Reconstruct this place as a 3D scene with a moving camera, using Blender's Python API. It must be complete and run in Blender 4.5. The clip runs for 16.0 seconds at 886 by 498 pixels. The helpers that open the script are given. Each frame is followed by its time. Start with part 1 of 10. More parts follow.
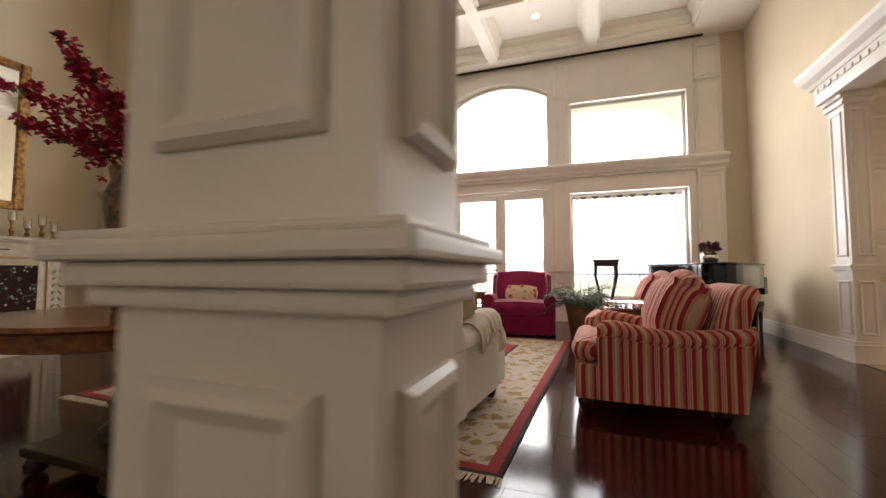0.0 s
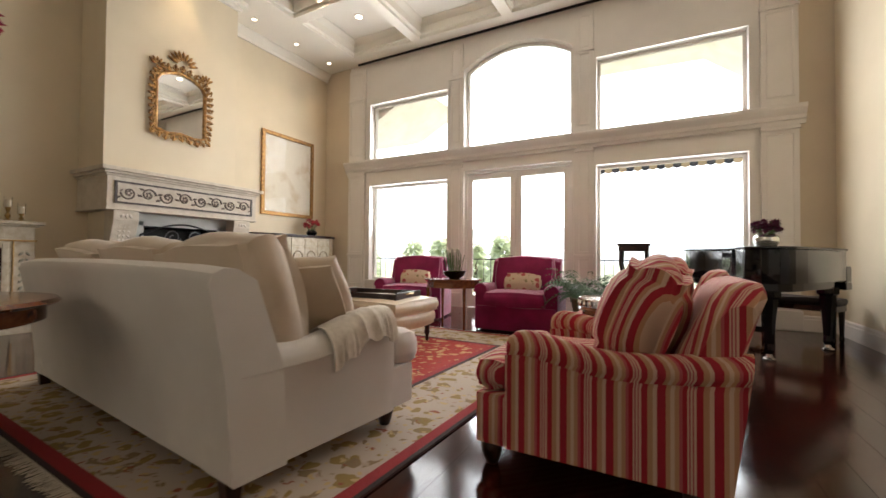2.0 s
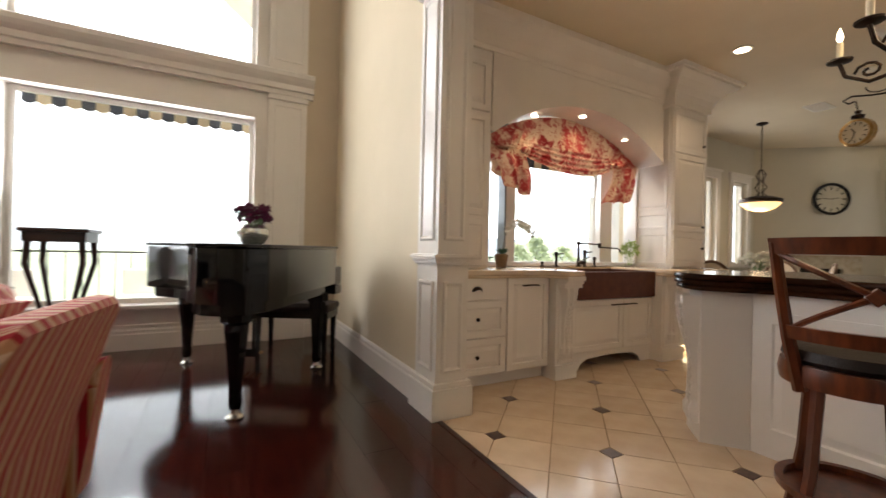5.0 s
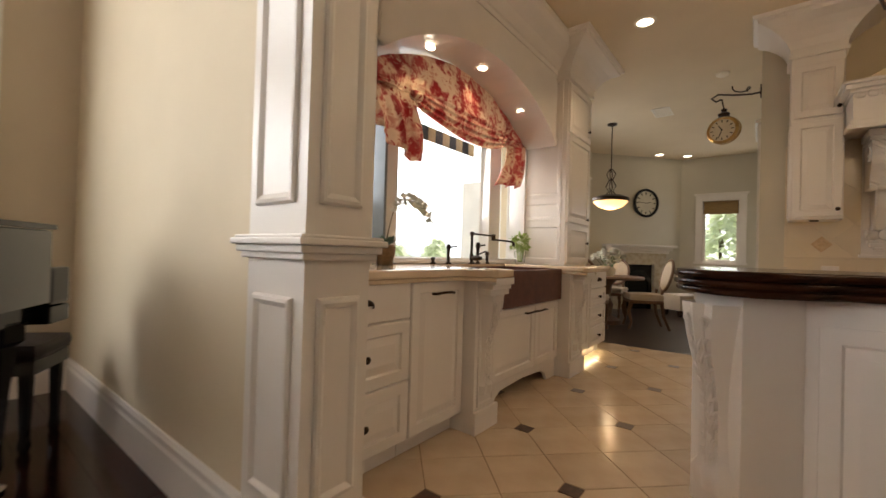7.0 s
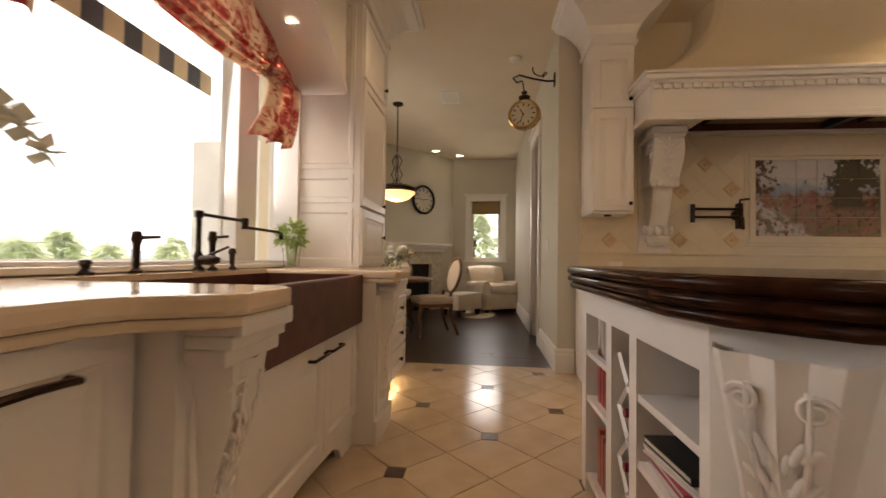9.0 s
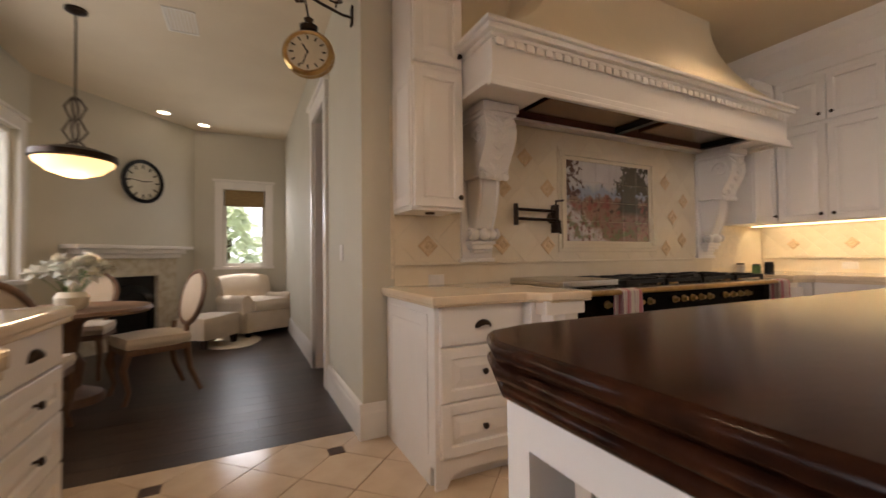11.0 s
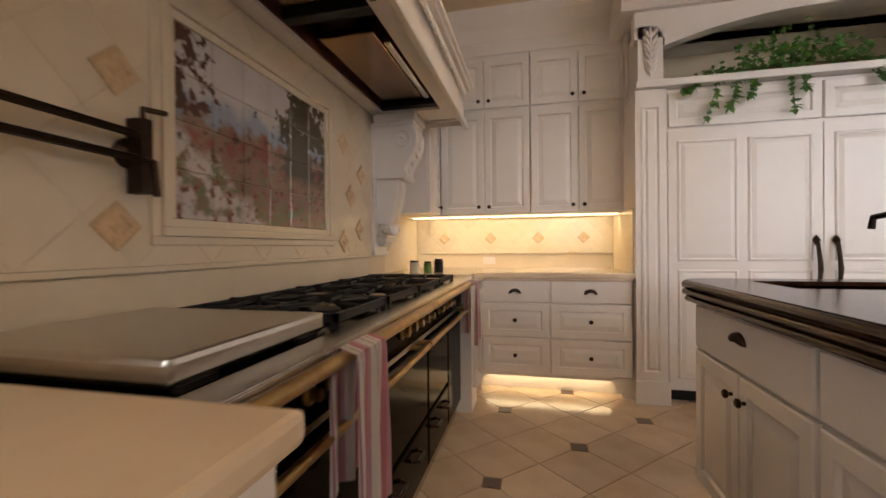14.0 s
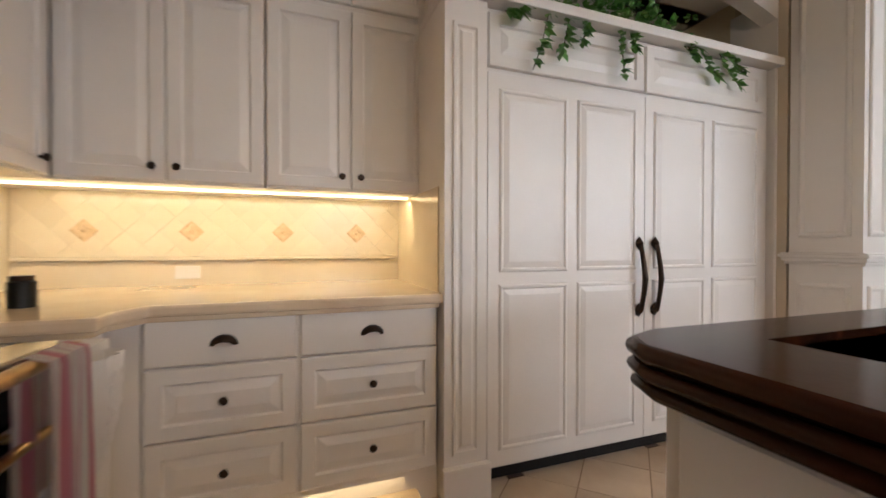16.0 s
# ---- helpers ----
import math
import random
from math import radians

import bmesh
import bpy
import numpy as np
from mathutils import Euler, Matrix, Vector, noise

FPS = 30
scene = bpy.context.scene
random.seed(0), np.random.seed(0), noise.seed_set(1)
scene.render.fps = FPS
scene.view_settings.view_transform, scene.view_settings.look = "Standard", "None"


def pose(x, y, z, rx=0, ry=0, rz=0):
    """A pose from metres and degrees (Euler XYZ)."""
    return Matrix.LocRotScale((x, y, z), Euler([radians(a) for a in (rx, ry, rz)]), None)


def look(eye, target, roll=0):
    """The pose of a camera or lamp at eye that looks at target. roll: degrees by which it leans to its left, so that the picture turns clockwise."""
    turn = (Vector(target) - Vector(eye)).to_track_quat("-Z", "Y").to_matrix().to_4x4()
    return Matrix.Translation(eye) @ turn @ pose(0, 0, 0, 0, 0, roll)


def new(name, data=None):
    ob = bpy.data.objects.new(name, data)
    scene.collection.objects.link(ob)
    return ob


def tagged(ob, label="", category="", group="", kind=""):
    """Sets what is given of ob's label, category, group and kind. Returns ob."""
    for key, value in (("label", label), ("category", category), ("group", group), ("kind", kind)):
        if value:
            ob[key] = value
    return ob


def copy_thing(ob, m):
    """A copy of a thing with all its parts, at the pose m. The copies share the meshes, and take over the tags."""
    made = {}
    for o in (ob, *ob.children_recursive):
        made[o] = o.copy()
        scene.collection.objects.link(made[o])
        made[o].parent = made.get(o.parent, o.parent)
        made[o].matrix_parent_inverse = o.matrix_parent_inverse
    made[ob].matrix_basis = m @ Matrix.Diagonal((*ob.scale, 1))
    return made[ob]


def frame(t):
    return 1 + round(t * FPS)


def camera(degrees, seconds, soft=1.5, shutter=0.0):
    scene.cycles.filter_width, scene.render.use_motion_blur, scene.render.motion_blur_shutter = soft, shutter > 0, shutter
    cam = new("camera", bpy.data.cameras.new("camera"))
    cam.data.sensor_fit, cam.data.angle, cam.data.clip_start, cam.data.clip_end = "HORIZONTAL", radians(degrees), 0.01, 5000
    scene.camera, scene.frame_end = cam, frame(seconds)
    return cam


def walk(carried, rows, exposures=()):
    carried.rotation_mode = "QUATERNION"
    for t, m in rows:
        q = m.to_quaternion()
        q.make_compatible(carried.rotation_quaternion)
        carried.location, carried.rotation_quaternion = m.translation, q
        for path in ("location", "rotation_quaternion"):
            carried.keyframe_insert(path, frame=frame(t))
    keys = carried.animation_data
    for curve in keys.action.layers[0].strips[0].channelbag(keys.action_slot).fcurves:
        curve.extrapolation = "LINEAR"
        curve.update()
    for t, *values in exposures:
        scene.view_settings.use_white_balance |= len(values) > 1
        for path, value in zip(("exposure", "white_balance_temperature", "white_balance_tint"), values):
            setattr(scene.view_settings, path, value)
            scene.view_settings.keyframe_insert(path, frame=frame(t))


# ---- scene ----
cam = camera(94.9, 16.0, shutter=0.4)
PATH = [
    (0, (0.919, 0.908, 0.977), (0.259, 2.793, 1.092), 0.1),
    (0.5, (1.12, 1.16, 1.019), (0.384, 3.018, 1.089), 0.2),
    (1, (1.309, 1.476, 1.005), (0.504, 3.306, 1.066), 0.3),
    (1.5, (1.47, 1.804, 0.984), (0.58, 3.595, 1.037), 0.5),
    (2, (1.622, 2.14, 0.981), (0.677, 3.902, 1.022), 0.5),
    (2.5, (1.787, 2.504, 0.986), (0.85, 4.271, 1.018), 0.5),
    (3, (1.974, 2.88, 1.036), (1.231, 4.737, 1.055), 0.4),
    (3.5, (2.159, 3.214, 1.119), (1.82, 5.185, 1.113), 0.2),
    (4, (2.329, 3.565, 1.134), (2.477, 5.559, 1.126), 0.4),
    (4.5, (2.383, 3.946, 1.078), (2.99, 5.852, 1.095), 1.2),
    (5, (2.476, 4.296, 1.101), (3.424, 6.057, 1.107), 1.3),
    (5.2, (2.51, 4.415, 1.104), (3.561, 6.116, 1.109), 1.2),
    (7.3, (3.207, 5.819, 1.023), (4.862, 6.943, 1.048), 1.6),
    (7.5, (3.328, 5.919, 1.02), (5.035, 6.961, 1.046), 1.5),
    (8, (3.638, 6.095, 1.017), (5.468, 6.902, 1.051), 1.2),
    (8.5, (3.96, 6.223, 1.016), (5.899, 6.709, 1.058), 0.9),
    (9, (4.271, 6.335, 1.02), (6.26, 6.531, 1.07), 0.8),
    (9.2, (4.385, 6.363, 1.019), (6.382, 6.465, 1.073), 0.7),
    (11.3, (5.781, 6.318, 1.172), (7.456, 5.225, 1.197), -0.4),
    (11.5, (5.924, 6.271, 1.19), (7.501, 5.042, 1.207), -0.2),
    (12, (6.227, 6.118, 1.203), (7.562, 4.63, 1.219), -0.1),
    (12.5, (6.461, 5.949, 1.199), (7.603, 4.307, 1.208), -0.1),
    (13, (6.647, 5.702, 1.186), (7.555, 3.92, 1.192), -0.2),
    (13.5, (6.805, 5.419, 1.168), (7.454, 3.528, 1.162), -0.4),
    (14, (6.907, 5.093, 1.155), (7.346, 3.142, 1.147), -0.5),
    (14.5, (6.957, 4.727, 1.188), (7.166, 2.739, 1.158), -0.5),
    (15, (6.942, 4.343, 1.177), (6.844, 2.345, 1.145), -0.4),
    (15.5, (6.897, 3.959, 1.164), (6.483, 2.002, 1.145), -0.1),
    (16, (6.808, 3.572, 1.168), (6.122, 1.693, 1.15), 0.1),
]
walk(cam, [(t, look(eye, target, roll)) for t, eye, target, roll in PATH],
     [(0, 0, 6800, 15), (1, 0, 6500, 12), (5.2, 0, 6450, 11), (7.5, -0.14, 7150, 14), (8, -0.17, 7600, 18), (9, -0.17, 7400, 17), (11.5, 0, 6500, 17), (14.5, 0, 6350, 16), (16, 0.05, 5950, 12)])

# ---------------------------------------------------------------- world, sun, lights
world = bpy.data.worlds.new("sky")
scene.world = world
world.use_nodes = True
wn = world.node_tree
sky = wn.nodes.new("ShaderNodeTexSky")
sky.sky_type, sky.sun_disc = "NISHITA", False
sky.sun_elevation, sky.sun_rotation = radians(60), radians(98)
wn.links.new(sky.outputs[0], wn.nodes["Background"].inputs[0])
wn.nodes["Background"].inputs[1].default_value = 0.15


def lamp(name, kind, m, power, colour, size=0.1, size_y=None, angle=None):
    data = bpy.data.lights.new(name, kind)
    data.energy, data.color = power, colour
    if kind == "AREA":
        data.size = size
        if size_y:
            data.shape, data.size_y = "RECTANGLE", size_y
    elif kind in ("POINT", "SPOT"):
        data.shadow_soft_size = size
    if kind == "SPOT":
        data.spot_size, data.spot_blend = radians(angle), 0.6
    if kind == "SUN":
        data.angle = radians(angle)
    ob = new(name, data)
    ob.matrix_world = m
    return ob


DAY, WARM, AMBER = (0.94, 0.97, 1.0), (1.0, 0.745, 0.45), (1.0, 0.83, 0.48)
lamp("sun", "SUN", look((10, -1.5, 18), (0, 0, 0)), 5.0, (1.0, 0.95, 0.86), angle=0.5)
# daylight standing in the window openings
for xa, wa in ((-3.21, 1.9), (1.70, 2.0)):
    lamp("daylight_great_window", "AREA", look((xa, 9.585, 2.05), (xa, 0, 1.9)), 52, DAY, wa, 0.95)
for xa in (-1.33, -0.28):
    lamp("daylight_terrace_door", "AREA", look((xa, 9.595, 2.02), (xa, 0, 1.85)), 34, DAY, 0.75, 0.95)
for xa, wa in ((-3.21, 1.85), (-0.8, 2.0), (1.70, 2.0)):
    lamp("daylight_upper_window", "AREA", look((xa, 9.585, 3.82), (xa, 0, 2.8)), 46, DAY, wa, 1.15)
lamp("daylight_sink_window", "AREA", look((6.0, 7.875, 1.80), (6.0, 0, 1.2)), 18, DAY, 2.2, 0.80)
lamp("daylight_nook_window", "AREA", look((13.05, 6.28, 1.98), (0, 6.28, 1.5)), 8, DAY, 0.6, 0.55)
lamp("daylight_nook_side", "AREA", look((9.6, 8.34, 1.75), (9.6, 0, 1.0)), 16, DAY, 1.2, 1.5)
# added fill from behind, before the closed south wall; no window here
lamp("daylight_foyer", "AREA", look((-1.0, -2.9, 2.2), (-1.0, 5, 1.0)), 25, (1.0, 0.91, 0.80), 3.0, 2.2)


# ---------------------------------------------------------------- materials
def material(name, colour, rough=0.5, metal=0.0, colour2=None, scale=6.0, detail=4.0, bump=0.0, bscale=None, spec=0.5, coat=0.0, sheen=0.0,
             mixlo=0.35, mixhi=0.65, stretch=(1, 1, 1)):
    """A principled material with two-scale colour variation and a fine relief."""
    m = bpy.data.materials.new(name)
    m.use_nodes = True
    nt = m.node_tree
    b = nt.nodes["Principled BSDF"]
    b.inputs["Roughness"].default_value, b.inputs["Metallic"].default_value = rough, metal
    b.inputs["Specular IOR Level"].default_value = spec
    b.inputs["Coat Weight"].default_value, b.inputs["Coat Roughness"].default_value = coat, 0.06
    b.inputs["Sheen Weight"].default_value = sheen
    tc = nt.nodes.new("ShaderNodeTexCoord")
    mp = nt.nodes.new("ShaderNodeMapping")
    mp.inputs["Scale"].default_value = stretch
    nt.links.new(tc.outputs["Object"], mp.inputs[0])
    c2 = colour2 or tuple(v * 0.88 for v in colour)
    n = nt.nodes.new("ShaderNodeTexNoise")
    n.inputs["Scale"].default_value, n.inputs["Detail"].default_value = scale, detail
    nt.links.new(mp.outputs[0], n.inputs["Vector"])
    r = nt.nodes.new("ShaderNodeValToRGB")
    r.color_ramp.elements[0].position, r.color_ramp.elements[1].position = mixlo, mixhi
    r.color_ramp.elements[0].color, r.color_ramp.elements[1].color = (*colour, 1), (*c2, 1)
    nt.links.new(n.outputs["Fac"], r.inputs[0])
    nt.links.new(r.outputs[0], b.inputs["Base Color"])
    if bump:
        n2 = nt.nodes.new("ShaderNodeTexNoise")
        n2.inputs["Scale"].default_value, n2.inputs["Detail"].default_value = bscale or scale * 12, 3
        nt.links.new(mp.outputs[0], n2.inputs["Vector"])
        bp = nt.nodes.new("ShaderNodeBump")
        bp.inputs["Strength"].default_value, bp.inputs["Distance"].default_value = bump, 0.01
        nt.links.new(n2.outputs["Fac"], bp.inputs["Height"])
        nt.links.new(bp.outputs[0], b.inputs["Normal"])
    return m


def glow(name, colour, strength):
    m = bpy.data.materials.new(name)
    m.use_nodes = True
    b = m.node_tree.nodes["Principled BSDF"]
    b.inputs["Base Color"].default_value = (*colour, 1)
    b.inputs["Emission Color"].default_value, b.inputs["Emission Strength"].default_value = (*colour, 1), strength
    return m


def glass(name, tint=(1, 1, 1), rough=0.0):
    m = bpy.data.materials.new(name)
    m.use_nodes = True
    b = m.node_tree.nodes["Principled BSDF"]
    b.inputs["Base Color"].default_value, b.inputs["Roughness"].default_value = (*tint, 1), rough
    b.inputs["Transmission Weight"].default_value, b.inputs["IOR"].default_value = 1.0, 1.15
    return m


def per_piece(m, amount=0.25):
    """Lets alike pieces differ a little in tone."""
    nt = m.node_tree
    b = nt.nodes["Principled BSDF"]
    src = b.inputs["Base Color"].links[0].from_socket
    oi = nt.nodes.new("ShaderNodeObjectInfo")
    h = nt.nodes.new("ShaderNodeHueSaturation")
    mr = nt.nodes.new("ShaderNodeMapRange")
    mr.inputs["To Min"].default_value, mr.inputs["To Max"].default_value = 1 - amount, 1 + amount
    nt.links.new(oi.outputs["Random"], mr.inputs["Value"])
    nt.links.new(mr.outputs[0], h.inputs["Value"])
    nt.links.new(src, h.inputs["Color"])
    nt.links.new(h.outputs[0], b.inputs["Base Color"])
    return m


def banded(name, axis, period, bands, rough=0.85, fuzz=0.0, sheen=0.06):
    """Woven stripes: bands is a list of (start fraction, colour) along one axis of the object."""
    m = bpy.data.materials.new(name)
    m.use_nodes = True
    nt = m.node_tree
    b = nt.nodes["Principled BSDF"]
    b.inputs["Roughness"].default_value, b.inputs["Sheen Weight"].default_value = rough, sheen
    b.inputs["Specular IOR Level"].default_value = 0.25
    tc = nt.nodes.new("ShaderNodeTexCoord")
    sp = nt.nodes.new("ShaderNodeSeparateXYZ")
    nt.links.new(tc.outputs["Object"], sp.inputs[0])
    dv = nt.nodes.new("ShaderNodeMath")
    dv.operation, dv.inputs[1].default_value = "DIVIDE", period
    if axis == 3:
        sm = nt.nodes.new("ShaderNodeMath")
        sm.operation = "ADD"
        nt.links.new(sp.outputs[0], sm.inputs[0])
        nt.links.new(sp.outputs[1], sm.inputs[1])
        nt.links.new(sm.outputs[0], dv.inputs[0])
    else:
        nt.links.new(sp.outputs[axis], dv.inputs[0])
    fr = nt.nodes.new("ShaderNodeMath")
    fr.operation = "FRACT"
    nt.links.new(dv.outputs[0], fr.inputs[0])
    r = nt.nodes.new("ShaderNodeValToRGB")
    r.color_ramp.interpolation = "CONSTANT"
    while len(r.color_ramp.elements) < len(bands):
        r.color_ramp.elements.new(0.5)
    for e, (p, c) in zip(r.color_ramp.elements, bands):
        e.position, e.color = p, (*c, 1)
    nt.links.new(fr.outputs[0], r.inputs[0])
    nt.links.new(r.outputs[0], b.inputs["Base Color"])
    n = nt.nodes.new("ShaderNodeTexNoise")
    n.inputs["Scale"].default_value = 220
    bp = nt.nodes.new("ShaderNodeBump")
    bp.inputs["Strength"].default_value, bp.inputs["Distance"].default_value = 0.25, 0.004
    nt.links.new(tc.outputs["Object"], n.inputs["Vector"])
    nt.links.new(n.outputs["Fac"], bp.inputs["Height"])
    nt.links.new(bp.outputs[0], b.inputs["Normal"])
    return m


def motifs(name, ground, tones, scale, rough=0.9, edge=0.04, sheen=0.03, warp=0.5):
    """A figured cloth: blotted leaf and flower shapes of several tones on a ground."""
    m = bpy.data.materials.new(name)
    m.use_nodes = True
    nt = m.node_tree
    b = nt.nodes["Principled BSDF"]
    b.inputs["Roughness"].default_value, b.inputs["Sheen Weight"].default_value = rough, sheen
    b.inputs["Specular IOR Level"].default_value = 0.2
    tc = nt.nodes.new("ShaderNodeTexCoord")
    wn_ = nt.nodes.new("ShaderNodeTexNoise")
    wn_.inputs["Scale"].default_value, wn_.inputs["Detail"].default_value = scale * 0.9, 2
    nt.links.new(tc.outputs["Object"], wn_.inputs["Vector"])
    mx = nt.nodes.new("ShaderNodeVectorMath")
    mx.operation = "MULTIPLY_ADD"
    mx.inputs[1].default_value = (warp / scale,) * 3
    nt.links.new(wn_.outputs["Color"], mx.inputs[0])
    nt.links.new(tc.outputs["Object"], mx.inputs[2])
    colour = None
    for i, (c, k, lo) in enumerate(tones):
        v = nt.nodes.new("ShaderNodeTexNoise" if i % 2 else "ShaderNodeTexVoronoi")
        v.inputs["Scale"].default_value = scale * k
        nt.links.new(mx.outputs[0], v.inputs["Vector"])
        r = nt.nodes.new("ShaderNodeValToRGB")
        r.color_ramp.elements[0].position, r.color_ramp.elements[1].position = lo, lo + edge
        if not i % 2:
            r.color_ramp.elements[0].color, r.color_ramp.elements[1].color = (1, 1, 1, 1), (0, 0, 0, 1)
        nt.links.new(v.outputs[0], r.inputs[0])
        mix = nt.nodes.new("ShaderNodeMixRGB")
        mix.inputs[2].default_value = (*c, 1)
        if colour is None:
            mix.inputs[1].default_value = (*ground, 1)
        else:
            nt.links.new(colour, mix.inputs[1])
        nt.links.new(r.outputs[0], mix.inputs[0])
        colour = mix.outputs[0]
    nt.links.new(colour, b.inputs["Base Color"])
    n = nt.nodes.new("ShaderNodeTexNoise")
    n.inputs["Scale"].default_value = 260
    bp = nt.nodes.new("ShaderNodeBump")
    bp.inputs["Strength"].default_value, bp.inputs["Distance"].default_value = 0.35, 0.005
    nt.links.new(tc.outputs["Object"], n.inputs["Vector"])
    nt.links.new(n.outputs["Fac"], bp.inputs["Height"])
    nt.links.new(bp.outputs[0], b.inputs["Normal"])
    return m


CREAM = material("cream_wall_paint", (0.70, 0.595, 0.43), 0.75, colour2=(0.66, 0.56, 0.40), scale=1.5, bump=0.06, bscale=160)
TAN = material("tan_wall_paint", (0.60, 0.50, 0.37), 0.75, colour2=(0.56, 0.46, 0.34), scale=1.5, bump=0.06, bscale=160)
OLIVE = material("pale_olive_wall_paint", (0.56, 0.515, 0.42), 0.75, colour2=(0.53, 0.485, 0.39), scale=1.5, bump=0.06, bscale=160)
TRIM = material("ivory_trim_paint", (0.76, 0.71, 0.655), 0.38, colour2=(0.73, 0.68, 0.625), scale=3, bump=0.03, bscale=90)
CABINET = material("ivory_cabinet_paint", (0.78, 0.73, 0.685), 0.33, colour2=(0.75, 0.70, 0.655), scale=3, bump=0.03, bscale=90)
WHITE = material("white_ceiling_paint", (0.80, 0.75, 0.66), 0.8, colour2=(0.78, 0.73, 0.64), scale=2, bump=0.05, bscale=120)
STONE = material("carved_limestone", (0.60, 0.53, 0.43), 0.7, colour2=(0.52, 0.45, 0.35), scale=9, bump=0.3, bscale=70)
SLATE = material("dark_carved_relief", (0.10, 0.085, 0.075), 0.5, colour2=(0.05, 0.04, 0.035), scale=14, bump=0.3, bscale=90)
IRON = material("black_wrought_iron", (0.015, 0.014, 0.013), 0.42, metal=0.7, scale=20, bump=0.2, bscale=120)
BRONZE = material("oil_rubbed_bronze", (0.030, 0.020, 0.015), 0.35, metal=0.85, colour2=(0.05, 0.03, 0.02), scale=30)
BRASS = material("aged_brass", (0.50, 0.34, 0.14), 0.28, metal=1.0, colour2=(0.36, 0.22, 0.09), scale=20)
STEEL = material("brushed_steel", (0.60, 0.56, 0.50), 0.26, metal=1.0, scale=40, stretch=(1, 1, 12))
GOLD = material("antique_gilt", (0.45, 0.25, 0.08), 0.38, metal=0.8, colour2=(0.16, 0.075, 0.03), scale=22, bump=0.5, bscale=60)
MIRROR = material("mirror_silver", (0.85, 0.85, 0.83), 0.02, metal=1.0, colour2=(0.84, 0.84, 0.82))
PLANK = per_piece(material("dark_cherry_floorboard", (0.046, 0.0075, 0.005), 0.10, colour2=(0.012, 0.003, 0.002), scale=3, stretch=(1, 9, 9), bump=0.02, bscale=25, spec=0.42), 0.4)
PLANK2 = per_piece(material("dark_walnut_floorboard", (0.040, 0.020, 0.013), 0.33, colour2=(0.020, 0.010, 0.007), scale=3, stretch=(1, 9, 9), bump=0.08, bscale=40, spec=0.35), 0.4)
GROUT = material("dark_subfloor", (0.02, 0.012, 0.009), 0.7)
TILE = per_piece(material("honed_cream_floor_tile", (0.61, 0.475, 0.345), 0.16, colour2=(0.54, 0.41, 0.29), scale=5, detail=6, bump=0.04, bscale=25), 0.07)
PALEJOINT = material("pale_tile_grout", (0.72, 0.61, 0.455), 0.6, scale=20)
JOINT = material("brown_tile_grout", (0.30, 0.20, 0.12), 0.85, scale=20)
INSET = per_piece(material("dark_mosaic_inset", (0.10, 0.045, 0.028), 0.3, colour2=(0.05, 0.022, 0.016), scale=40), 0.2)
MARBLE = material("cream_marble_counter", (0.70, 0.56, 0.40), 0.12, colour2=(0.58, 0.43, 0.29), scale=2.2, detail=8, mixlo=0.42, mixhi=0.7)
SPLASH = per_piece(material("cream_glazed_wall_tile", (0.73, 0.625, 0.47), 0.15, colour2=(0.70, 0.59, 0.43), scale=6), 0.04)
ACCENT = material("ochre_relief_tile", (0.66, 0.47, 0.28), 0.4, colour2=(0.55, 0.37, 0.20), scale=40, bump=0.5, bscale=60)
ISLANDTOP = material("polished_dark_walnut_top", (0.040, 0.013, 0.006), 0.13, colour2=(0.014, 0.005, 0.003), scale=2, stretch=(8, 1, 8), spec=0.08, bump=0.04, bscale=30)
BLACK = material("black_lacquer", (0.004, 0.004, 0.005), 0.07, scale=2, spec=0.35)
ENAMEL = material("black_range_enamel", (0.003, 0.002, 0.0015), 0.10, scale=4, spec=0.03)
CASTIRON = material("matt_cast_iron", (0.006, 0.006, 0.006), 0.6, scale=30, bump=0.3, bscale=80)
COPPER = material("brown_copper_sink", (0.14, 0.05, 0.032), 0.35, metal=0.6, colour2=(0.10, 0.035, 0.025), scale=12, bump=0.12, bscale=60)
MAHOG = material("polished_mahogany", (0.21, 0.065, 0.020), 0.18, colour2=(0.11, 0.030, 0.010), scale=3, stretch=(1, 10, 10), coat=0.25, bump=0.03)
DARKWOOD = material("dark_stained_wood", (0.035, 0.012, 0.007), 0.35, colour2=(0.016, 0.006, 0.004), scale=4, stretch=(1, 8, 8), spec=0.3)
STOOLWOOD = material("red_brown_stool_wood", (0.115, 0.030, 0.011), 0.28, colour2=(0.055, 0.014, 0.006), scale=4, stretch=(8, 8, 1), coat=0.05, spec=0.3)
OAK = material("carved_brown_oak", (0.18, 0.09, 0.045), 0.5, colour2=(0.12, 0.06, 0.03), scale=5, stretch=(8, 8, 1), bump=0.1)
LEATHER = material("black_leather", (0.016, 0.010, 0.008), 0.5, spec=0.25, scale=60, bump=0.25, bscale=150)
IVORYCLOTH = material("ivory_woven_upholstery", (0.70, 0.655, 0.60), 0.9, colour2=(0.66, 0.615, 0.56), scale=4, bump=0.3, bscale=260, sheen=0.3, spec=0.2)
IVORYSILK = material("champagne_cushion_cloth", (0.60, 0.49, 0.37), 0.65, colour2=(0.55, 0.44, 0.32), scale=5, bump=0.25, bscale=200, sheen=0.4, spec=0.3)
HIDE = material("cream_leather", (0.58, 0.46, 0.31), 0.38, colour2=(0.54, 0.42, 0.28), scale=8, bump=0.15, bscale=150)
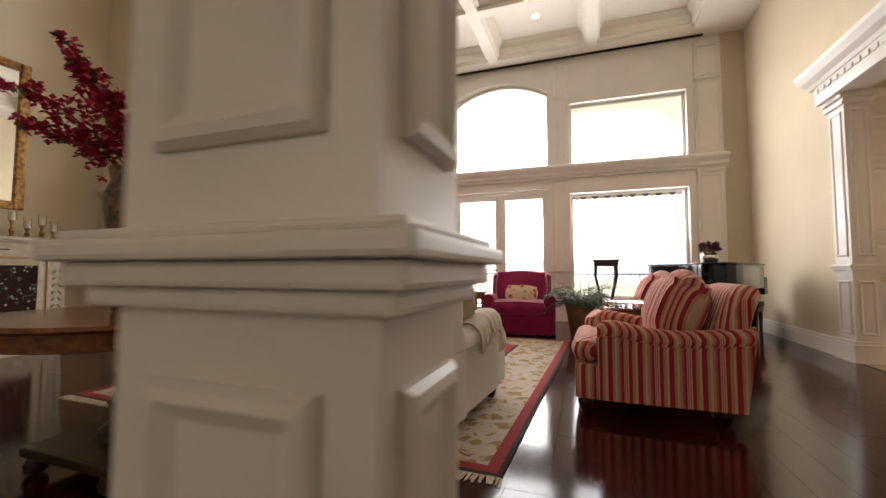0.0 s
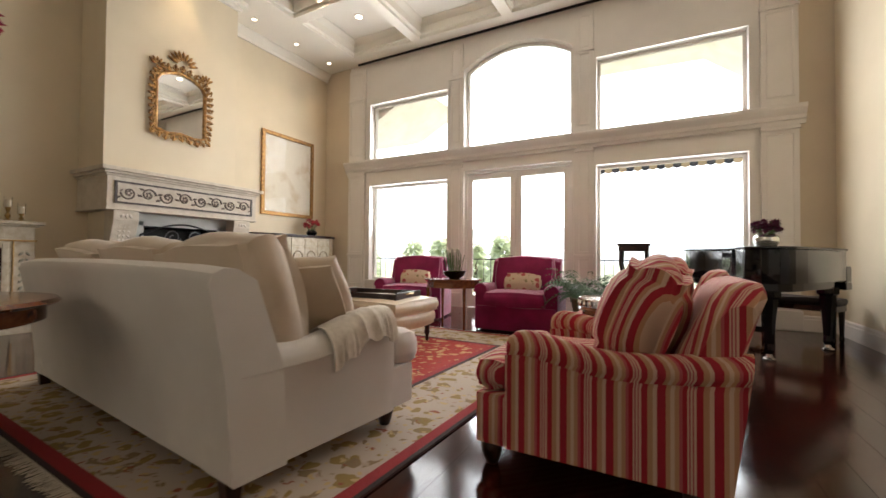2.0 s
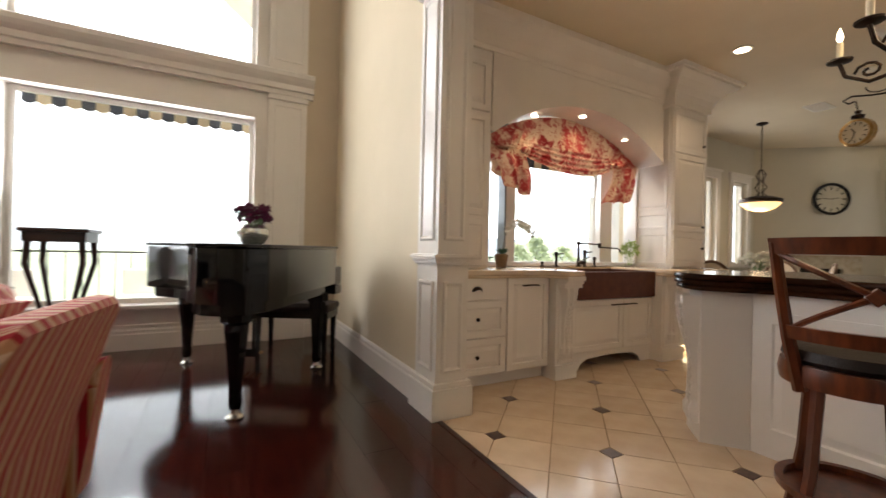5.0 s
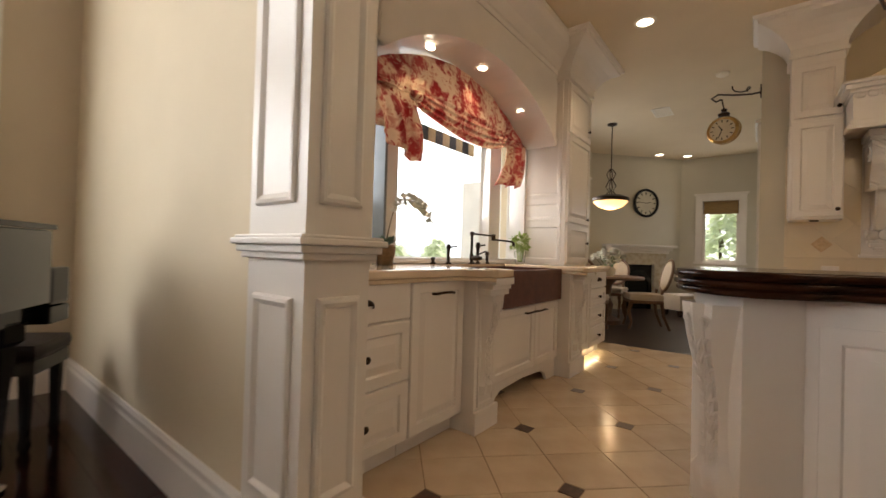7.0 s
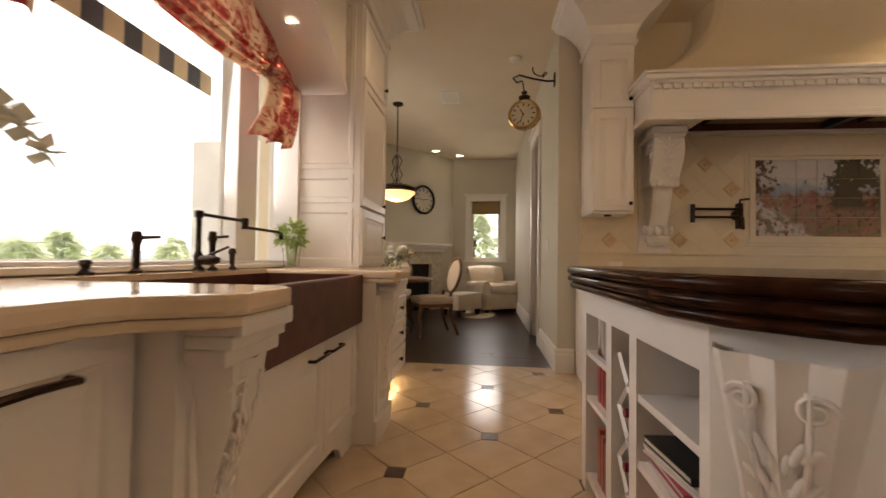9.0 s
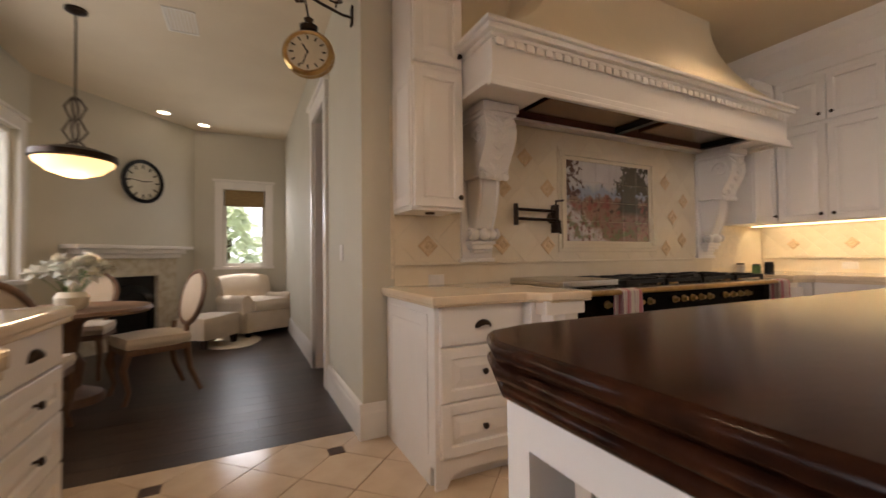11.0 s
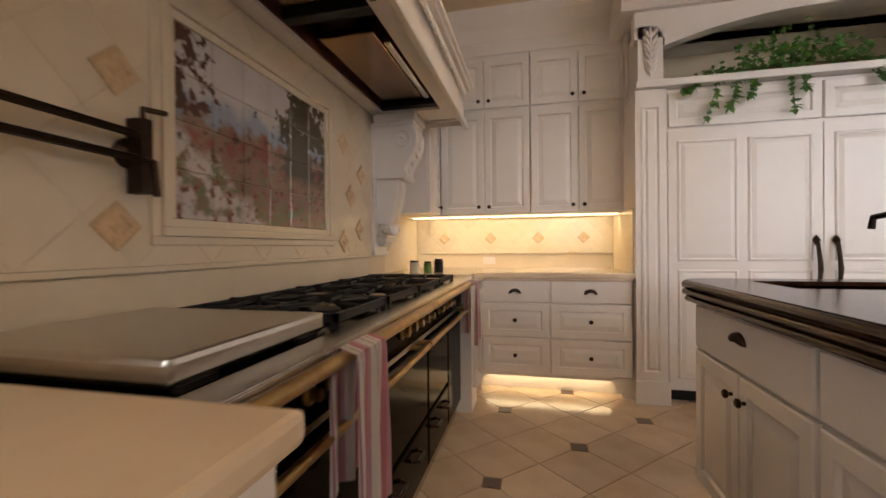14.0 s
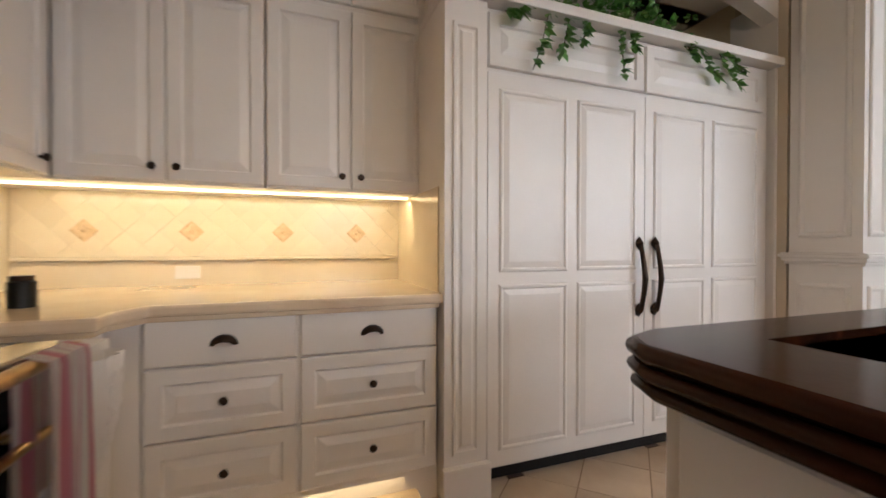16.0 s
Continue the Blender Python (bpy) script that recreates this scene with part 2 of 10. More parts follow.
PURPLE = material("magenta_velvet", (0.27, 0.008, 0.075), 0.8, colour2=(0.20, 0.005, 0.055), scale=5, bump=0.25, bscale=220, sheen=0.35, spec=0.2)
RED_, GOLD_, PALE_, PINK_ = (0.36, 0.020, 0.036), (0.48, 0.25, 0.14), (0.60, 0.41, 0.30), (0.44, 0.095, 0.105)
BANDS = [(0.0, RED_), (0.16, GOLD_), (0.24, PALE_), (0.32, GOLD_), (0.40, PINK_), (0.46, RED_), (0.54, PALE_), (0.57, PINK_), (0.60, PALE_), (0.63, PINK_), (0.66, PALE_), (0.70, RED_), (0.82, GOLD_), (0.92, PALE_)]
STRIPE_X = banded("red_gold_stripe_cloth_lengthways", 3, 0.185, BANDS)
STRIPE_Y = banded("red_gold_stripe_cloth_crossways", 3, 0.185, BANDS)
FLORAL = motifs("cream_floral_pillow_cloth", (0.62, 0.50, 0.36), [((0.42, 0.10, 0.10), 1.0, 0.30), ((0.30, 0.26, 0.14), 1.6, 0.62)], 9)
TOILE = motifs("red_cream_toile_cloth", (0.62, 0.47, 0.34), [((0.40, 0.10, 0.09), 0.75, 0.33), ((0.36, 0.055, 0.055), 0.62, 0.47), ((0.50, 0.26, 0.19), 2.2, 0.22), ((0.60, 0.45, 0.33), 2.3, 0.56), ((0.33, 0.05, 0.05), 1.5, 0.16)], 9, warp=2.6, edge=0.13)
RUGFIELD = motifs("red_persian_rug_field", (0.32, 0.022, 0.012), [((0.50, 0.30, 0.12), 1.0, 0.27), ((0.46, 0.28, 0.12), 1.4, 0.60), ((0.09, 0.04, 0.03), 2.0, 0.15)], 8.0, warp=1.2)
RUGBORDER = motifs("beige_persian_rug_border", (0.42, 0.34, 0.27), [((0.25, 0.17, 0.055), 1.0, 0.34), ((0.22, 0.15, 0.08), 1.3, 0.60), ((0.46, 0.33, 0.16), 2.0, 0.22), ((0.25, 0.08, 0.04), 2.4, 0.66)], 7.5, warp=1.2)
RUGRED = material("crimson_rug_guard_stripe", (0.28, 0.012, 0.014), 0.95, scale=30, bump=0.4, bscale=300)
RUGDARK = material("dark_rug_edge", (0.03, 0.012, 0.010), 0.95, scale=30, bump=0.4, bscale=300)
FRINGE = material("cream_wool_fringe", (0.55, 0.47, 0.36), 0.95, scale=40, bump=0.4, bscale=200)
LEAF = material("green_leaf", (0.045, 0.11, 0.022), 0.45, colour2=(0.09, 0.17, 0.04), scale=18)
FERN = material("fern_green", (0.030, 0.075, 0.022), 0.55, colour2=(0.06, 0.12, 0.03), scale=18)
STEM = material("brown_stem", (0.10, 0.07, 0.03), 0.7, scale=20)
BLOOM = material("crimson_blossom", (0.50, 0.014, 0.07), 0.6, colour2=(0.34, 0.008, 0.04), scale=14)
BLOOMP = material("deep_plum_blossom", (0.15, 0.010, 0.06), 0.6, colour2=(0.09, 0.006, 0.035), scale=14)
BLOOMR = material("coral_red_blossom", (0.55, 0.05, 0.06), 0.6, colour2=(0.45, 0.03, 0.05), scale=14)
BLOOMW = material("white_blossom", (0.75, 0.72, 0.64), 0.5, colour2=(0.68, 0.66, 0.55), scale=14)
WICKER = material("woven_wicker", (0.22, 0.13, 0.06), 0.7, colour2=(0.12, 0.07, 0.03), scale=60, bump=0.6, bscale=90)
GLASS = glass("clear_glass")
BULB = glow("warm_bulb", (1.0, 0.80, 0.5), 14)
DOWNLIGHT = glow("downlight_lens", (1.0, 0.88, 0.66), 10)
SHADEGLOW = glow("lit_alabaster_bowl", (1.0, 0.66, 0.30), 1.6)
STRIPGLOW = glow("amber_light_strip", (1.0, 0.78, 0.42), 4)
WAX = material("ivory_candle_wax", (0.75, 0.66, 0.50), 0.5)
DECK = material("pale_deck_stone", (0.84, 0.80, 0.72), 0.8, scale=3, bump=0.2)
SOFFIT = material("tan_stucco_soffit", (0.94, 0.88, 0.77), 0.9, scale=3, bump=0.2)
# the hills carry their distance haze in this pale base colour
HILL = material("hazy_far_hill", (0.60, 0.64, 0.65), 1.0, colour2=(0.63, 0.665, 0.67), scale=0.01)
# land green bleached towards the look of a sunlit, hazy valley
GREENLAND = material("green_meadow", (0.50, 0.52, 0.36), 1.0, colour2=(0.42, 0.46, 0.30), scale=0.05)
# tree haze is mixed into the leaf colour; translucence brightens it further
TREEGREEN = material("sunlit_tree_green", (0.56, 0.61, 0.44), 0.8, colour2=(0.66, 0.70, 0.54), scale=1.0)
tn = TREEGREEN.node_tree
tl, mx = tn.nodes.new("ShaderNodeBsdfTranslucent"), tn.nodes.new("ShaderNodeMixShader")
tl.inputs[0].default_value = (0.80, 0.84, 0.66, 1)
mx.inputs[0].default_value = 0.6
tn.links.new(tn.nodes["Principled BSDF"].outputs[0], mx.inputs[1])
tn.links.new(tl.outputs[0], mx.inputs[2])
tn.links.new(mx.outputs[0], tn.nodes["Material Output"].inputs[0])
OLDPAINT = material("distressed_ivory_paint", (0.60, 0.54, 0.42), 0.55, colour2=(0.46, 0.38, 0.26), scale=12, bump=0.15, bscale=60)
DARKPANEL = motifs("dark_floral_painted_panel", (0.035, 0.012, 0.010), [((0.30, 0.30, 0.26), 1.4, 0.22), ((0.05, 0.10, 0.06), 1.2, 0.60)], 12)
PAPER = material("print_mount_paper", (0.62, 0.56, 0.45), 0.9, colour2=(0.50, 0.40, 0.27), scale=3, detail=6, mixlo=0.5, mixhi=0.72)
SHADEBLIND = material("woven_bamboo_blind", (0.34, 0.22, 0.09), 0.8, colour2=(0.22, 0.14, 0.06), scale=8, stretch=(1, 1, 30), bump=0.5)
GREYPAINT = material("grey_blue_sash_paint", (0.20, 0.23, 0.26), 0.5, scale=6)


# ---------------------------------------------------------------- mesh helpers
def part(name, bm, mat, parent=None, label="", smooth=False, m=None):
    me = bpy.data.meshes.new(name)
    bm.normal_update()
    bm.to_mesh(me)
    bm.free()
    if smooth:
        me.shade_smooth()
        me.set_sharp_from_angle(angle=radians(38))
    me.materials.append(mat)
    ob = new(name, me)
    if parent:
        ob.parent = parent
    if m is not None:
        ob.matrix_basis = m
    if label:
        ob["label"] = label
    return ob


def again(ob, m, parent=None):
    """The same part once more, on the same mesh."""
    o = new(ob.name.split(".")[0], ob.data)
    o.parent = parent or ob.parent
    o.matrix_basis = m
    return o


def thing(name, label, category, m=None, group="", kind=""):
    e = new(name)
    e.empty_display_size = 0.1
    if m is not None:
        e.matrix_basis = m
    return tagged(e, label, category, group, kind)


def structure(name, bm, mat, label="", smooth=False):
    return tagged(part(name, bm, mat, smooth=smooth), label, kind="structure")


def box(x0, x1, y0, y1, z0, z1, bevel=0.0, bm=None):
    b = bmesh.new()
    vs = [b.verts.new((x, y, z)) for z in (z0, z1) for y in (y0, y1) for x in (x0, x1)]
    for f in ((0, 2, 3, 1), (4, 5, 7, 6), (0, 1, 5, 4), (2, 6, 7, 3), (0, 4, 6, 2), (1, 3, 7, 5)):
        b.faces.new([vs[i] for i in f])
    if bevel:
        bmesh.ops.bevel(b, geom=list(b.edges), offset=bevel, segments=2, profile=0.6, affect="EDGES")
    return merge(bm, b)


def merge(bm, b, m=None):
    """Adds the mesh b to bm (or gives b itself)."""
    if m is not None:
        b.transform(m)
    if bm is None:
        return b
    me = bpy.data.meshes.new("scratch")
    b.to_mesh(me)
    b.free()
    bm.from_mesh(me)
    bpy.data.meshes.remove(me)
    return bm


def boxes(*rows, bevel=0.0):
    bm = bmesh.new()
    for r in rows:
        box(*r, bevel=bevel, bm=bm)
    return bm


def lathe(profile, n=24, bm=None, m=None):
    b = bmesh.new()
    rings = [[b.verts.new((r * math.cos(2 * math.pi * i / n), r * math.sin(2 * math.pi * i / n), z)) for i in range(n)] for r, z in profile]
    for a, c in zip(rings, rings[1:]):
        for i in range(n):
            b.faces.new((a[i], a[(i + 1) % n], c[(i + 1) % n], c[i]))
    if profile[0][0] > 1e-4:
        b.faces.new(rings[0][::-1])
    if profile[-1][0] > 1e-4:
        b.faces.new(rings[-1])
    bmesh.ops.remove_doubles(b, verts=b.verts, dist=1e-5)
    return merge(bm, b, m)


def tube(points, radius, n=8, bm=None):
    """A round bar along points; radius may be a list."""
    b = bmesh.new()
    pts = [Vector(p) for p in points]
    rad = radius if isinstance(radius, (list, tuple)) else [radius] * len(pts)
    rings, side = [], None
    for i, p in enumerate(pts):
        d = (pts[min(i + 1, len(pts) - 1)] - pts[max(i - 1, 0)]).normalized()
        if side is None:
            side = d.cross(Vector((0, 0, 1)))
            if side.length < 0.05:
                side = d.cross(Vector((1, 0, 0)))
        side = (side - d * side.dot(d)).normalized()
        up = d.cross(side)
        rings.append([b.verts.new(p + rad[i] * (side * math.cos(2 * math.pi * k / n) + up * math.sin(2 * math.pi * k / n))) for k in range(n)])
    for a, c in zip(rings, rings[1:]):
        for k in range(n):
            b.faces.new((a[k], a[(k + 1) % n], c[(k + 1) % n], c[k]))
    b.faces.new(rings[0][::-1])
    b.faces.new(rings[-1])
    bmesh.ops.recalc_face_normals(b, faces=b.faces)
    return merge(bm, b)


def prism(outline, z0, z1, bevel=0.0, bm=None, m=None):
    """An outline in x, y drawn up from z0 to z1."""
    b = bmesh.new()
    lo = [b.verts.new((x, y, z0)) for x, y in outline]
    hi = [b.verts.new((x, y, z1)) for x, y in outline]
    n = len(lo)
    b.faces.new(lo[::-1])
    b.faces.new(hi)
    for i in range(n):
        b.faces.new((lo[i], lo[(i + 1) % n], hi[(i + 1) % n], hi[i]))
    bmesh.ops.recalc_face_normals(b, faces=b.faces)
    if bevel:
        bmesh.ops.bevel(b, geom=list(b.edges), offset=bevel, segments=2, profile=0.6, affect="EDGES")
    return merge(bm, b, m)


def mould(profile, x0, x1, bm=None, m=None):
    """A moulding along x: profile is a list of (y, z)."""
    return prism(profile, x0, x1, 0, bm, (m or Matrix()) @ Matrix(((0, 0, 1, 0), (1, 0, 0, 0), (0, 1, 0, 0), (0, 0, 0, 1))))


def panel(w, h, rings, back=0.0, bm=None, m=None):
    """A front in the x, z plane from (0, 0) to (w, h) that faces -y; rings: (inset, how far proud)."""
    b = bmesh.new()
    loops = [[(0, back), (0, back)]]
    lv = [[b.verts.new((x, back, z)) for x, z in ((0, 0), (w, 0), (w, h), (0, h))]]
    for ins, out in rings:
        lv.append([b.verts.new((x, -max(out, 0.003), z)) for x, z in ((ins, ins), (w - ins, ins), (w - ins, h - ins), (ins, h - ins))])
    for a, c in zip(lv, lv[1:]):
        for i in range(4):
            b.faces.new((a[i], a[(i + 1) % 4], c[(i + 1) % 4], c[i]))
    b.faces.new(lv[-1])
    b.faces.new(lv[0][::-1])
    bmesh.ops.recalc_face_normals(b, faces=b.faces)
    return merge(bm, b, m)


def raised(w, h, t=0.022, frame=0.055):
    """The rings of a raised-panel door or drawer front."""
    f = min(frame, w * 0.3, h * 0.3)
    g = min(0.035, (min(w, h) - 2 * f) * 0.3)
    return [(0, t - 0.005), (0.005, t), (f, t), (f + 0.006, t - 0.012), (f + 0.012, t - 0.012), (f + 0.012 + g, t - 0.002)]


def soft(w, d, h, r=0.08, puff=0.0, n=8, bm=None, m=None, seed=0):
    """A stuffed cushion, centred, with rounded edges, swollen faces and slight unevenness."""
    b = bmesh.new()
    bmesh.ops.create_cube(b, size=2)
    bmesh.ops.subdivide_edges(b, edges=list(b.edges), cuts=n - 1, use_grid_fill=True)
    half = Vector((w / 2, d / 2, h / 2))
    r = min(r, min(half) * 0.98)
    core = half - Vector((r, r, r))
    for v in b.verts:
        u = Vector(v.co)
        p = Vector((u.x * half.x, u.y * half.y, u.z * half.z))
        q = Vector((max(-core.x, min(core.x, p.x)), max(-core.y, min(core.y, p.y)), max(-core.z, min(core.z, p.z))))
        o = p - q
        v.co = q + (o.normalized() * r if o.length > 1e-6 else o)
        k = (math.cos(u.x * 1.5708) if abs(u.x) < 0.999 else 1) * (math.cos(u.y * 1.5708) if abs(u.y) < 0.999 else 1) * (math.cos(u.z * 1.5708) if abs(u.z) < 0.999 else 1)
        out = Vector([math.copysign(1, c) if abs(c) > 0.999 else 0 for c in u])
        v.co += out.normalized() * (puff * k) if out.length else Vector()
        v.co += noise.noise_vector(v.co * 3.0 + Vector((seed * 7.1, 0, 0))) * (0.012 if puff else 0.004)
    return merge(bm, b, m)


def lobe(bm, m, sx, sy, sz, n=2):
    """A smooth swelling, for carved ornament."""
    b = bmesh.new()
    bmesh.ops.create_icosphere(b, subdivisions=n, radius=1.0)
    return merge(bm, b, m @ Matrix.Diagonal((sx, sy, sz, 1)))


def leaf_bm(bm, p, d, length, width, droop=0.3, twist=0.0):
    """A single pointed leaf blade of four faces."""
    d = Vector(d).normalized()
    s = d.cross(Vector((0, 0, 1)))
    s = s.normalized() if s.length > 0.05 else Vector((1, 0, 0))
    s = (Matrix.Rotation(twist, 3, d) @ s)
    p = Vector(p)
    dn = Vector((0, 0, -droop * length))
    a, m1, e = bm.verts.new(p), p + d * length * 0.45 + dn * 0.25, bm.verts.new(p + d * length + dn)
    l, r = bm.verts.new(m1 - s * width / 2), bm.verts.new(m1 + s * width / 2)
    c = bm.verts.new(m1 - Vector((0, 0, width * 0.12)))
    for f in ((a, l, c), (a, c, r), (l, e, c), (c, e, r)):
        bm.faces.new(f)


# ---------------------------------------------------------------- the great room: shell
H1, H2 = 5.42, 3.20      # ceilings of the great room and of the kitchen
XL, XR = -5.59, 3.72     # side walls
YW = 9.50                # window wall
WINS = ((-4.20, -2.22), (-1.85, 0.25), (0.65, 2.76))


def arch_points(x0, x1, z0, rise, n=14):
    c, half = (x0 + x1) / 2, (x1 - x0) / 2
    r = (half * half + rise * rise) / (2 * rise)
    a = math.asin(half / r)
    return [(c + r * math.sin(a * (2 * i / n - 1)), z0 + r * math.cos(a * (2 * i / n - 1)) - (r - rise)) for i in range(n + 1)]


def upright(outline, y0, y1, bm=None):
    """An outline in x, z drawn from y0 to y1."""
    return prism([(x, z) for x, z in outline], y0, y1, 0, bm, Matrix(((1, 0, 0, 0), (0, 0, 1, 0), (0, 1, 0, 0), (0, 0, 0, 1))))


ARCH_SPRING, ARCH_RISE = 4.74, 0.33
bm = boxes((-4.83, WINS[0][0], YW, YW + 0.25, 0, 5.9), (WINS[0][1], WINS[1][0], YW, YW + 0.25, 0, 5.9), (WINS[1][1], WINS[2][0], YW, YW + 0.25, 0, 5.9), (WINS[2][1], 3.33, YW, YW + 0.25, 0, 5.9))
for i, (a, b) in enumerate(WINS):
    if i != 1:
        box(a, b, YW, YW + 0.25, 0, 0.47, bm=bm)
        box(a, b, YW, YW + 0.25, 4.43, 5.9, bm=bm)
    box(a, b, YW, YW + 0.25, 2.70 if i == 1 else 2.58, 3.16, bm=bm)
a, b = WINS[1]
upright([(a, 5.9)] + arch_points(a, b, ARCH_SPRING, ARCH_RISE) + [(b, 5.9)], YW, YW + 0.25, bm)
structure("wall_north", bm, TRIM, "ivory panelled window wall of the great room")
structure("wall_north_edge_1", boxes((XL - 0.2, -4.83, YW, YW + 0.25, 0, 5.9)), TAN, "tan plaster beside the great window")
structure("wall_north_edge_2", boxes((3.33, XR + 0.2, YW, YW + 0.25, 0, 5.9)), TAN, "tan plaster beside the great window")
structure("wall_west", boxes((XL - 0.2, XL, -3.2, YW, 0, 5.9)), CREAM, "warm cream plaster wall")
structure("wall_south", boxes((XL, 8.3, -3.4, -3.2, 0, 5.9)), CREAM, "cream plaster wall closing the foyer")
# right wall with the wide opening to the kitchen
structure("wall_east", boxes((XR, 3.92, 6.95, YW, 0, 5.9), (XR, 3.92, 1.95, 6.95, 3.05, 5.9), (XR, 3.92, -3.2, 1.70, 0, 5.9)), CREAM, "cream plaster wall with a wide opening to the kitchen")

# panelled jambs of the opening
RINGP = [(0, 0.0), (0.0, 0.008), (0.02, 0.008), (0.028, -0.006), (0.05, -0.006), (0.058, 0.004)]


def post(name, x0, x1, y0, y1, top, label, dz=0.0, k=1.0, kz=None, lo=0.95, hi=1.22):
    """A panelled square post with plinth, chair rail and panels on its four faces."""
    e = thing(name, label, "column", pose(x0, y0, 0), kind="structure")
    w, d = x1 - x0, y1 - y0
    part("shaft", box(0.01, w - 0.01, 0.01, d - 0.01, 0, top), TRIM, e)
    part("plinth", boxes((-0.025, w + 0.025, -0.025, d + 0.025, 0, 0.20), (-0.015, w + 0.015, -0.015, d + 0.015, 0.20, 0.235), bevel=0.006), TRIM, e)
    part("chair_rail", boxes(*[(-o * k, w + o * k, -o * k, d + o * k, 1.13 + dz - (1.13 - a) * (kz or k), 1.13 + dz - (1.13 - b) * (kz or k)) for o, a, b in ((0.012, 1.02, 1.05), (0.03, 1.05, 1.085), (0.05, 1.085, 1.115), (0.035, 1.115, 1.13))], bevel=0.005), TRIM, e)
    for (z0, z1) in ((0.30, lo + dz), (hi + dz, top - 0.18)):
        for k, (wd, m) in enumerate(((w, pose(0, 0.01, 0)), (d, pose(w - 0.01, 0, 0, 0, 0, 90)), (w, pose(w, d - 0.01, 0, 0, 0, 180)), (d, pose(0.01, d, 0, 0, 0, -90)))):
            mg = min(0.06, wd * 0.2)
            rings = [(0, 0.006), (0.006, 0.013), (0.016, 0.015), (0.024, 0.010), (0.032, 0.004)]
            part("moulded_panel", panel(wd - 2 * mg, z1 - z0, rings, m=m @ pose(mg, 0, z0)), TRIM, e)
    part("capital", boxes((-0.02, w + 0.02, -0.02, d + 0.02, top - 0.12, top - 0.08), (-0.035, w + 0.035, -0.035, d + 0.035, top - 0.04, top), bevel=0.006), TRIM, e)
    return e


post("opening_jamb", 3.685, 3.94, 6.62, 6.95, 3.0, "ivory panelled jamb of the kitchen opening with chair rail", -0.055, 0.65)
post("opening_jamb", 3.685, 3.94, 1.93, 2.30, 3.0, "ivory panelled jamb of the kitchen opening beside the refrigerator", 0.0, 0.65)
post("foyer_column", 0.505, 0.793, 1.154, 1.349, H1, "ivory panelled column with moulded chair rail between foyer and great room", -0.117, 0.70, 0.60, 1.005, 1.20)
structure("opening_side_wall", box(3.73, 3.93, 1.60, 1.925, 0, 3.0), TAN, "tan wall beside the refrigerator")
ent = thing("opening_entablature", "ivory moulded head over the kitchen opening with carved frieze", "moulding", pose(3.62, 0, 0), kind="structure")
part("frieze_board", box(-0.02, 0.28, 1.66, 6.99, 3.0, 3.22), TRIM, ent)
part("cornice", mould([(0.0, 3.22), (-0.04, 3.22), (-0.06, 3.26), (-0.12, 3.30), (-0.17, 3.36), (-0.18, 3.40), (0.09, 3.40), (0.09, 3.22)], 1.55, 7.10, m=Matrix.Rotation(radians(90), 4, "Z") @ Matrix.Diagonal((1, -1, 1, 1))), TRIM, ent)
for k in range(40):
    o = part("frieze_bead", box(-0.035, -0.02, -0.045, 0.045, 3.13, 3.19, bevel=0.006), TRIM, ent, m=pose(0, 1.75 + k * 0.133, 0)) if k == 0 else again(o, pose(0, 1.75 + k * 0.133, 0))

# floor under everything
structure("floor_base", boxes((XL - 0.2, 14.5, -3.4, YW + 0.2, -0.25, -0.02)), GROUT, "subfloor")

# coffered ceiling, one mesh
bm = bmesh.new()
XB = [-4.42, -2.90, -2.70, -0.95, -0.75, 1.00, 1.20, 2.85]
YB = [9.12, 7.62, 7.42, 5.72, 5.52, 3.82, 3.62, 1.92]
cells = [(XB[i], XB[i + 1], YB[j + 1], YB[j]) for i in (0, 2, 4, 6) for j in (0, 2, 4, 6)]
xs = [XL] + XB + [XR]
ys = [YW] + YB + [-3.2]
for i in range(len(xs) - 1):
    for j in range(len(ys) - 1):
        c = (xs[i], xs[i + 1], ys[j + 1], ys[j])
        if c in cells:
            x0, x1, y0, y1 = c
            steps = [(0.0, H1), (0.0, H1 + 0.06), (0.05, H1 + 0.075), (0.05, H1 + 0.22), (0.09, H1 + 0.26), (0.13, H1 + 0.30), (0.13, H1 + 0.33)]
            prev = None
            for ins, z in steps:
                ring = [bm.verts.new(p) for p in ((x0 + ins, y0 + ins, z), (x1 - ins, y0 + ins, z), (x1 - ins, y1 - ins, z), (x0 + ins, y1 - ins, z))]
                if prev:
                    for k in range(4):
                        bm.faces.new((prev[k], ring[k], ring[(k + 1) % 4], prev[(k + 1) % 4]))
                prev = ring
            bm.faces.new(prev[::-1])
        else:
            bm.faces.new([bm.verts.new(p) for p in ((c[0], c[2], H1), (c[0], c[3], H1), (c[1], c[3], H1), (c[1], c[2], H1))])
box(XL - 0.2, 3.92, -3.4, YW + 0.25, 5.9, 6.0, bm=bm)
structure("ceiling", bm, WHITE, "ivory coffered ceiling with deep moulded beams")
structure("curtain_track", boxes((-4.55, 3.05, YW - 0.10, YW - 0.06, H1 - 0.03, H1)), IRON, "dark curtain track along the head of the window wall")


def downlight(x, y, z, r=0.055, up=False):
    e = thing("ceiling_downlight", "small round recessed downlight with a white trim ring", "downlight", pose(x, y, z), "recessed downlights")
    part("trim_ring", lathe([(r + 0.025, 0.0), (r + 0.025, -0.006), (r, -0.010), (r, 0.0)], 20), WHITE, e)
    part("lens", lathe([(0.0, -0.003), (r, -0.003), (r, 0.0)], 20), DOWNLIGHT, e, "glowing warm lens")


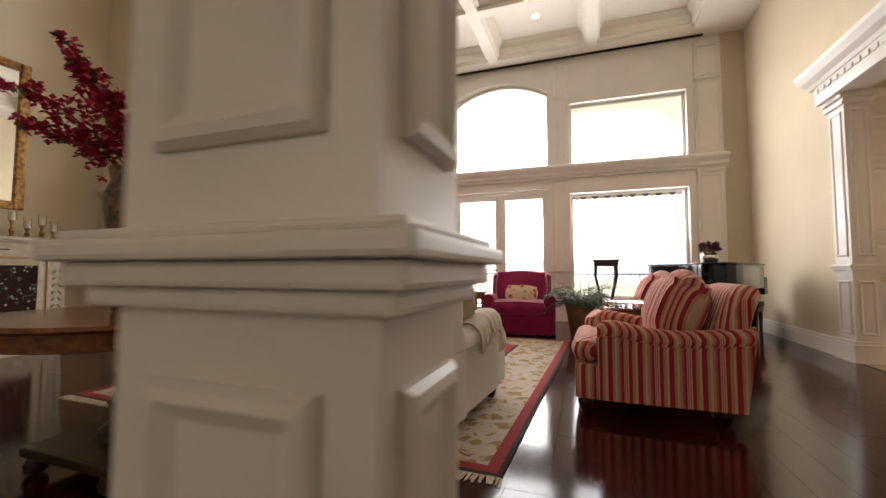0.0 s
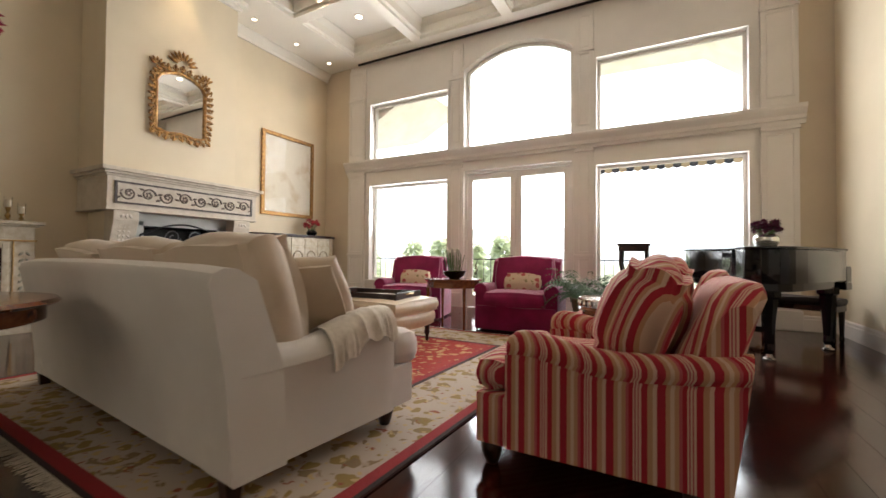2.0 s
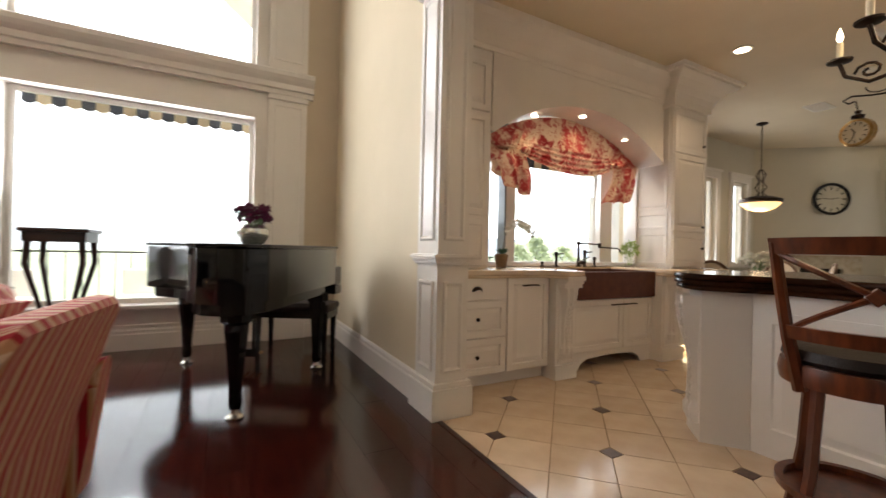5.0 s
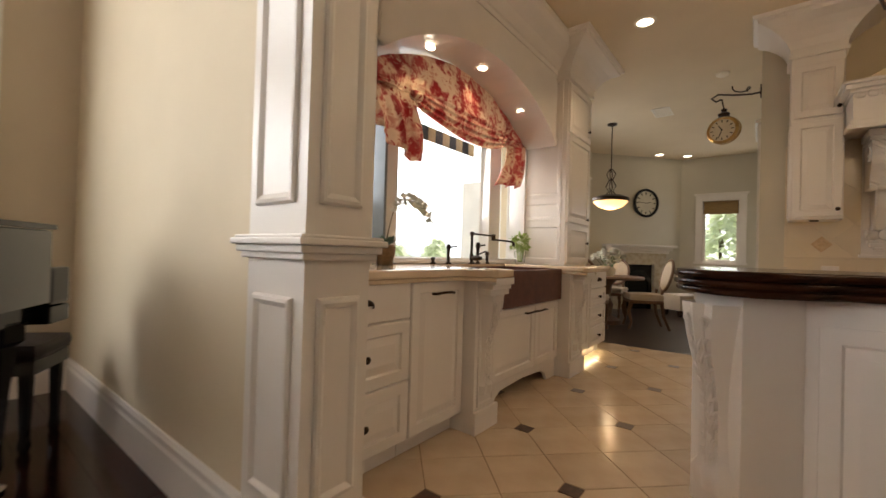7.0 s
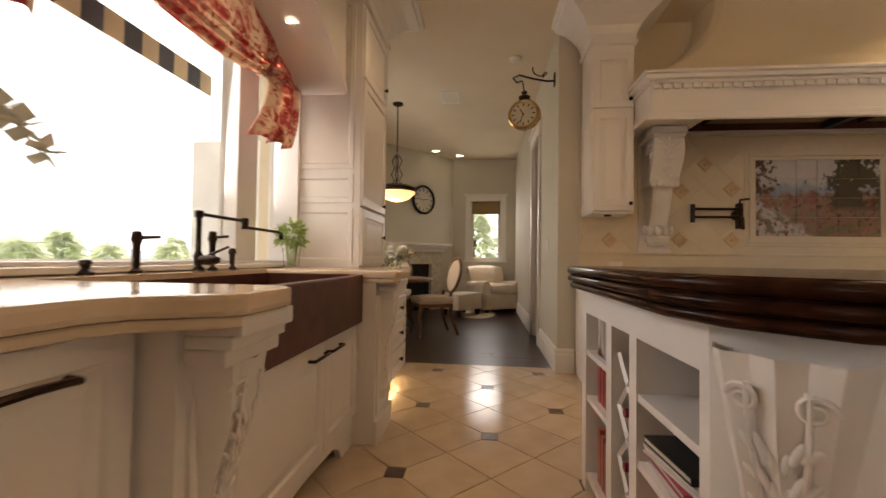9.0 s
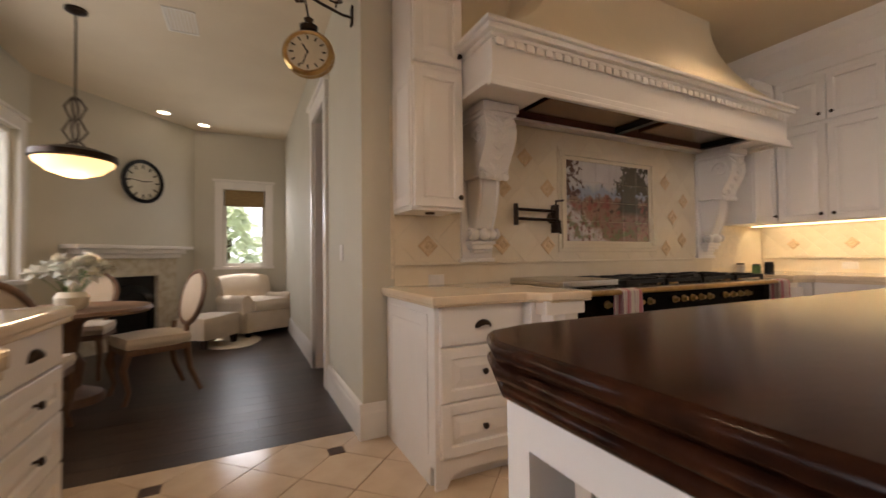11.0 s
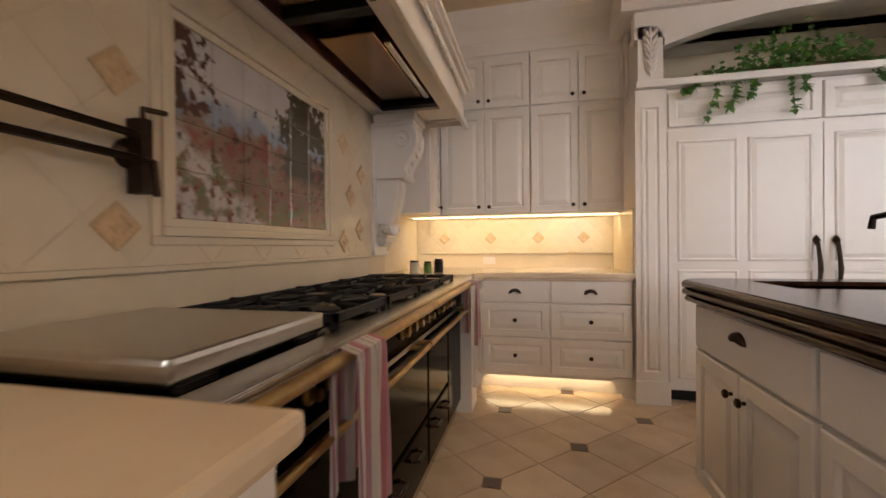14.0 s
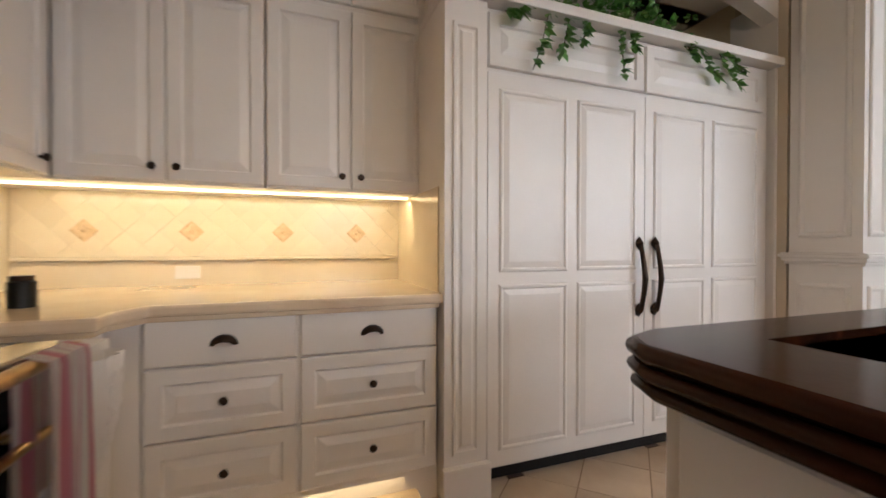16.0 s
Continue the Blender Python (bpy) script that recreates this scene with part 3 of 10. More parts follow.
for x in (-3.66, -1.83, 0.12, 2.02):
    for y in (8.37, 6.57):
        downlight(x, y, H1 + 0.33, 0.07)
for y in (5.0, 7.1, 8.1, 9.05):
    downlight(-5.1, y, H1, 0.04)
for k, y in enumerate((7.1, 8.1, 9.05)):
    lamp("wall_washer", "SPOT", look((-5.1, y, H1 - 0.05), (-5.45, y, 2.5)), 26, WARM, 0.04, angle=60)
lamp("wall_washer", "SPOT", look((-4.55, 5.7, H1 - 0.05), (-4.9, 5.7, 3.0)), 26, WARM, 0.04, angle=70)
for x in (-3.66, -1.83, 0.12, 2.02):
    lamp("ceiling_spot", "SPOT", look((x, 7.2, H1 + 0.25), (x, 7.2, 0)), 46, WARM, 0.07, angle=110)

# window wall joinery: pilasters, cornice ledge, casings
for k, (x0, x1) in enumerate(((-4.83, -4.36), (-2.18, -1.89), (0.30, 0.60), (2.90, 3.33))):
    e = thing("pilaster", "ivory panelled pilaster of the window wall", "pilaster", pose(x0, YW, 0), kind="structure")
    w = x1 - x0
    part("plinth", box(-0.02, w + 0.02, -0.075, 0, 0, 0.28, 0.008), TRIM, e)
    part("shaft", box(0, w, -0.045, 0, 0.28, H1 - 0.12), TRIM, e)
    for z0, z1 in ((0.36, 0.98), (1.08, 2.78), (3.30, 4.55), (4.66, H1 - 0.2)):
        part("moulded_panel", panel(w - 0.10, z1 - z0, [(0, 0.012), (0.016, 0.012), (0.024, 0.003)], m=pose(0.05, -0.045, z0)), TRIM, e)
    part("rail_block", box(-0.012, w + 0.012, -0.075, 0, 1.0, 1.05, 0.008), TRIM, e)
    part("capital", boxes((-0.012, w + 0.012, -0.07, 0, 2.83, 2.88), (-0.012, w + 0.012, -0.07, 0, 4.58, 4.62), bevel=0.006), TRIM, e)
LEDGE = [(0.0, 2.90), (-0.055, 2.90), (-0.06, 2.95), (-0.085, 2.96), (-0.09, 3.02), (-0.125, 3.06), (-0.15, 3.10), (-0.155, 3.145), (-0.14, 3.16), (0.0, 3.16)]
structure("window_ledge_cornice", mould(LEDGE, -4.90, 3.40, m=pose(0, YW, 0)), TRIM, "ivory cornice ledge between lower and upper windows")
CROWN = [(0.0, H1 - 0.20), (-0.03, H1 - 0.20), (-0.035, H1 - 0.14), (-0.09, H1 - 0.07), (-0.12, H1 - 0.03), (-0.12, H1), (0.0, H1)]
structure("crown_west", mould([(y, z - 0.0) for y, z in CROWN], 4.0, YW, m=Matrix.Translation((XL, 0, 0)) @ Matrix.Rotation(radians(90), 4, "Z")), WHITE, "ivory crown moulding")
BASE = [(0.0, 0.0), (-0.022, 0.0), (-0.022, 0.16), (-0.016, 0.175), (-0.016, 0.20), (-0.006, 0.22), (0.0, 0.22)]
bm = mould(BASE, 0.60, 3.72, m=pose(0, YW - 0.002, 0))
mould(BASE, -5.59, -1.95, bm, pose(0, YW - 0.002, 0))
mould(BASE, -YW, -6.97, bm, Matrix.Translation((XR, 0, 0)) @ Matrix.Rotation(radians(-90), 4, "Z"))
structure("baseboard", bm, TRIM, "tall ivory baseboard")


def casing(x0, x1, z0, z1, y, w=0.075):
    """Stepped casing round an opening."""
    bm = bmesh.new()
    for i, (o, d) in enumerate(((0.0, 0.05), (0.03, 0.035), (0.055, 0.022))):
        a, b = o, w if i == 2 else o + 0.03
        box(x0 - b, x0 - a, y - d, y, z0, z1 + b, bm=bm)
        box(x1 + a, x1 + b, y - d, y, z0, z1 + b, bm=bm)
        box(x0 - a, x1 + a, y - d, y, z1 + a, z1 + b, bm=bm)
    return bm


def sash(e, x0, x1, z0, z1, y, w=0.05, mat=TRIM):
    part("window_frame", boxes((x0, x0 + w, y, y + 0.06, z0, z1), (x1 - w, x1, y, y + 0.06, z0, z1), (x0 + w, x1 - w, y, y + 0.06, z0, z0 + w), (x0 + w, x1 - w, y, y + 0.06, z1 - w, z1), bevel=0.004), mat, e)
    p = part("pane", box(x0 + w, x1 - w, y + 0.026, y + 0.034, z0 + w, z1 - w), GLASS, e, "clear window glass")
    p.visible_shadow = False


n = 0
for i in (0, 2):
    for z0, z1 in ((0.47, 2.58), (3.16, 4.43)):
        n += 1
        a, b = WINS[i]
        e = thing("window_%d" % n, "large ivory-framed fixed window looking to a bright terrace", "window", pose(0, YW, 0), kind="structure")
        sash(e, a + 0.001, b - 0.001, z0 + 0.001, z1 - 0.001, 0.10)
        part("casing", casing(a, b, z0, z1, -0.002), TRIM, e)
        if z0 < 1:
            part("sill", box(a - 0.08, b + 0.08, -0.09, 0.09, z0 - 0.045, z0 - 0.002, 0.008), TRIM, e)
            part("apron_panel", panel(b - a - 0.1, 0.22, [(0, 0.014), (0.02, 0.014), (0.03, 0.002)], m=pose(a + 0.05, 0, 0.235)), TRIM, e)
a, b = WINS[1]
e = thing("window_5", "tall arched ivory-framed window over the terrace doors", "window", pose(0, YW, 0), kind="structure")
outer = [(a + 0.002, 3.162)] + [(x, z) for x, z in arch_points(a + 0.002, b - 0.002, ARCH_SPRING, ARCH_RISE - 0.002)] + [(b - 0.002, 3.162)]
inner = [(a + 0.055, 3.215)] + arch_points(a + 0.055, b - 0.055, ARCH_SPRING - 0.03, ARCH_RISE - 0.02) + [(b - 0.055, 3.215)]
outer2 = [(a - 0.075, 3.162)] + arch_points(a - 0.075, b + 0.075, ARCH_SPRING + 0.02, ARCH_RISE + 0.055) + [(b + 0.075, 3.162)]
inner2 = [(a, 3.162)] + arch_points(a, b, ARCH_SPRING, ARCH_RISE) + [(b, 3.162)]


def arch_frame(out, inn, y0, y1, closed=True):
    bm = bmesh.new()
    rows = [[bm.verts.new((x, y, z)) for x, z in pts] for pts, y in ((out, y0), (inn, y0), (inn, y1), (out, y1))]
    k = len(out)
    for r0, r1 in ((0, 1), (1, 2), (2, 3), (3, 0)):
        for i in range(k if closed else k - 1):
            bm.faces.new((rows[r0][i], rows[r0][(i + 1) % k], rows[r1][(i + 1) % k], rows[r1][i]))
    bmesh.ops.recalc_face_normals(bm, faces=bm.faces)
    return bm


part("window_frame", arch_frame(outer, inner, 0.10, 0.16), TRIM, e)
part("casing", arch_frame(outer2, inner2, -0.05, -0.002, False), TRIM, e)
p = part("pane", upright(inner, 0.126, 0.134), GLASS, e, "clear window glass")
p.visible_shadow = False
# terrace doors
e = thing("door_1", "pair of ivory glazed terrace doors, closed", "door", pose(0, YW, 0), kind="structure")
part("door_frame", boxes((a, a + 0.05, 0.02, 0.16, 0, 2.70), (b - 0.05, b, 0.02, 0.16, 0, 2.70), (a + 0.05, b - 0.05, 0.02, 0.16, 2.65, 2.70), bevel=0.004), TRIM, e)
part("casing", casing(a, b, 0.0, 2.70, -0.002, 0.07), TRIM, e)
mid = (a + b) / 2
for x0, x1 in ((a + 0.052, mid - 0.002), (mid + 0.002, b - 0.052)):
    d = part("door_leaf", boxes((x0, x0 + 0.105, 0.06, 0.11, 0.01, 2.64), (x1 - 0.105, x1, 0.06, 0.11, 0.01, 2.64), (x0 + 0.105, x1 - 0.105, 0.06, 0.11, 0.01, 0.24), (x0 + 0.105, x1 - 0.105, 0.06, 0.11, 2.53, 2.64), bevel=0.004), TRIM, e)
    p = part("pane", box(x0 + 0.105, x1 - 0.105, 0.08, 0.088, 0.24, 2.53), GLASS, d, "clear door glass")
    p.visible_shadow = False
part("door_handle", tube([(mid - 0.06, 0.055, 1.02), (mid - 0.06, 0.02, 1.02), (mid - 0.16, 0.02, 1.02)], 0.01), BRONZE, e, "bronze lever")

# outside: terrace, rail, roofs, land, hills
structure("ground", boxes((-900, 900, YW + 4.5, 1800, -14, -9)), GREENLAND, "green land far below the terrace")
structure("terrace", boxes((-14, 14, YW + 0.26, YW + 4.3, -0.35, -0.10)), DECK, "pale stone terrace outside the great window")
rail = thing("terrace_railing", "thin black metal terrace railing", "railing", pose(0, YW + 4.0, -0.1))
part("top_rail", boxes((-9, 9, -0.02, 0.02, 1.02, 1.05), (-9, 9, -0.012, 0.012, 0.10, 0.125)), IRON, rail)
for k in range(80):
    o = part("baluster", box(-0.007, 0.007, -0.007, 0.007, 0.0, 1.03), IRON, rail, m=pose(-8.95 + k * 0.226, 0, 0)) if k == 0 else again(o, pose(-8.95 + k * 0.226, 0, 0))
for x, w in ((1.6, 1.1), (-1.1, 0.9), (-0.4, 0.8)):
    e = thing("outdoor_sofa", "pale low outdoor sofa on the terrace", "sofa", pose(x, YW + 2.7, -0.1))
    part("base", box(-w / 2, w / 2, -0.4, 0.4, 0, 0.38, 0.02), DECK, e)
    part("backrest", box(-w / 2, w / 2, 0.28, 0.4, 0.38, 0.78, 0.02), DECK, e)
# porch roofs seen through the upper windows
bm = prism([(0.30, 5.03), (2.376, 4.97), (3.09, 4.42), (4.6, 3.25), (4.6, 3.5), (3.15, 4.66), (2.45, 5.25), (0.30, 5.3)], 0, 1.9, m=Matrix(((1, 0, 0, 0), (0, 0, 1, YW + 0.25), (0, 1, 0, 0), (0, 0, 0, 1))))
structure("porch_roof_1", bm, SOFFIT, "tan stucco porch soffit outside")
bm = prism([(-3.05, 4.72), (-3.2, 4.72), (-4.8, 3.85), (-6.4, 3.2), (-6.4, 3.4), (-3.2, 4.92), (-3.05, 4.92)], 0, 2.0, m=Matrix(((1, 0, 0, 0), (0, 0, 1, YW + 0.25), (0, 1, 0, 0), (0, 0, 0, 1))))
structure("porch_roof_2", bm, SOFFIT, "tan stucco porch soffit outside")
aw = thing("awning", "striped scalloped awning edge outside the great window", "awning", pose(0, YW + 0.55, 0))
AWN = (material("navy_awning_cloth", (0.09, 0.10, 0.12), 0.9), material("tan_awning_cloth", (0.62, 0.50, 0.34), 0.9))
for k in range(18):
    part("scallop", prism([(0.0, 2.80), (0.0, 2.555), (0.03, 2.535), (0.06, 2.528), (0.09, 2.535), (0.12, 2.555), (0.12, 2.80)], 0, 0.012, m=pose(0.60 + k * 0.1205, 0, 0) @ Matrix(((1, 0, 0, 0), (0, 0, 1, 0), (0, 1, 0, 0), (0, 0, 0, 1)))), AWN[k % 2], aw)
bm = bmesh.new()
ring = [[bm.verts.new((1600 * math.cos(a / 24 * math.pi * 1.3 - 0.4), 1600 * math.sin(a / 24 * math.pi * 1.3 - 0.4), z)) for a in range(25)] for z in (-300, 40, 2600)]
for r0, r1 in zip(ring, ring[1:]):
    for i in range(24):
        bm.faces.new((r0[i], r0[i + 1], r1[i + 1], r1[i]))
structure("backdrop", bm, glow("hazy_white_sky", (0.95, 0.98, 1.0), 1.7), "bright hazy sky far behind the hills")
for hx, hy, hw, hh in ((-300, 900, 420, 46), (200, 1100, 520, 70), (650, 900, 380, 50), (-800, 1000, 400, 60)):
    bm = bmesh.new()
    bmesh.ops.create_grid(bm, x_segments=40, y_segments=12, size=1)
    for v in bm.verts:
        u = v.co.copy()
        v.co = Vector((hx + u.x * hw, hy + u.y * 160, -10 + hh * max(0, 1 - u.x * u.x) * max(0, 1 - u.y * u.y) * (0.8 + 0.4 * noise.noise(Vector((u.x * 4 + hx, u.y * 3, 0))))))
    tagged(part("far_hill", bm, HILL, smooth=True), "far wooded hill, coloured blue-grey with the haze of distance", kind="structure")


def tree(x, y, z, h, w, seed):
    rnd = random.Random(seed)
    e = thing("tree", "leafy green tree below the terrace", "tree", pose(x, y, z), "garden trees")
    trunk = tube([(0, 0, 0), (0.05, 0, h * 0.4), (0, 0.1, h * 0.85)], [0.03 * h, 0.022 * h, 0.006 * h], 7)
    for k in range(6):
        t, an = rnd.uniform(0.3, 0.8), rnd.uniform(0, 6.28)
        tube([(0.03, 0, h * t), (w * 0.35 * math.cos(an) * (1.1 - t), w * 0.35 * math.sin(an) * (1.1 - t), h * (t + 0.12))], [0.012 * h, 0.004 * h], 5, trunk)
    part("trunk", trunk, STEM, e)
    bm = bmesh.new()
    for k in range(850):
        t = rnd.random() ** 0.8
        rr = w * 0.5 * (1 - t) ** 0.7 * math.sqrt(rnd.uniform(0.15, 1)) * rnd.uniform(0.75, 1.15)
        an = rnd.uniform(0, 6.28)
        p = Vector((rr * math.cos(an), rr * math.sin(an), h * (0.18 + 0.82 * t) + rnd.uniform(-0.2, 0.2)))
        leaf_bm(bm, p, (math.cos(an), math.sin(an), rnd.uniform(-0.4, 0.5)), h * 0.075, h * 0.05, 0.3, rnd.uniform(-1, 1))
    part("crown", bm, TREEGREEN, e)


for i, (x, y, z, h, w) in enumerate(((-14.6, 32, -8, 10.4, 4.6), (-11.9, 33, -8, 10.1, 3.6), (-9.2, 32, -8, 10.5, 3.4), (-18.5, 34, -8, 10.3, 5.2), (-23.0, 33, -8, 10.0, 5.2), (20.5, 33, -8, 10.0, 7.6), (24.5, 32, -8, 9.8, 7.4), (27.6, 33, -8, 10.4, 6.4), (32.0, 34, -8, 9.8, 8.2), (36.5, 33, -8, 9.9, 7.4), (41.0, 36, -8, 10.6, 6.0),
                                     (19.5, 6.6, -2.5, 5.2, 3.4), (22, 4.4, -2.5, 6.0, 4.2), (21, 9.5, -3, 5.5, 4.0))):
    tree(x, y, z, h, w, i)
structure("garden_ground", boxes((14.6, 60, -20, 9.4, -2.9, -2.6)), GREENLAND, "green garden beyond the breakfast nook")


# ---------------------------------------------------------------- kitchen and nook: shell
YS, XE = 1.02, 8.10        # back wall, range wall
structure("wall_kitchen_south", boxes((3.92, 8.35, 0.80, YS, 0, 3.5)), CREAM, "cream plaster wall behind the refrigerator")
structure("wall_range", boxes((XE, 8.35, YS, 5.42, 0, 3.5)), CREAM, "cream plaster wall behind the range")
structure("wall_hall", boxes((XE, 9.30, 5.42, 5.65, 0, 3.5), (9.30, 9.95, 5.42, 5.65, 2.55, 3.5), (9.95, 13.3, 5.42, 5.65, 0, 3.5)), OLIVE, "pale olive plaster wall of the passage with a pocket door")
structure("wall_nook_east", boxes((13.1, 13.3, 5.65, 5.97, 0, 3.5), (13.1, 13.3, 6.60, 7.2, 0, 3.5), (13.1, 13.3, 5.97, 6.60, 0, 1.02), (13.1, 13.3, 5.97, 6.60, 2.28, 3.5)), OLIVE, "pale olive wall of the breakfast nook with a window")
structure("wall_nook_diagonal", prism([(13.1, 7.0), (13.3, 7.0), (13.3, 8.6), (11.5, 8.6), (11.5, 8.4)], 0, 3.5), OLIVE, "pale olive diagonal chimney wall")
structure("wall_nook_north", boxes((7.95, 9.0, 8.4, 8.6, 0, 3.5), (10.2, 10.75, 8.4, 8.6, 0, 3.5), (11.25, 11.5, 8.4, 8.6, 0, 3.5), (9.0, 10.2, 8.4, 8.6, 0, 0.95), (9.0, 10.2, 8.4, 8.6, 2.5, 3.5), (10.75, 11.25, 8.4, 8.6, 0, 0.95), (10.75, 11.25, 8.4, 8.6, 2.5, 3.5)), OLIVE, "pale olive wall with two windows")
structure("wall_kitchen_north", boxes((3.92, 4.86, 7.82, 8.05, 0, 3.5), (7.22, 8.0, 7.82, 8.05, 0, 3.5), (8.0, 8.15, 7.82, 8.6, 0, 3.5), (4.86, 7.22, 7.82, 8.05, 0, 0.924), (4.86, 7.22, 7.82, 8.05, 2.7, 3.5)), CREAM, "cream wall round the sink window")
structure("wall_living_corner", boxes((3.92, 4.0, 8.05, YW + 0.25, 0, 5.9)), TAN, "outer wall of the great room")
structure("ceiling_kitchen", boxes((3.92, 13.4, 0.8, 8.7, H2, H2 + 0.1)), material("warm_ceiling_paint", (0.68, 0.57, 0.41), 0.8, colour2=(0.65, 0.54, 0.385), scale=2, bump=0.05, bscale=120), "warm cream plaster ceiling of kitchen and nook")
# cove and crown above the cabinets
COVE = [(0.0, 2.86), (-0.40, 2.86), (-0.42, 2.90), (-0.42, 2.95), (-0.50, 3.06), (-0.58, 3.13), (-0.60, H2), (0.0, H2)]
structure("kitchen_crown_south", mould(COVE, -8.1, -3.92, m=pose(0, YS, 0, 0, 0, 180)), CABINET, "deep ivory cove cornice over the cabinets")

for x, y in ((7.05, 6.50), (7.0, 3.0), (5.2, 3.6), (4.6, 5.6), (12.35, 7.30), (12.75, 6.85)):
    downlight(x, y, H2, 0.07)
for x, y, p in ((7.0, 6.5, 24), (7.0, 3.0, 26), (5.2, 3.6, 26), (4.6, 5.6, 24)):
    lamp("kitchen_spot", "SPOT", look((x, y, H2 - 0.03), (x, y, 0)), p, WARM, 0.06, angle=125)

# baseboards of hall
bm = mould(BASE, -9.30, -XE, m=Matrix.Translation((0, 5.65, 0)) @ Matrix.Rotation(radians(180), 4, "Z"))
mould(BASE, -13.1, -9.95, bm, Matrix.Translation((0, 5.65, 0)) @ Matrix.Rotation(radians(180), 4, "Z"))
mould(BASE, -5.672, -5.50, bm, Matrix.Translation((XE, 0, 0)) @ Matrix.Rotation(radians(-90), 4, "Z"))
structure("baseboard_hall", bm, TRIM, "tall ivory baseboard")
e = thing("door_2", "ivory cased pocket doorway in the passage wall", "door", pose(9.30, 5.65, 0), kind="structure")
part("casing", boxes((-0.11, 0.0, -0.002, 0.03, 0, 2.55), (0.65, 0.76, -0.002, 0.03, 0, 2.55), (-0.13, 0.78, -0.002, 0.035, 2.55, 2.70), (-0.16, 0.81, -0.002, 0.06, 2.70, 2.74), bevel=0.004), TRIM, e)
part("jamb", boxes((0.0, 0.02, -0.23, -0.002, 0, 2.55), (0.63, 0.65, -0.23, -0.002, 0, 2.55)), TRIM, e)
part("door_leaf", box(0.02, 0.63, -0.15, -0.11, 0, 2.55), STOOLWOOD, e, "dark stained door leaf")
part("latch_plate", box(0.60, 0.629, -0.108, -0.10, 0.95, 1.15, 0.003), BRONZE, e, "dark bronze pull plate")
tagged(part("light_switch", box(8.62, 8.70, 5.652, 5.66, 1.12, 1.24, 0.003), TRIM), "ivory light switch plate on the passage wall", "switch")

# nook windows
k = 5
for x0, x1, z0, z1, m in ((0.0, 0.63, 1.02, 2.28, pose(13.1, 6.60, 0, 0, 0, -90)), (0.0, 1.2, 0.95, 2.5, pose(9.0, 8.4, 0)), (0.0, 0.5, 0.95, 2.5, pose(10.75, 8.4, 0))):
    k += 1
    e = thing("window_%d" % k, "ivory-cased nook window with garden view", "window", m, kind="structure")
    sash(e, x0 + 0.001, x1 - 0.001, z0 + 0.001, z1 - 0.001, 0.06, 0.05)
    part("casing", boxes((x0 - 0.12, x0, -0.025, -0.002, z0, z1 + 0.12), (x1, x1 + 0.12, -0.025, -0.002, z0, z1 + 0.12), (x0, x1, -0.025, -0.002, z1, z1 + 0.12), (x0 - 0.15, x1 + 0.15, -0.05, -0.002, z1 + 0.12, z1 + 0.16), bevel=0.004), TRIM, e)
    part("sill", box(x0 - 0.14, x1 + 0.14, -0.06, 0.05, z0 - 0.05, z0 - 0.002, 0.006), TRIM, e)
blind = thing("roman_blind", "woven bamboo roman blind drawn up at the nook window", "blind", pose(13.1, 6.60, 0, 0, 0, -90))
part("head_rail", box(0.02, 0.61, 0.01, 0.05, 2.24, 2.275), SHADEBLIND, blind)
for i in range(4):
    part("fold", soft(0.60, 0.05, 0.09, 0.02, 0, 4, m=pose(0.315, 0.03, 2.20 - i * 0.05)), SHADEBLIND, blind)

# sink window
e = thing("window_9", "three-light ivory kitchen window over the sink", "window", pose(0, 7.82, 0), kind="structure")
sash(e, 4.861, 5.17, 0.945, 2.69, 0.06, 0.045)
sash(e, 5.18, 6.66, 0.925, 2.69, 0.06, 0.075)
sash(e, 6.67, 7.219, 0.935, 2.69, 0.06, 0.06)
part("mullion", boxes((5.09, 5.24, -0.02, 0.06, 0.985, 2.69), (6.56, 6.77, -0.02, 0.06, 0.985, 2.69), bevel=0.006), TRIM, e)
part("open_casement_edge", box(5.065, 5.088, -0.06, 0.06, 0.985, 2.6), GREYPAINT, e, "grey-blue sash edge")
part("sill", boxes((4.80, 7.28, -0.16, 0.06, 0.955, 0.978), (4.82, 7.26, -0.10, 0.06, 0.978, 0.995), bevel=0.005), CABINET, e)
structure("outer_wing", boxes((7.35, 7.94, 8.06, 8.7, -0.3, 1.95)), material("white_exterior_stucco", (0.8, 0.8, 0.78), 0.9, scale=3, bump=0.2), "white exterior wall seen from the sink window")


# ---------------------------------------------------------------- kitchen cabinets
def knob_bm():
    return lathe([(0.0, 0.0), (0.007, 0.0), (0.006, 0.012), (0.015, 0.018), (0.017, 0.026), (0.011, 0.032), (0.0, 0.033)], 12, m=Matrix.Rotation(radians(90), 4, "X"))


def cup_bm(w=0.10, h=0.042):
    """A half-dome bin pull."""
    bm = bmesh.new()
    rows = []
    for i in range(7):
        a = math.pi / 2 * i / 6
        rows.append([bm.verts.new((w / 2 * math.cos(math.pi * j / 12) * (0.55 + 0.45 * math.cos(a * 0.9)), -0.032 * math.sin(a) * (0.35 + 0.65 * math.sin(math.pi * j / 12)), h * math.sin(math.pi * j / 12) * math.cos(a * 0.75))) for j in range(13)])
    for r0, r1 in zip(rows, rows[1:]):
        for j in range(12):
            bm.faces.new((r0[j], r0[j + 1], r1[j + 1], r1[j]))
    bmesh.ops.remove_doubles(bm, verts=bm.verts, dist=1e-4)
    bmesh.ops.solidify(bm, geom=bm.faces, thickness=0.003)
    return bm


HANDLE = {}


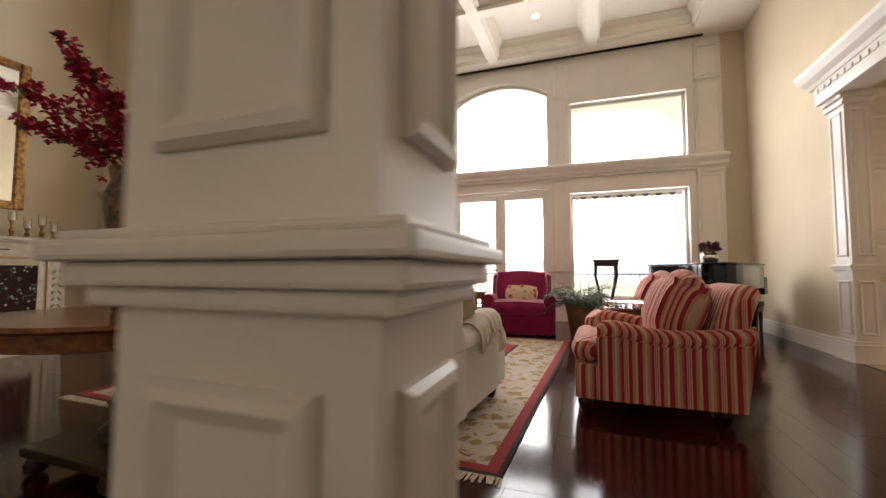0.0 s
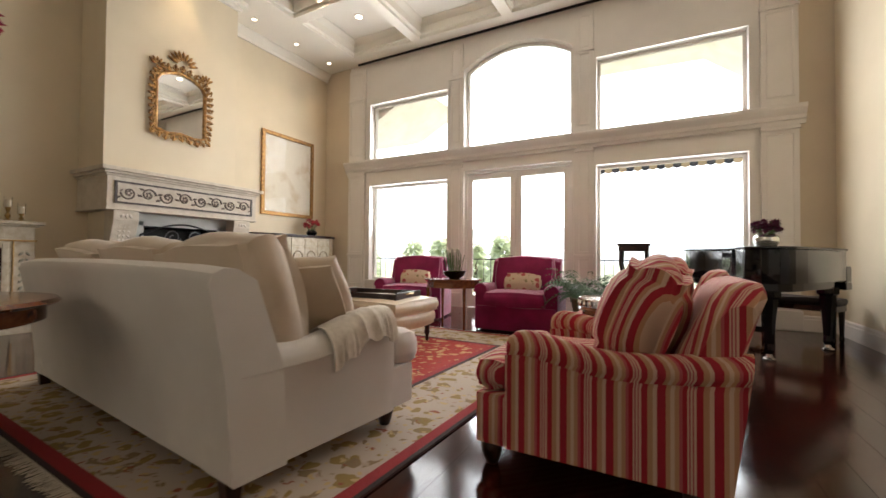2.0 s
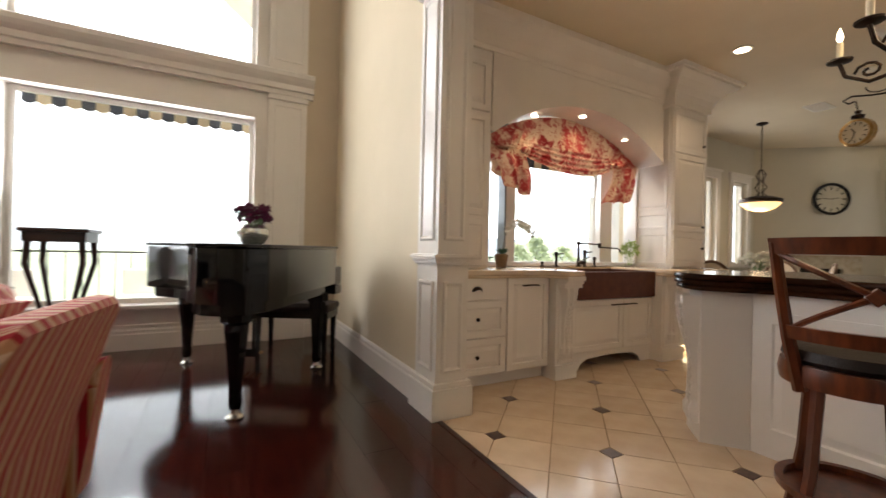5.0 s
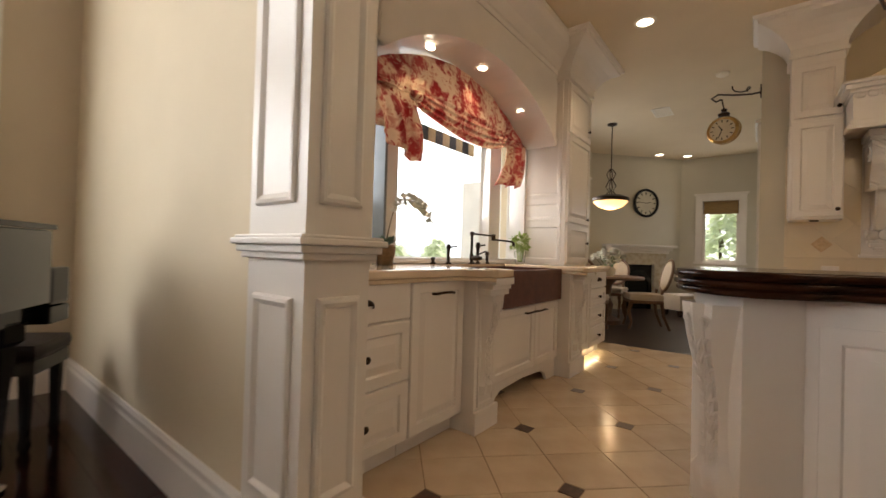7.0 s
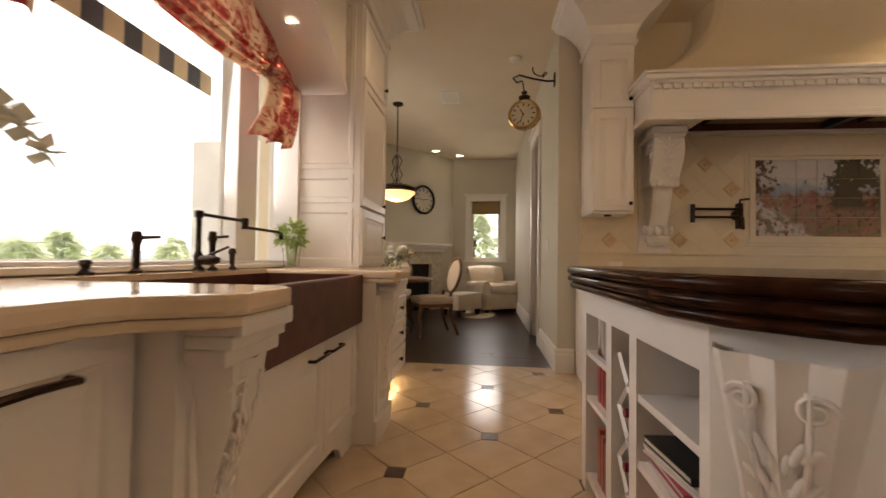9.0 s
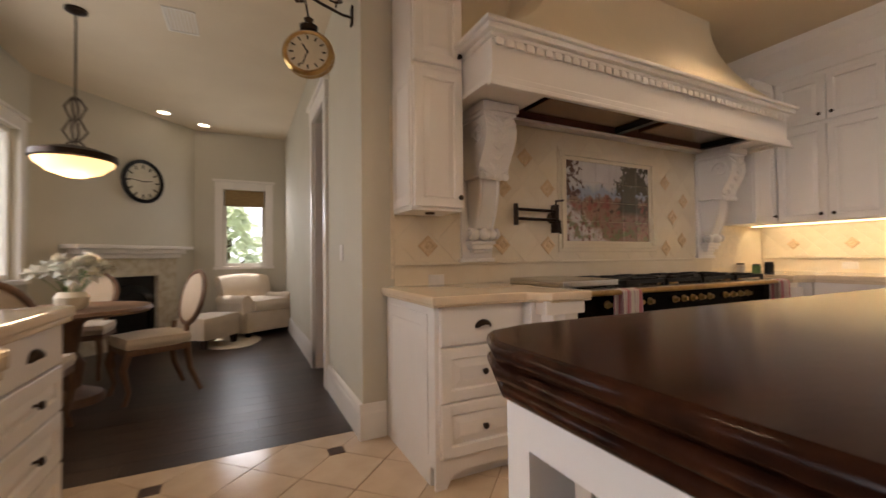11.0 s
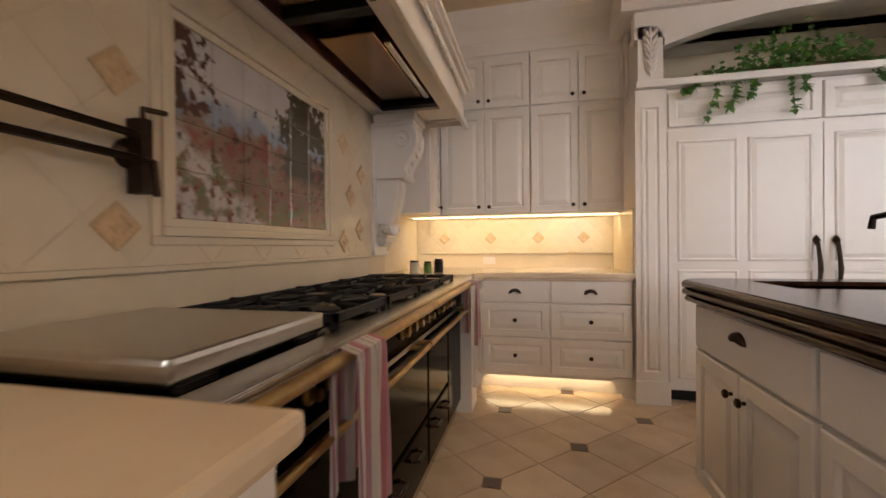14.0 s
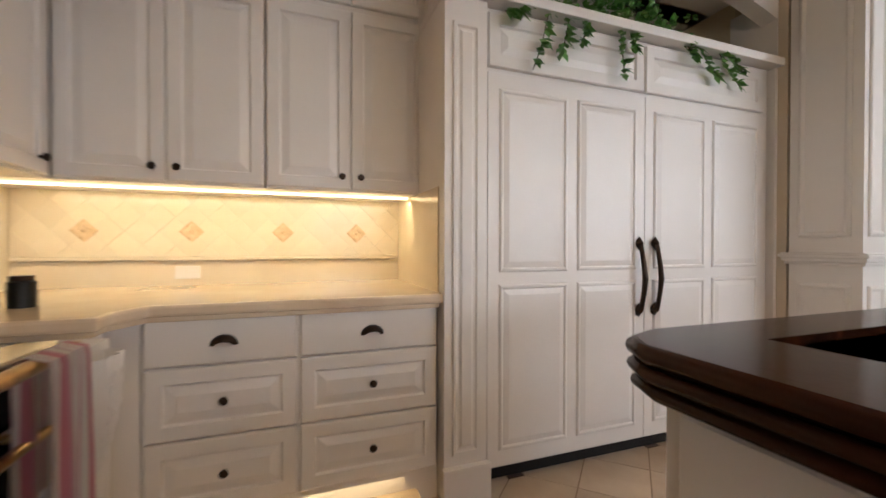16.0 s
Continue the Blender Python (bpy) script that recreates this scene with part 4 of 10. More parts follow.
def pull(kind, parent, x, z, out=0.022, rot=0):
    if kind not in HANDLE:
        bm = knob_bm() if kind == "knob" else cup_bm() if kind == "cup_pull" else tube([(-0.08, 0, 0), (-0.075, -0.028, 0), (-0.05, -0.034, 0.004), (0, -0.036, 0.006), (0.05, -0.034, 0.004), (0.075, -0.028, 0), (0.08, 0, 0)], 0.007)
        HANDLE[kind] = part(kind, bm, BRONZE, parent, "oil-rubbed bronze", smooth=True, m=pose(x, -out, z, 0, rot, 0))
    else:
        o = again(HANDLE[kind], pose(x, -out, z, 0, rot, 0), parent)
        o["label"] = "oil-rubbed bronze"


def front(parent, kind, x, z, w, h, pulls, name=None, frame=0.055, t=0.022):
    flat = kind == "slab"
    rings = [(0, t - 0.006), (0.006, t)] if flat else raised(w, h, t, frame)
    d = part(name or ("door" if kind == "door" else "drawer"), panel(w, h, rings), CABINET, parent, m=pose(x, 0, z))
    for pk, px, pz in pulls:
        pull(pk, d, px, pz, t)
    return d


def cabinet(name, label, m, w, h, depth, z0=0.10, fronts=(), foot=True, category="cabinet", group="kitchen cabinets", toe=0.06):
    e = thing(name, label, category, m, group)
    part("body", box(0, w, 0, depth, z0, h), CABINET, e)
    if foot and z0 > 0.03:
        part("toe_board", box(0.0, w, toe, depth, 0, z0), CABINET, e)
    for f in fronts:
        front(e, *f)
    return e


CT = 0.95     # counter top
CB = 0.905    # underside of the counters
G = 0.004


def drawers(w, x=0.0, hs=(0.19, 0.29, 0.29), z0=0.105, first="cup_pull"):
    rows, z = [], z0
    for i, h in enumerate(reversed(hs)):
        top = i == len(hs) - 1
        rows.append(("slab" if top else "drawer", x + G, z + G, w - 2 * G, h - 2 * G, [(first if top else "knob", w / 2 - G, h / 2 - (0.025 if top else 0.0))]))
        z += h
    return rows


def leaf_corbel(parent, w, z_top, z_bot, out_top, name="carved_corbel"):
    """A tall carved acanthus corbel on a front that faces -y, centred at x = 0."""
    bm = bmesh.new()
    n = 22
    rows = []
    for i in range(n + 1):
        t = i / n
        z = z_top + (z_bot - z_top) * t
        o = out_top * ((1 - t) ** 1.6 * 0.9 + 0.1) + 0.012 * math.sin(t * 9) + (0.02 if t > 0.9 else 0)
        ww = w * (0.5 - 0.22 * math.sin(min(1, t * 1.15) * math.pi * 0.75) + (0.10 if t > 0.88 else 0))
        rows.append([bm.verts.new((ww * x, -o * (1 - 0.5 * abs(x) ** 3) - 0.010 * math.cos(x * 9.4 + 0.4 * math.sin(i * 1.7)) * (1 - t * 0.4) if abs(x) < 1 else 0.0, z)) for x in (-1, -0.86, -0.7, -0.5, -0.33, -0.16, 0, 0.16, 0.33, 0.5, 0.7, 0.86, 1)])
    for a, b in zip(rows, rows[1:]):
        for k in range(len(a) - 1):
            bm.faces.new((a[k], a[k + 1], b[k + 1], b[k]))
    def at_(t, x=0.0):
        o = out_top * ((1 - t) ** 1.6 * 0.9 + 0.1) + 0.012 * math.sin(t * 9)
        half = w * (0.5 - 0.22 * math.sin(min(1, t * 1.15) * math.pi * 0.75))
        return -o * (1 - 0.5 * min(1, abs(x) / half) ** 3) - 0.005, z_top + (z_bot - z_top) * t

    # two rising sprays of overlapping leaf blades with a scroll at the head
    for s in (-1, 1):
        stem = []
        for i in range(17):
            t = 0.06 + 0.84 * i / 16
            x = s * w * (0.17 - 0.12 * (i / 16) ** 0.8 + 0.02 * math.sin(i * 0.75))
            y, z = at_(t, x)
            stem.append((x, y, z))
        tube(stem, [w * 0.022 * (1 - 0.5 * i / 16) for i in range(17)], 6, bm)
        scroll = []
        for u in range(18):
            r_ = w * 0.115 * (1 - u / 22)
            x = s * (w * 0.20 + r_ * math.cos(u * 0.52))
            t = 0.10 - r_ * math.sin(u * 0.52) / abs(z_top - z_bot)
            y, z = at_(t, x)
            scroll.append((x, y, z))
        tube(scroll, [w * 0.026 * (1 - u / 26) for u in range(18)], 6, bm)
        for i in range(9):
            t = 0.20 + 0.68 * i / 9
            k = 1 - 0.40 * t
            for dx, an, ln in ((0.19, 42, 0.15), (0.11, 20, 0.17), (0.045, 6, 0.15)):
                x = s * w * dx * k
                y, z = at_(t + 0.03 * (dx < 0.1), x)
                lobe(bm, pose(x, y + 0.001, z, 6, s * an, s * 12), w * 0.034 * k, 0.006, w * ln * 0.62 * k, 2)
    for i in range(5):
        y, z = at_(0.93, (i - 2) * w * 0.075)
        lobe(bm, pose((i - 2) * w * 0.075, y, z + 0.006 * (2 - abs(i - 2)), 0, (i - 2) * 14, 0), w * 0.042, 0.008, w * 0.13, 2)
    bmesh.ops.recalc_face_normals(bm, faces=bm.faces)
    return part(name, bm, CABINET, parent, "carved acanthus corbel", smooth=True)


# sink run, fronts face south; x runs east
SY = 7.02
cabinet("drawer_cabinet", "ivory base cabinet with three drawers and bronze pulls", pose(3.95, SY, 0), 0.595, CB, 0.78, fronts=drawers(0.595, hs=(0.19, 0.30, 0.30)))
e = cabinet("dishwasher_cabinet", "ivory panelled dishwasher front with a long bronze handle", pose(4.549, SY, 0), 0.455, CB, 0.78, category="dishwasher")
d = front(e, "door", 0.004, 0.109, 0.447, 0.775, [])
pull("bar_pull", d, 0.235, 0.71)
for x, w in ((5.008, 0.235), (6.47, 0.345)):
    e = cabinet("pilaster_cabinet", "ivory carved corbel post beside the farmhouse sink", pose(x, SY - 0.10, 0), w, CB, 0.86, z0=0.0, foot=False)
    part("plinth", box(-0.01, w + 0.01, -0.02, 0.0, 0, 0.13, 0.005), CABINET, e)
    part("fluted_panel", panel(w - 0.06, 0.66, [(0, 0.010), (0.014, 0.010), (0.022, 0.003)], m=pose(0.03, 0, 0.15)), CABINET, e)
    leaf_corbel(e, 0.19, 0.80, 0.22, 0.085).matrix_basis = pose(w / 2, 0, 0)
    for z0_, z1_, o_ in ((0.862, CB - 0.002, 0.125), (0.835, 0.862, 0.105), (0.80, 0.835, 0.090)):
        part("scroll_block", box(w / 2 - 0.105, w / 2 + 0.105, -o_, 0.0, z0_, z1_, 0.006), CABINET, e)
e = cabinet("sink_cabinet", "ivory sink base with two doors and arched toe", pose(5.247, SY + 0.02, 0), 1.218, 0.665, 0.74, z0=0.13, foot=False, category="cabinet")
front(e, "door", 0.006, 0.17, 0.752, 0.49, [("bar_pull", 0.66, 0.435)])
front(e, "door", 0.764, 0.17, 0.448, 0.49, [("bar_pull", 0.09, 0.435)])
part("arched_toe", upright([(0, 0), (0.16, 0), (0.20, 0.06), (0.28, 0.10), (0.61, 0.115), (0.94, 0.10), (1.02, 0.06), (1.06, 0), (1.218, 0), (1.218, 0.13), (0, 0.13)], 0.0, 0.03), CABINET, e)
sink = thing("farmhouse_sink", "brown copper apron-front farmhouse sink", "sink", pose(5.25, SY - 0.03, 0.668))
w, d_, hh = 1.213, 0.56, 0.262
part("apron", box(0, w, 0.0, 0.03, 0, hh, 0.008), COPPER, sink)
part("basin", boxes((0, 0.03, 0.03, d_, 0, hh), (w - 0.03, w, 0.03, d_, 0, hh), (0.03, w - 0.03, d_ - 0.03, d_, 0, hh), (0.03, w - 0.03, 0.03, d_ - 0.03, 0, 0.02)), COPPER, sink)
e = cabinet("base_cabinet", "plain ivory base cabinet beside the sink", pose(6.824, SY + 0.0, 0), 0.42, CB, 0.78, fronts=[("door", 0.01, 0.12, 0.40, 0.77, [("knob", 0.34, 0.68)])])
cabinet("drawer_cabinet", "ivory base cabinet with four drawers and bronze pulls", pose(7.25, SY, 0), 0.54, CB, 0.78, fronts=drawers(0.54, hs=(0.18, 0.19, 0.21, 0.21)))
structure("toe_light", boxes((6.85, 7.75, SY + 0.055, SY + 0.058, 0.07, 0.085)), STRIPGLOW, "amber light strip under the cabinet")
lamp("toe_strip", "AREA", look((7.3, SY + 0.03, 0.085), (7.3, SY - 0.2, -0.3)), 0.9, AMBER, 0.9, 0.02)

# counter of the sink run
ctop = thing("sink_counter", "cream marble counter with ogee edge round the sink", "countertop", pose(0, 0, 0))
CO = SY - 0.05
out1 = [(3.96, CO), (4.86, CO), (4.92, CO - 0.03), (4.955, CO - 0.10), (4.99, CO - 0.165), (5.02, CO - 0.185), (5.20, CO - 0.185), (5.235, CO - 0.16), (5.248, CO - 0.10), (5.248, 7.82), (3.96, 7.82)]
out2 = [(6.465, CO - 0.10), (6.478, CO - 0.16), (6.51, CO - 0.185), (6.78, CO - 0.185), (6.82, CO - 0.16), (6.85, CO - 0.09), (6.90, CO - 0.02), (6.95, CO), (7.84, CO), (7.84, 7.82), (6.465, 7.82)]
part("slab", prism(out1, CB, CT, 0.012), MARBLE, ctop)
part("slab", prism(out2, CB, CT, 0.012), MARBLE, ctop)
part("back_strip", box(5.249, 6.464, SY + 0.53, 7.82, CB, CT), MARBLE, ctop)
part("edge_bead", prism([(x, y + 0.012) for x, y in out1], CB - 0.022, CB, 0.006), MARBLE, ctop)
part("edge_bead", prism([(x, y + 0.012) for x, y in out2], CB - 0.022, CB, 0.006), MARBLE, ctop)

# cupboards standing on the counter, and the arched head over the window
UY = 7.34
e = cabinet("counter_cupboard", "tall ivory cupboard standing on the counter", pose(3.98, UY, CT), 0.60, 1.96, 0.46, z0=0.002, foot=False)
front(e, "door", 0.10, 0.02, 0.47, 0.42, [("knob", 0.06, 0.38)])
front(e, "door", 0.10, 0.47, 0.47, 0.90, [("knob", 0.06, 0.06)])
front(e, "door", 0.10, 1.40, 0.47, 0.46, [("knob", 0.06, 0.06)])
e = cabinet("counter_cupboard", "tall ivory cupboard standing on the counter, by the nook", pose(7.05, 7.20, CT), 0.66, 1.96, 0.60, z0=0.002, foot=False)
front(e, "door", 0.01, 0.02, 0.64, 0.40, [("knob", 0.54, 0.22)])
front(e, "door", 0.01, 0.44, 0.64, 0.90, [("knob", 0.54, 0.06)])
front(e, "door", 0.01, 1.36, 0.64, 0.50, [("knob", 0.54, 0.12)])
for z0, z1 in ((0.03, 0.42), (0.46, 0.66), (0.70, 1.90)):
    part("side_panel", panel(0.50, z1 - z0, [(0, 0.010), (0.03, 0.010), (0.04, 0.002)], m=pose(0, 0.55, z0, 0, 0, -90)), CABINET, e)
arch = arch_points(4.60, 7.03, 2.18, 0.42, 20)
structure("window_arch", upright([(4.58, 2.95), (4.58, 2.18)] + arch + [(7.05, 2.18), (7.05, 2.95)], UY - 0.02, 7.82), CABINET, "ivory arched head over the sink window")
structure("arch_bead", arch_frame(arch_points(4.55, 7.08, 2.21, 0.44, 20), arch_points(4.60, 7.03, 2.18, 0.42, 20), UY - 0.035, UY - 0.02, False), CABINET, "moulded edge of the arch")
structure("arch_jambs", boxes((4.58, 4.62, UY + 0.30, 7.82, CT + 0.04, 2.2), (7.01, 7.05, UY + 0.30, 7.82, CT + 0.04, 2.2)), CABINET, "ivory window reveal")
CV = [(0.0, 2.90), (-0.03, 2.90), (-0.035, 2.94), (-0.05, 2.95), (-0.10, 3.02), (-0.20, 3.10), (-0.23, 3.14), (-0.23, H2), (0.0, H2)]
structure("kitchen_crown_north", mould(CV, 3.95, 7.95, m=pose(0, UY, 0)), CABINET, "deep ivory crown over the sink wall")
COVE_UP = [(0.0, 2.84), (0.022, 2.845), (0.026, 2.875), (0.012, 2.88), (0.018, 2.93), (0.045, 2.99), (0.095, 3.05), (0.16, 3.10), (0.235, 3.135), (0.245, 3.14), (0.25, 3.165), (0.275, 3.17), (0.285, H2)]


def flared_crown(x0, x1, y0, y1, west, east, south, north):
    """A coved crown round a cupboard head; the four flags say which sides flare."""
    bm = bmesh.new()
    rows = [[bm.verts.new(p) for p in ((x0 - o * west, y0 - o * south, z), (x1 + o * east, y0 - o * south, z), (x1 + o * east, y1 + o * north, z), (x0 - o * west, y1 + o * north, z))] for o, z in COVE_UP]
    for a, b in zip(rows, rows[1:]):
        for k in range(4):
            bm.faces.new((a[k], a[(k + 1) % 4], b[(k + 1) % 4], b[k]))
    bm.faces.new(rows[0][::-1])
    bm.faces.new(rows[-1])
    return bm


structure("crown_tall_cupboard", flared_crown(7.04, 7.72, 7.19, 7.815, 1, 1, 1, 0), CABINET, "deep ivory coved crown over the tall cupboard")
structure("soffit_sink_wall", boxes((3.93, 7.74, UY + 0.0, 7.82, 2.952, H2)), CABINET, "ivory fascia above the arch")
for x, z in ((5.22, arch[5][1]), (5.90, arch[11][1]), (6.60, arch[16][1])):
    bm = lathe([(0.0, -0.004), (0.026, -0.004), (0.034, -0.006), (0.034, 0.0)], 16)
    e = thing("arch_downlight", "small round downlight in the arch soffit", "downlight", pose(x, 7.50, z - 0.002, 0, -20 * (x - 5.8), 0), "arch downlights")
    part("lens", bm, DOWNLIGHT, e, "glowing warm lens")
    lamp("arch_spot", "SPOT", look((x, 7.50, z - 0.02), (x, 7.62, 0)), 11, WARM, 0.03, angle=100)

# ---- back run, fronts face north; local x runs west
BY = 1.80
e = cabinet("drawer_cabinet", "ivory base cabinet with six drawers, lit from below", pose(7.45, BY, 0, 0, 0, 180), 1.26, CB, 0.78, z0=0.145, foot=False)
part("filler_post", box(0.0, 0.115, -0.022, 0.0, 0.0, CB - 0.004), CABINET, e)
for c, (x, w) in enumerate(((0.12, 0.535), (0.66, 0.595))):
    for f in drawers(w, x, hs=(0.19, 0.275, 0.28), z0=0.155):
        front(e, *f)
part("arched_toe", upright([(0, 0), (0.07, 0), (0.09, 0.05), (0.13, 0.08), (0.16, 0.125), (1.10, 0.125), (1.13, 0.08), (1.17, 0.05), (1.19, 0), (1.26, 0), (1.26, 0.145), (0, 0.145)], 0.0, 0.025), CABINET, e)
part("toe_board", box(0, 1.26, 0.10, 0.12, 0, 0.145), CABINET, e)
lamp("toe_strip", "AREA", look((6.82, BY - 0.055, 0.122), (6.82, BY + 0.03, -0.1)), 0.55, AMBER, 0.96, 0.05)
structure("toe_light", boxes((6.33, 7.31, BY - 0.085, BY - 0.03, 0.1275, 0.140)), STRIPGLOW, "amber light strip under the cabinet")
ct = thing("back_counter", "cream marble counter in the corner", "countertop")
part("slab", prism([(6.17, YS + 0.0), (XE, YS), (XE, 2.08), (7.36, 2.08), (7.36, 1.98), (7.30, 1.85), (6.17, 1.85)], CB, CT, 0.012), MARBLE, ct)
part("edge_bead", prism([(6.19, YS + 0.02), (XE - 0.02, YS + 0.02), (XE - 0.02, 2.06), (7.38, 2.06), (7.38, 1.97), (7.31, 1.835), (6.19, 1.835)], CB - 0.02, CB, 0.005), MARBLE, ct)
cabinet("corner_cabinet", "plain ivory corner base cabinet", pose(XE, 2.07, 0, 0, 0, 180), 0.66, CB - 0.021, 1.04, z0=0.0, foot=False)
UZ = 1.44
for x0, w in ((7.74, 0.80), (6.935, 0.795)):
    e = cabinet("wall_cabinet", "ivory two-door wall cabinet with small doors above", pose(x0, 1.45, UZ, 0, 0, 180), w, 1.42, 0.43, z0=0.0, foot=False, group="wall cabinets")
    hw = w / 2
    for i in (0, 1):
        kx = hw - 0.05 if i == 0 else 0.042
        front(e, "door", i * hw + G, 0.01, hw - 2 * G, 0.90, [("knob", kx, 0.06)])
        front(e, "door", i * hw + G, 0.945, hw - 2 * G, 0.43, [("knob", kx, 0.06)])
e = cabinet("wall_cabinet", "narrow ivory corner wall cabinet", pose(7.745, 1.45, UZ, 0, 0, 180) @ pose(-0.355, 0, 0), 0.35, 1.42, 0.43, z0=0.0, foot=False, group="wall cabinets")
front(e, "door", 0.20, 0.01, 0.145, 1.36, [("knob", 0.11, 0.06)], frame=0.03)
e = cabinet("wall_cabinet", "ivory corner wall cabinet facing the range", pose(7.76, 1.88, UZ, 0, 0, -90), 0.42, 1.42, 0.34, z0=0.0, foot=False, group="wall cabinets")
front(e, "door", 0.01, 0.01, 0.38, 1.36, [("knob", 0.32, 0.06)])
structure("under_cabinet_light", boxes((6.2, 8.05, 1.30, 1.32, UZ - 0.012, UZ - 0.002)), STRIPGLOW, "amber light strip under the wall cabinets")
lamp("under_cabinet_strip", "AREA", look((7.1, 1.31, UZ - 0.02), (7.1, 1.12, 0.9)), 5.2, AMBER, 1.8, 0.03)

# refrigerator with its surround
FR = thing("refrigerator", "wide built-in refrigerator with ivory panelled doors and dark bronze pulls", "refrigerator", pose(5.96, 1.83, 0, 0, 0, 180))
part("body", box(0, 1.99, 0.0, 0.80, 0.10, 2.29), CABINET, FR)
part("toe_grille", box(0.02, 1.97, 0.06, 0.70, 0.01, 0.10), IRON, FR, "black toe grille")
for x, w, px in ((0.003, 0.955, 0.905), (0.962, 0.970, 0.06)):
    d = part("door", box(0, w, -0.02, 0.018, 0.115, 1.985, 0.004), CABINET, FR, m=pose(x, 0, 0))
    for a in (0.06, w / 2 + 0.03):
        for z0, z1 in ((0.19, 0.98), (1.04, 1.91)):
            part("raised_panel", panel(w / 2 - 0.09, z1 - z0, [(0, 0.0), (0.008, 0.010), (0.016, 0.010), (0.022, 0.002), (0.05, 0.010)], m=pose(a, -0.02, z0)), CABINET, d)
    part("pull_bar", tube([(px, -0.02, 0.80), (px, -0.05, 0.815), (px, -0.070, 0.92), (px, -0.078, 0.99), (px, -0.070, 1.06), (px, -0.05, 1.165), (px, -0.02, 1.18)], [0.016, 0.012, 0.013, 0.015, 0.013, 0.012, 0.016], 10), BRONZE, d, "curved oil-rubbed bronze pull", smooth=True)
    for z in (0.81, 1.17):
        part("pull_rose", lathe([(0, -0.03), (0.018, 0.0), (0.024, 0.012), (0.014, 0.03), (0.0, 0.05)], 10, m=pose(px, -0.035, z)), BRONZE, d, "leaf-shaped bronze rose", smooth=True)
    part("top_flap", panel(w - 0.01, 0.255, raised(w, 0.255), m=pose(x + 0.005, 0.0, 2.01)), CABINET, FR)
sur = thing("refrigerator_surround", "ivory surround with fluted posts, carved blocks and arched head", "cabinet", pose(6.18, 1.87, 0, 0, 0, 180))
part("shelf_board", box(0.0, 2.45, -0.04, 0.80, 2.295, 2.345, 0.006), CABINET, sur)
for x in (0.0, 2.225):
    part("post", box(x, x + 0.21, 0.0, 0.85, 0.0, 2.29), CABINET, sur)
    part("plinth", box(x - 0.012, x + 0.222, -0.03, 0.0, 0, 0.17, 0.006), CABINET, sur)
    part("flute", panel(0.13, 1.95, [(0, 0.012), (0.014, 0.012), (0.022, 0.0), (0.032, 0.0), (0.042, 0.012)], m=pose(x + 0.04, 0.0, 0.22)), CABINET, sur)
    part("upper_post", box(x + 0.02, x + 0.19, 0.0, 0.30, 2.346, 2.75), CABINET, sur)
    bm = bmesh.new()
    for j in range(6):
        for s in (-1, 0, 1):
            lobe(bm, pose(x + 0.105 + s * (0.032 - 0.003 * j), -0.008, 2.70 - 0.055 * j, 0, s * 30, 0), 0.016, 0.022, 0.045, 1)
    part("carved_block", bm, CABINET, sur, "carved leaf block", smooth=True)["kind"] = "stuff"
part("arched_head", upright([(0.0, 2.87), (0.0, 2.66)] + [(0.2, 2.66)] + arch_points(0.2, 2.25, 2.60, 0.17, 16) + [(2.25, 2.66), (2.45, 2.66), (2.45, 2.87)], 0.0, 0.10), CABINET, sur)
for x in (0.0, 2.43):
    part("side_cheek", box(x, x + 0.02, 0.30, 0.85, 2.346, 2.87), CABINET, sur)
structure("refrigerator_crown", mould([(0.0, 2.86), (-0.04, 2.86), (-0.05, 2.92), (-0.14, 3.04), (-0.20, 3.12), (-0.22, H2), (0.6, H2), (0.6, 2.86)], -6.28, -3.93, m=pose(0, 1.87, 0, 0, 0, 180)), CABINET, "deep ivory crown over the refrigerator")
structure("wall_cabinet_fascia", boxes((6.19, 8.1, 1.02, 1.46, 2.861, H2)), CABINET, "ivory fascia over the wall cabinets")

# ---- range side, fronts face west; local x runs south
RX = 7.37
e = cabinet("drawer_cabinet", "ivory three-drawer base cabinet at the end of the range", pose(RX, 5.49, 0, 0, 0, -90), 0.53, CB, 0.72, fronts=drawers(0.49, 0.02, hs=(0.21, 0.275, 0.275), z0=0.145), z0=0.10)
part("end_panel", panel(0.60, 0.70, [(0, 0.006), (0.06, 0.006), (0.07, 0.0)], m=pose(0.0, 0.68, 0.15, 0, 0, -90)), CABINET, e)
part("arched_toe", upright([(0, 0), (0.06, 0), (0.09, 0.05), (0.15, 0.075), (0.38, 0.075), (0.44, 0.05), (0.47, 0), (0.53, 0), (0.53, 0.10), (0, 0.10)], 0.0, 0.02), CABINET, e)


e = cabinet("pilaster_cabinet", "ivory post with carved corbel beside the range", pose(RX - 0.07, 4.955, 0, 0, 0, -90), 0.33, CB, 0.79, z0=0.0, foot=False)
part("cap_block", box(0.03, 0.30, -0.085, 0.0, 0.83, CB - 0.001, 0.006), CABINET, e)
c = leaf_corbel(e, 0.20, 0.83, 0.16, 0.065)
c.matrix_basis = pose(0.165, 0, 0)
part("plinth", box(-0.01, 0.34, -0.015, 0.0, 0.0, 0.12, 0.005), CABINET, e)
ct = thing("range_counter", "cream marble counter with shaped front at the end of the range", "countertop")
o1 = [(XE, 5.53), (RX - 0.065, 5.53), (RX - 0.065, 5.06), (RX - 0.07, 4.99), (RX - 0.13, 4.96), (RX - 0.175, 4.90), (RX - 0.175, 4.62), (XE, 4.62)]
part("slab", prism(o1, CB, CT, 0.012), MARBLE, ct)
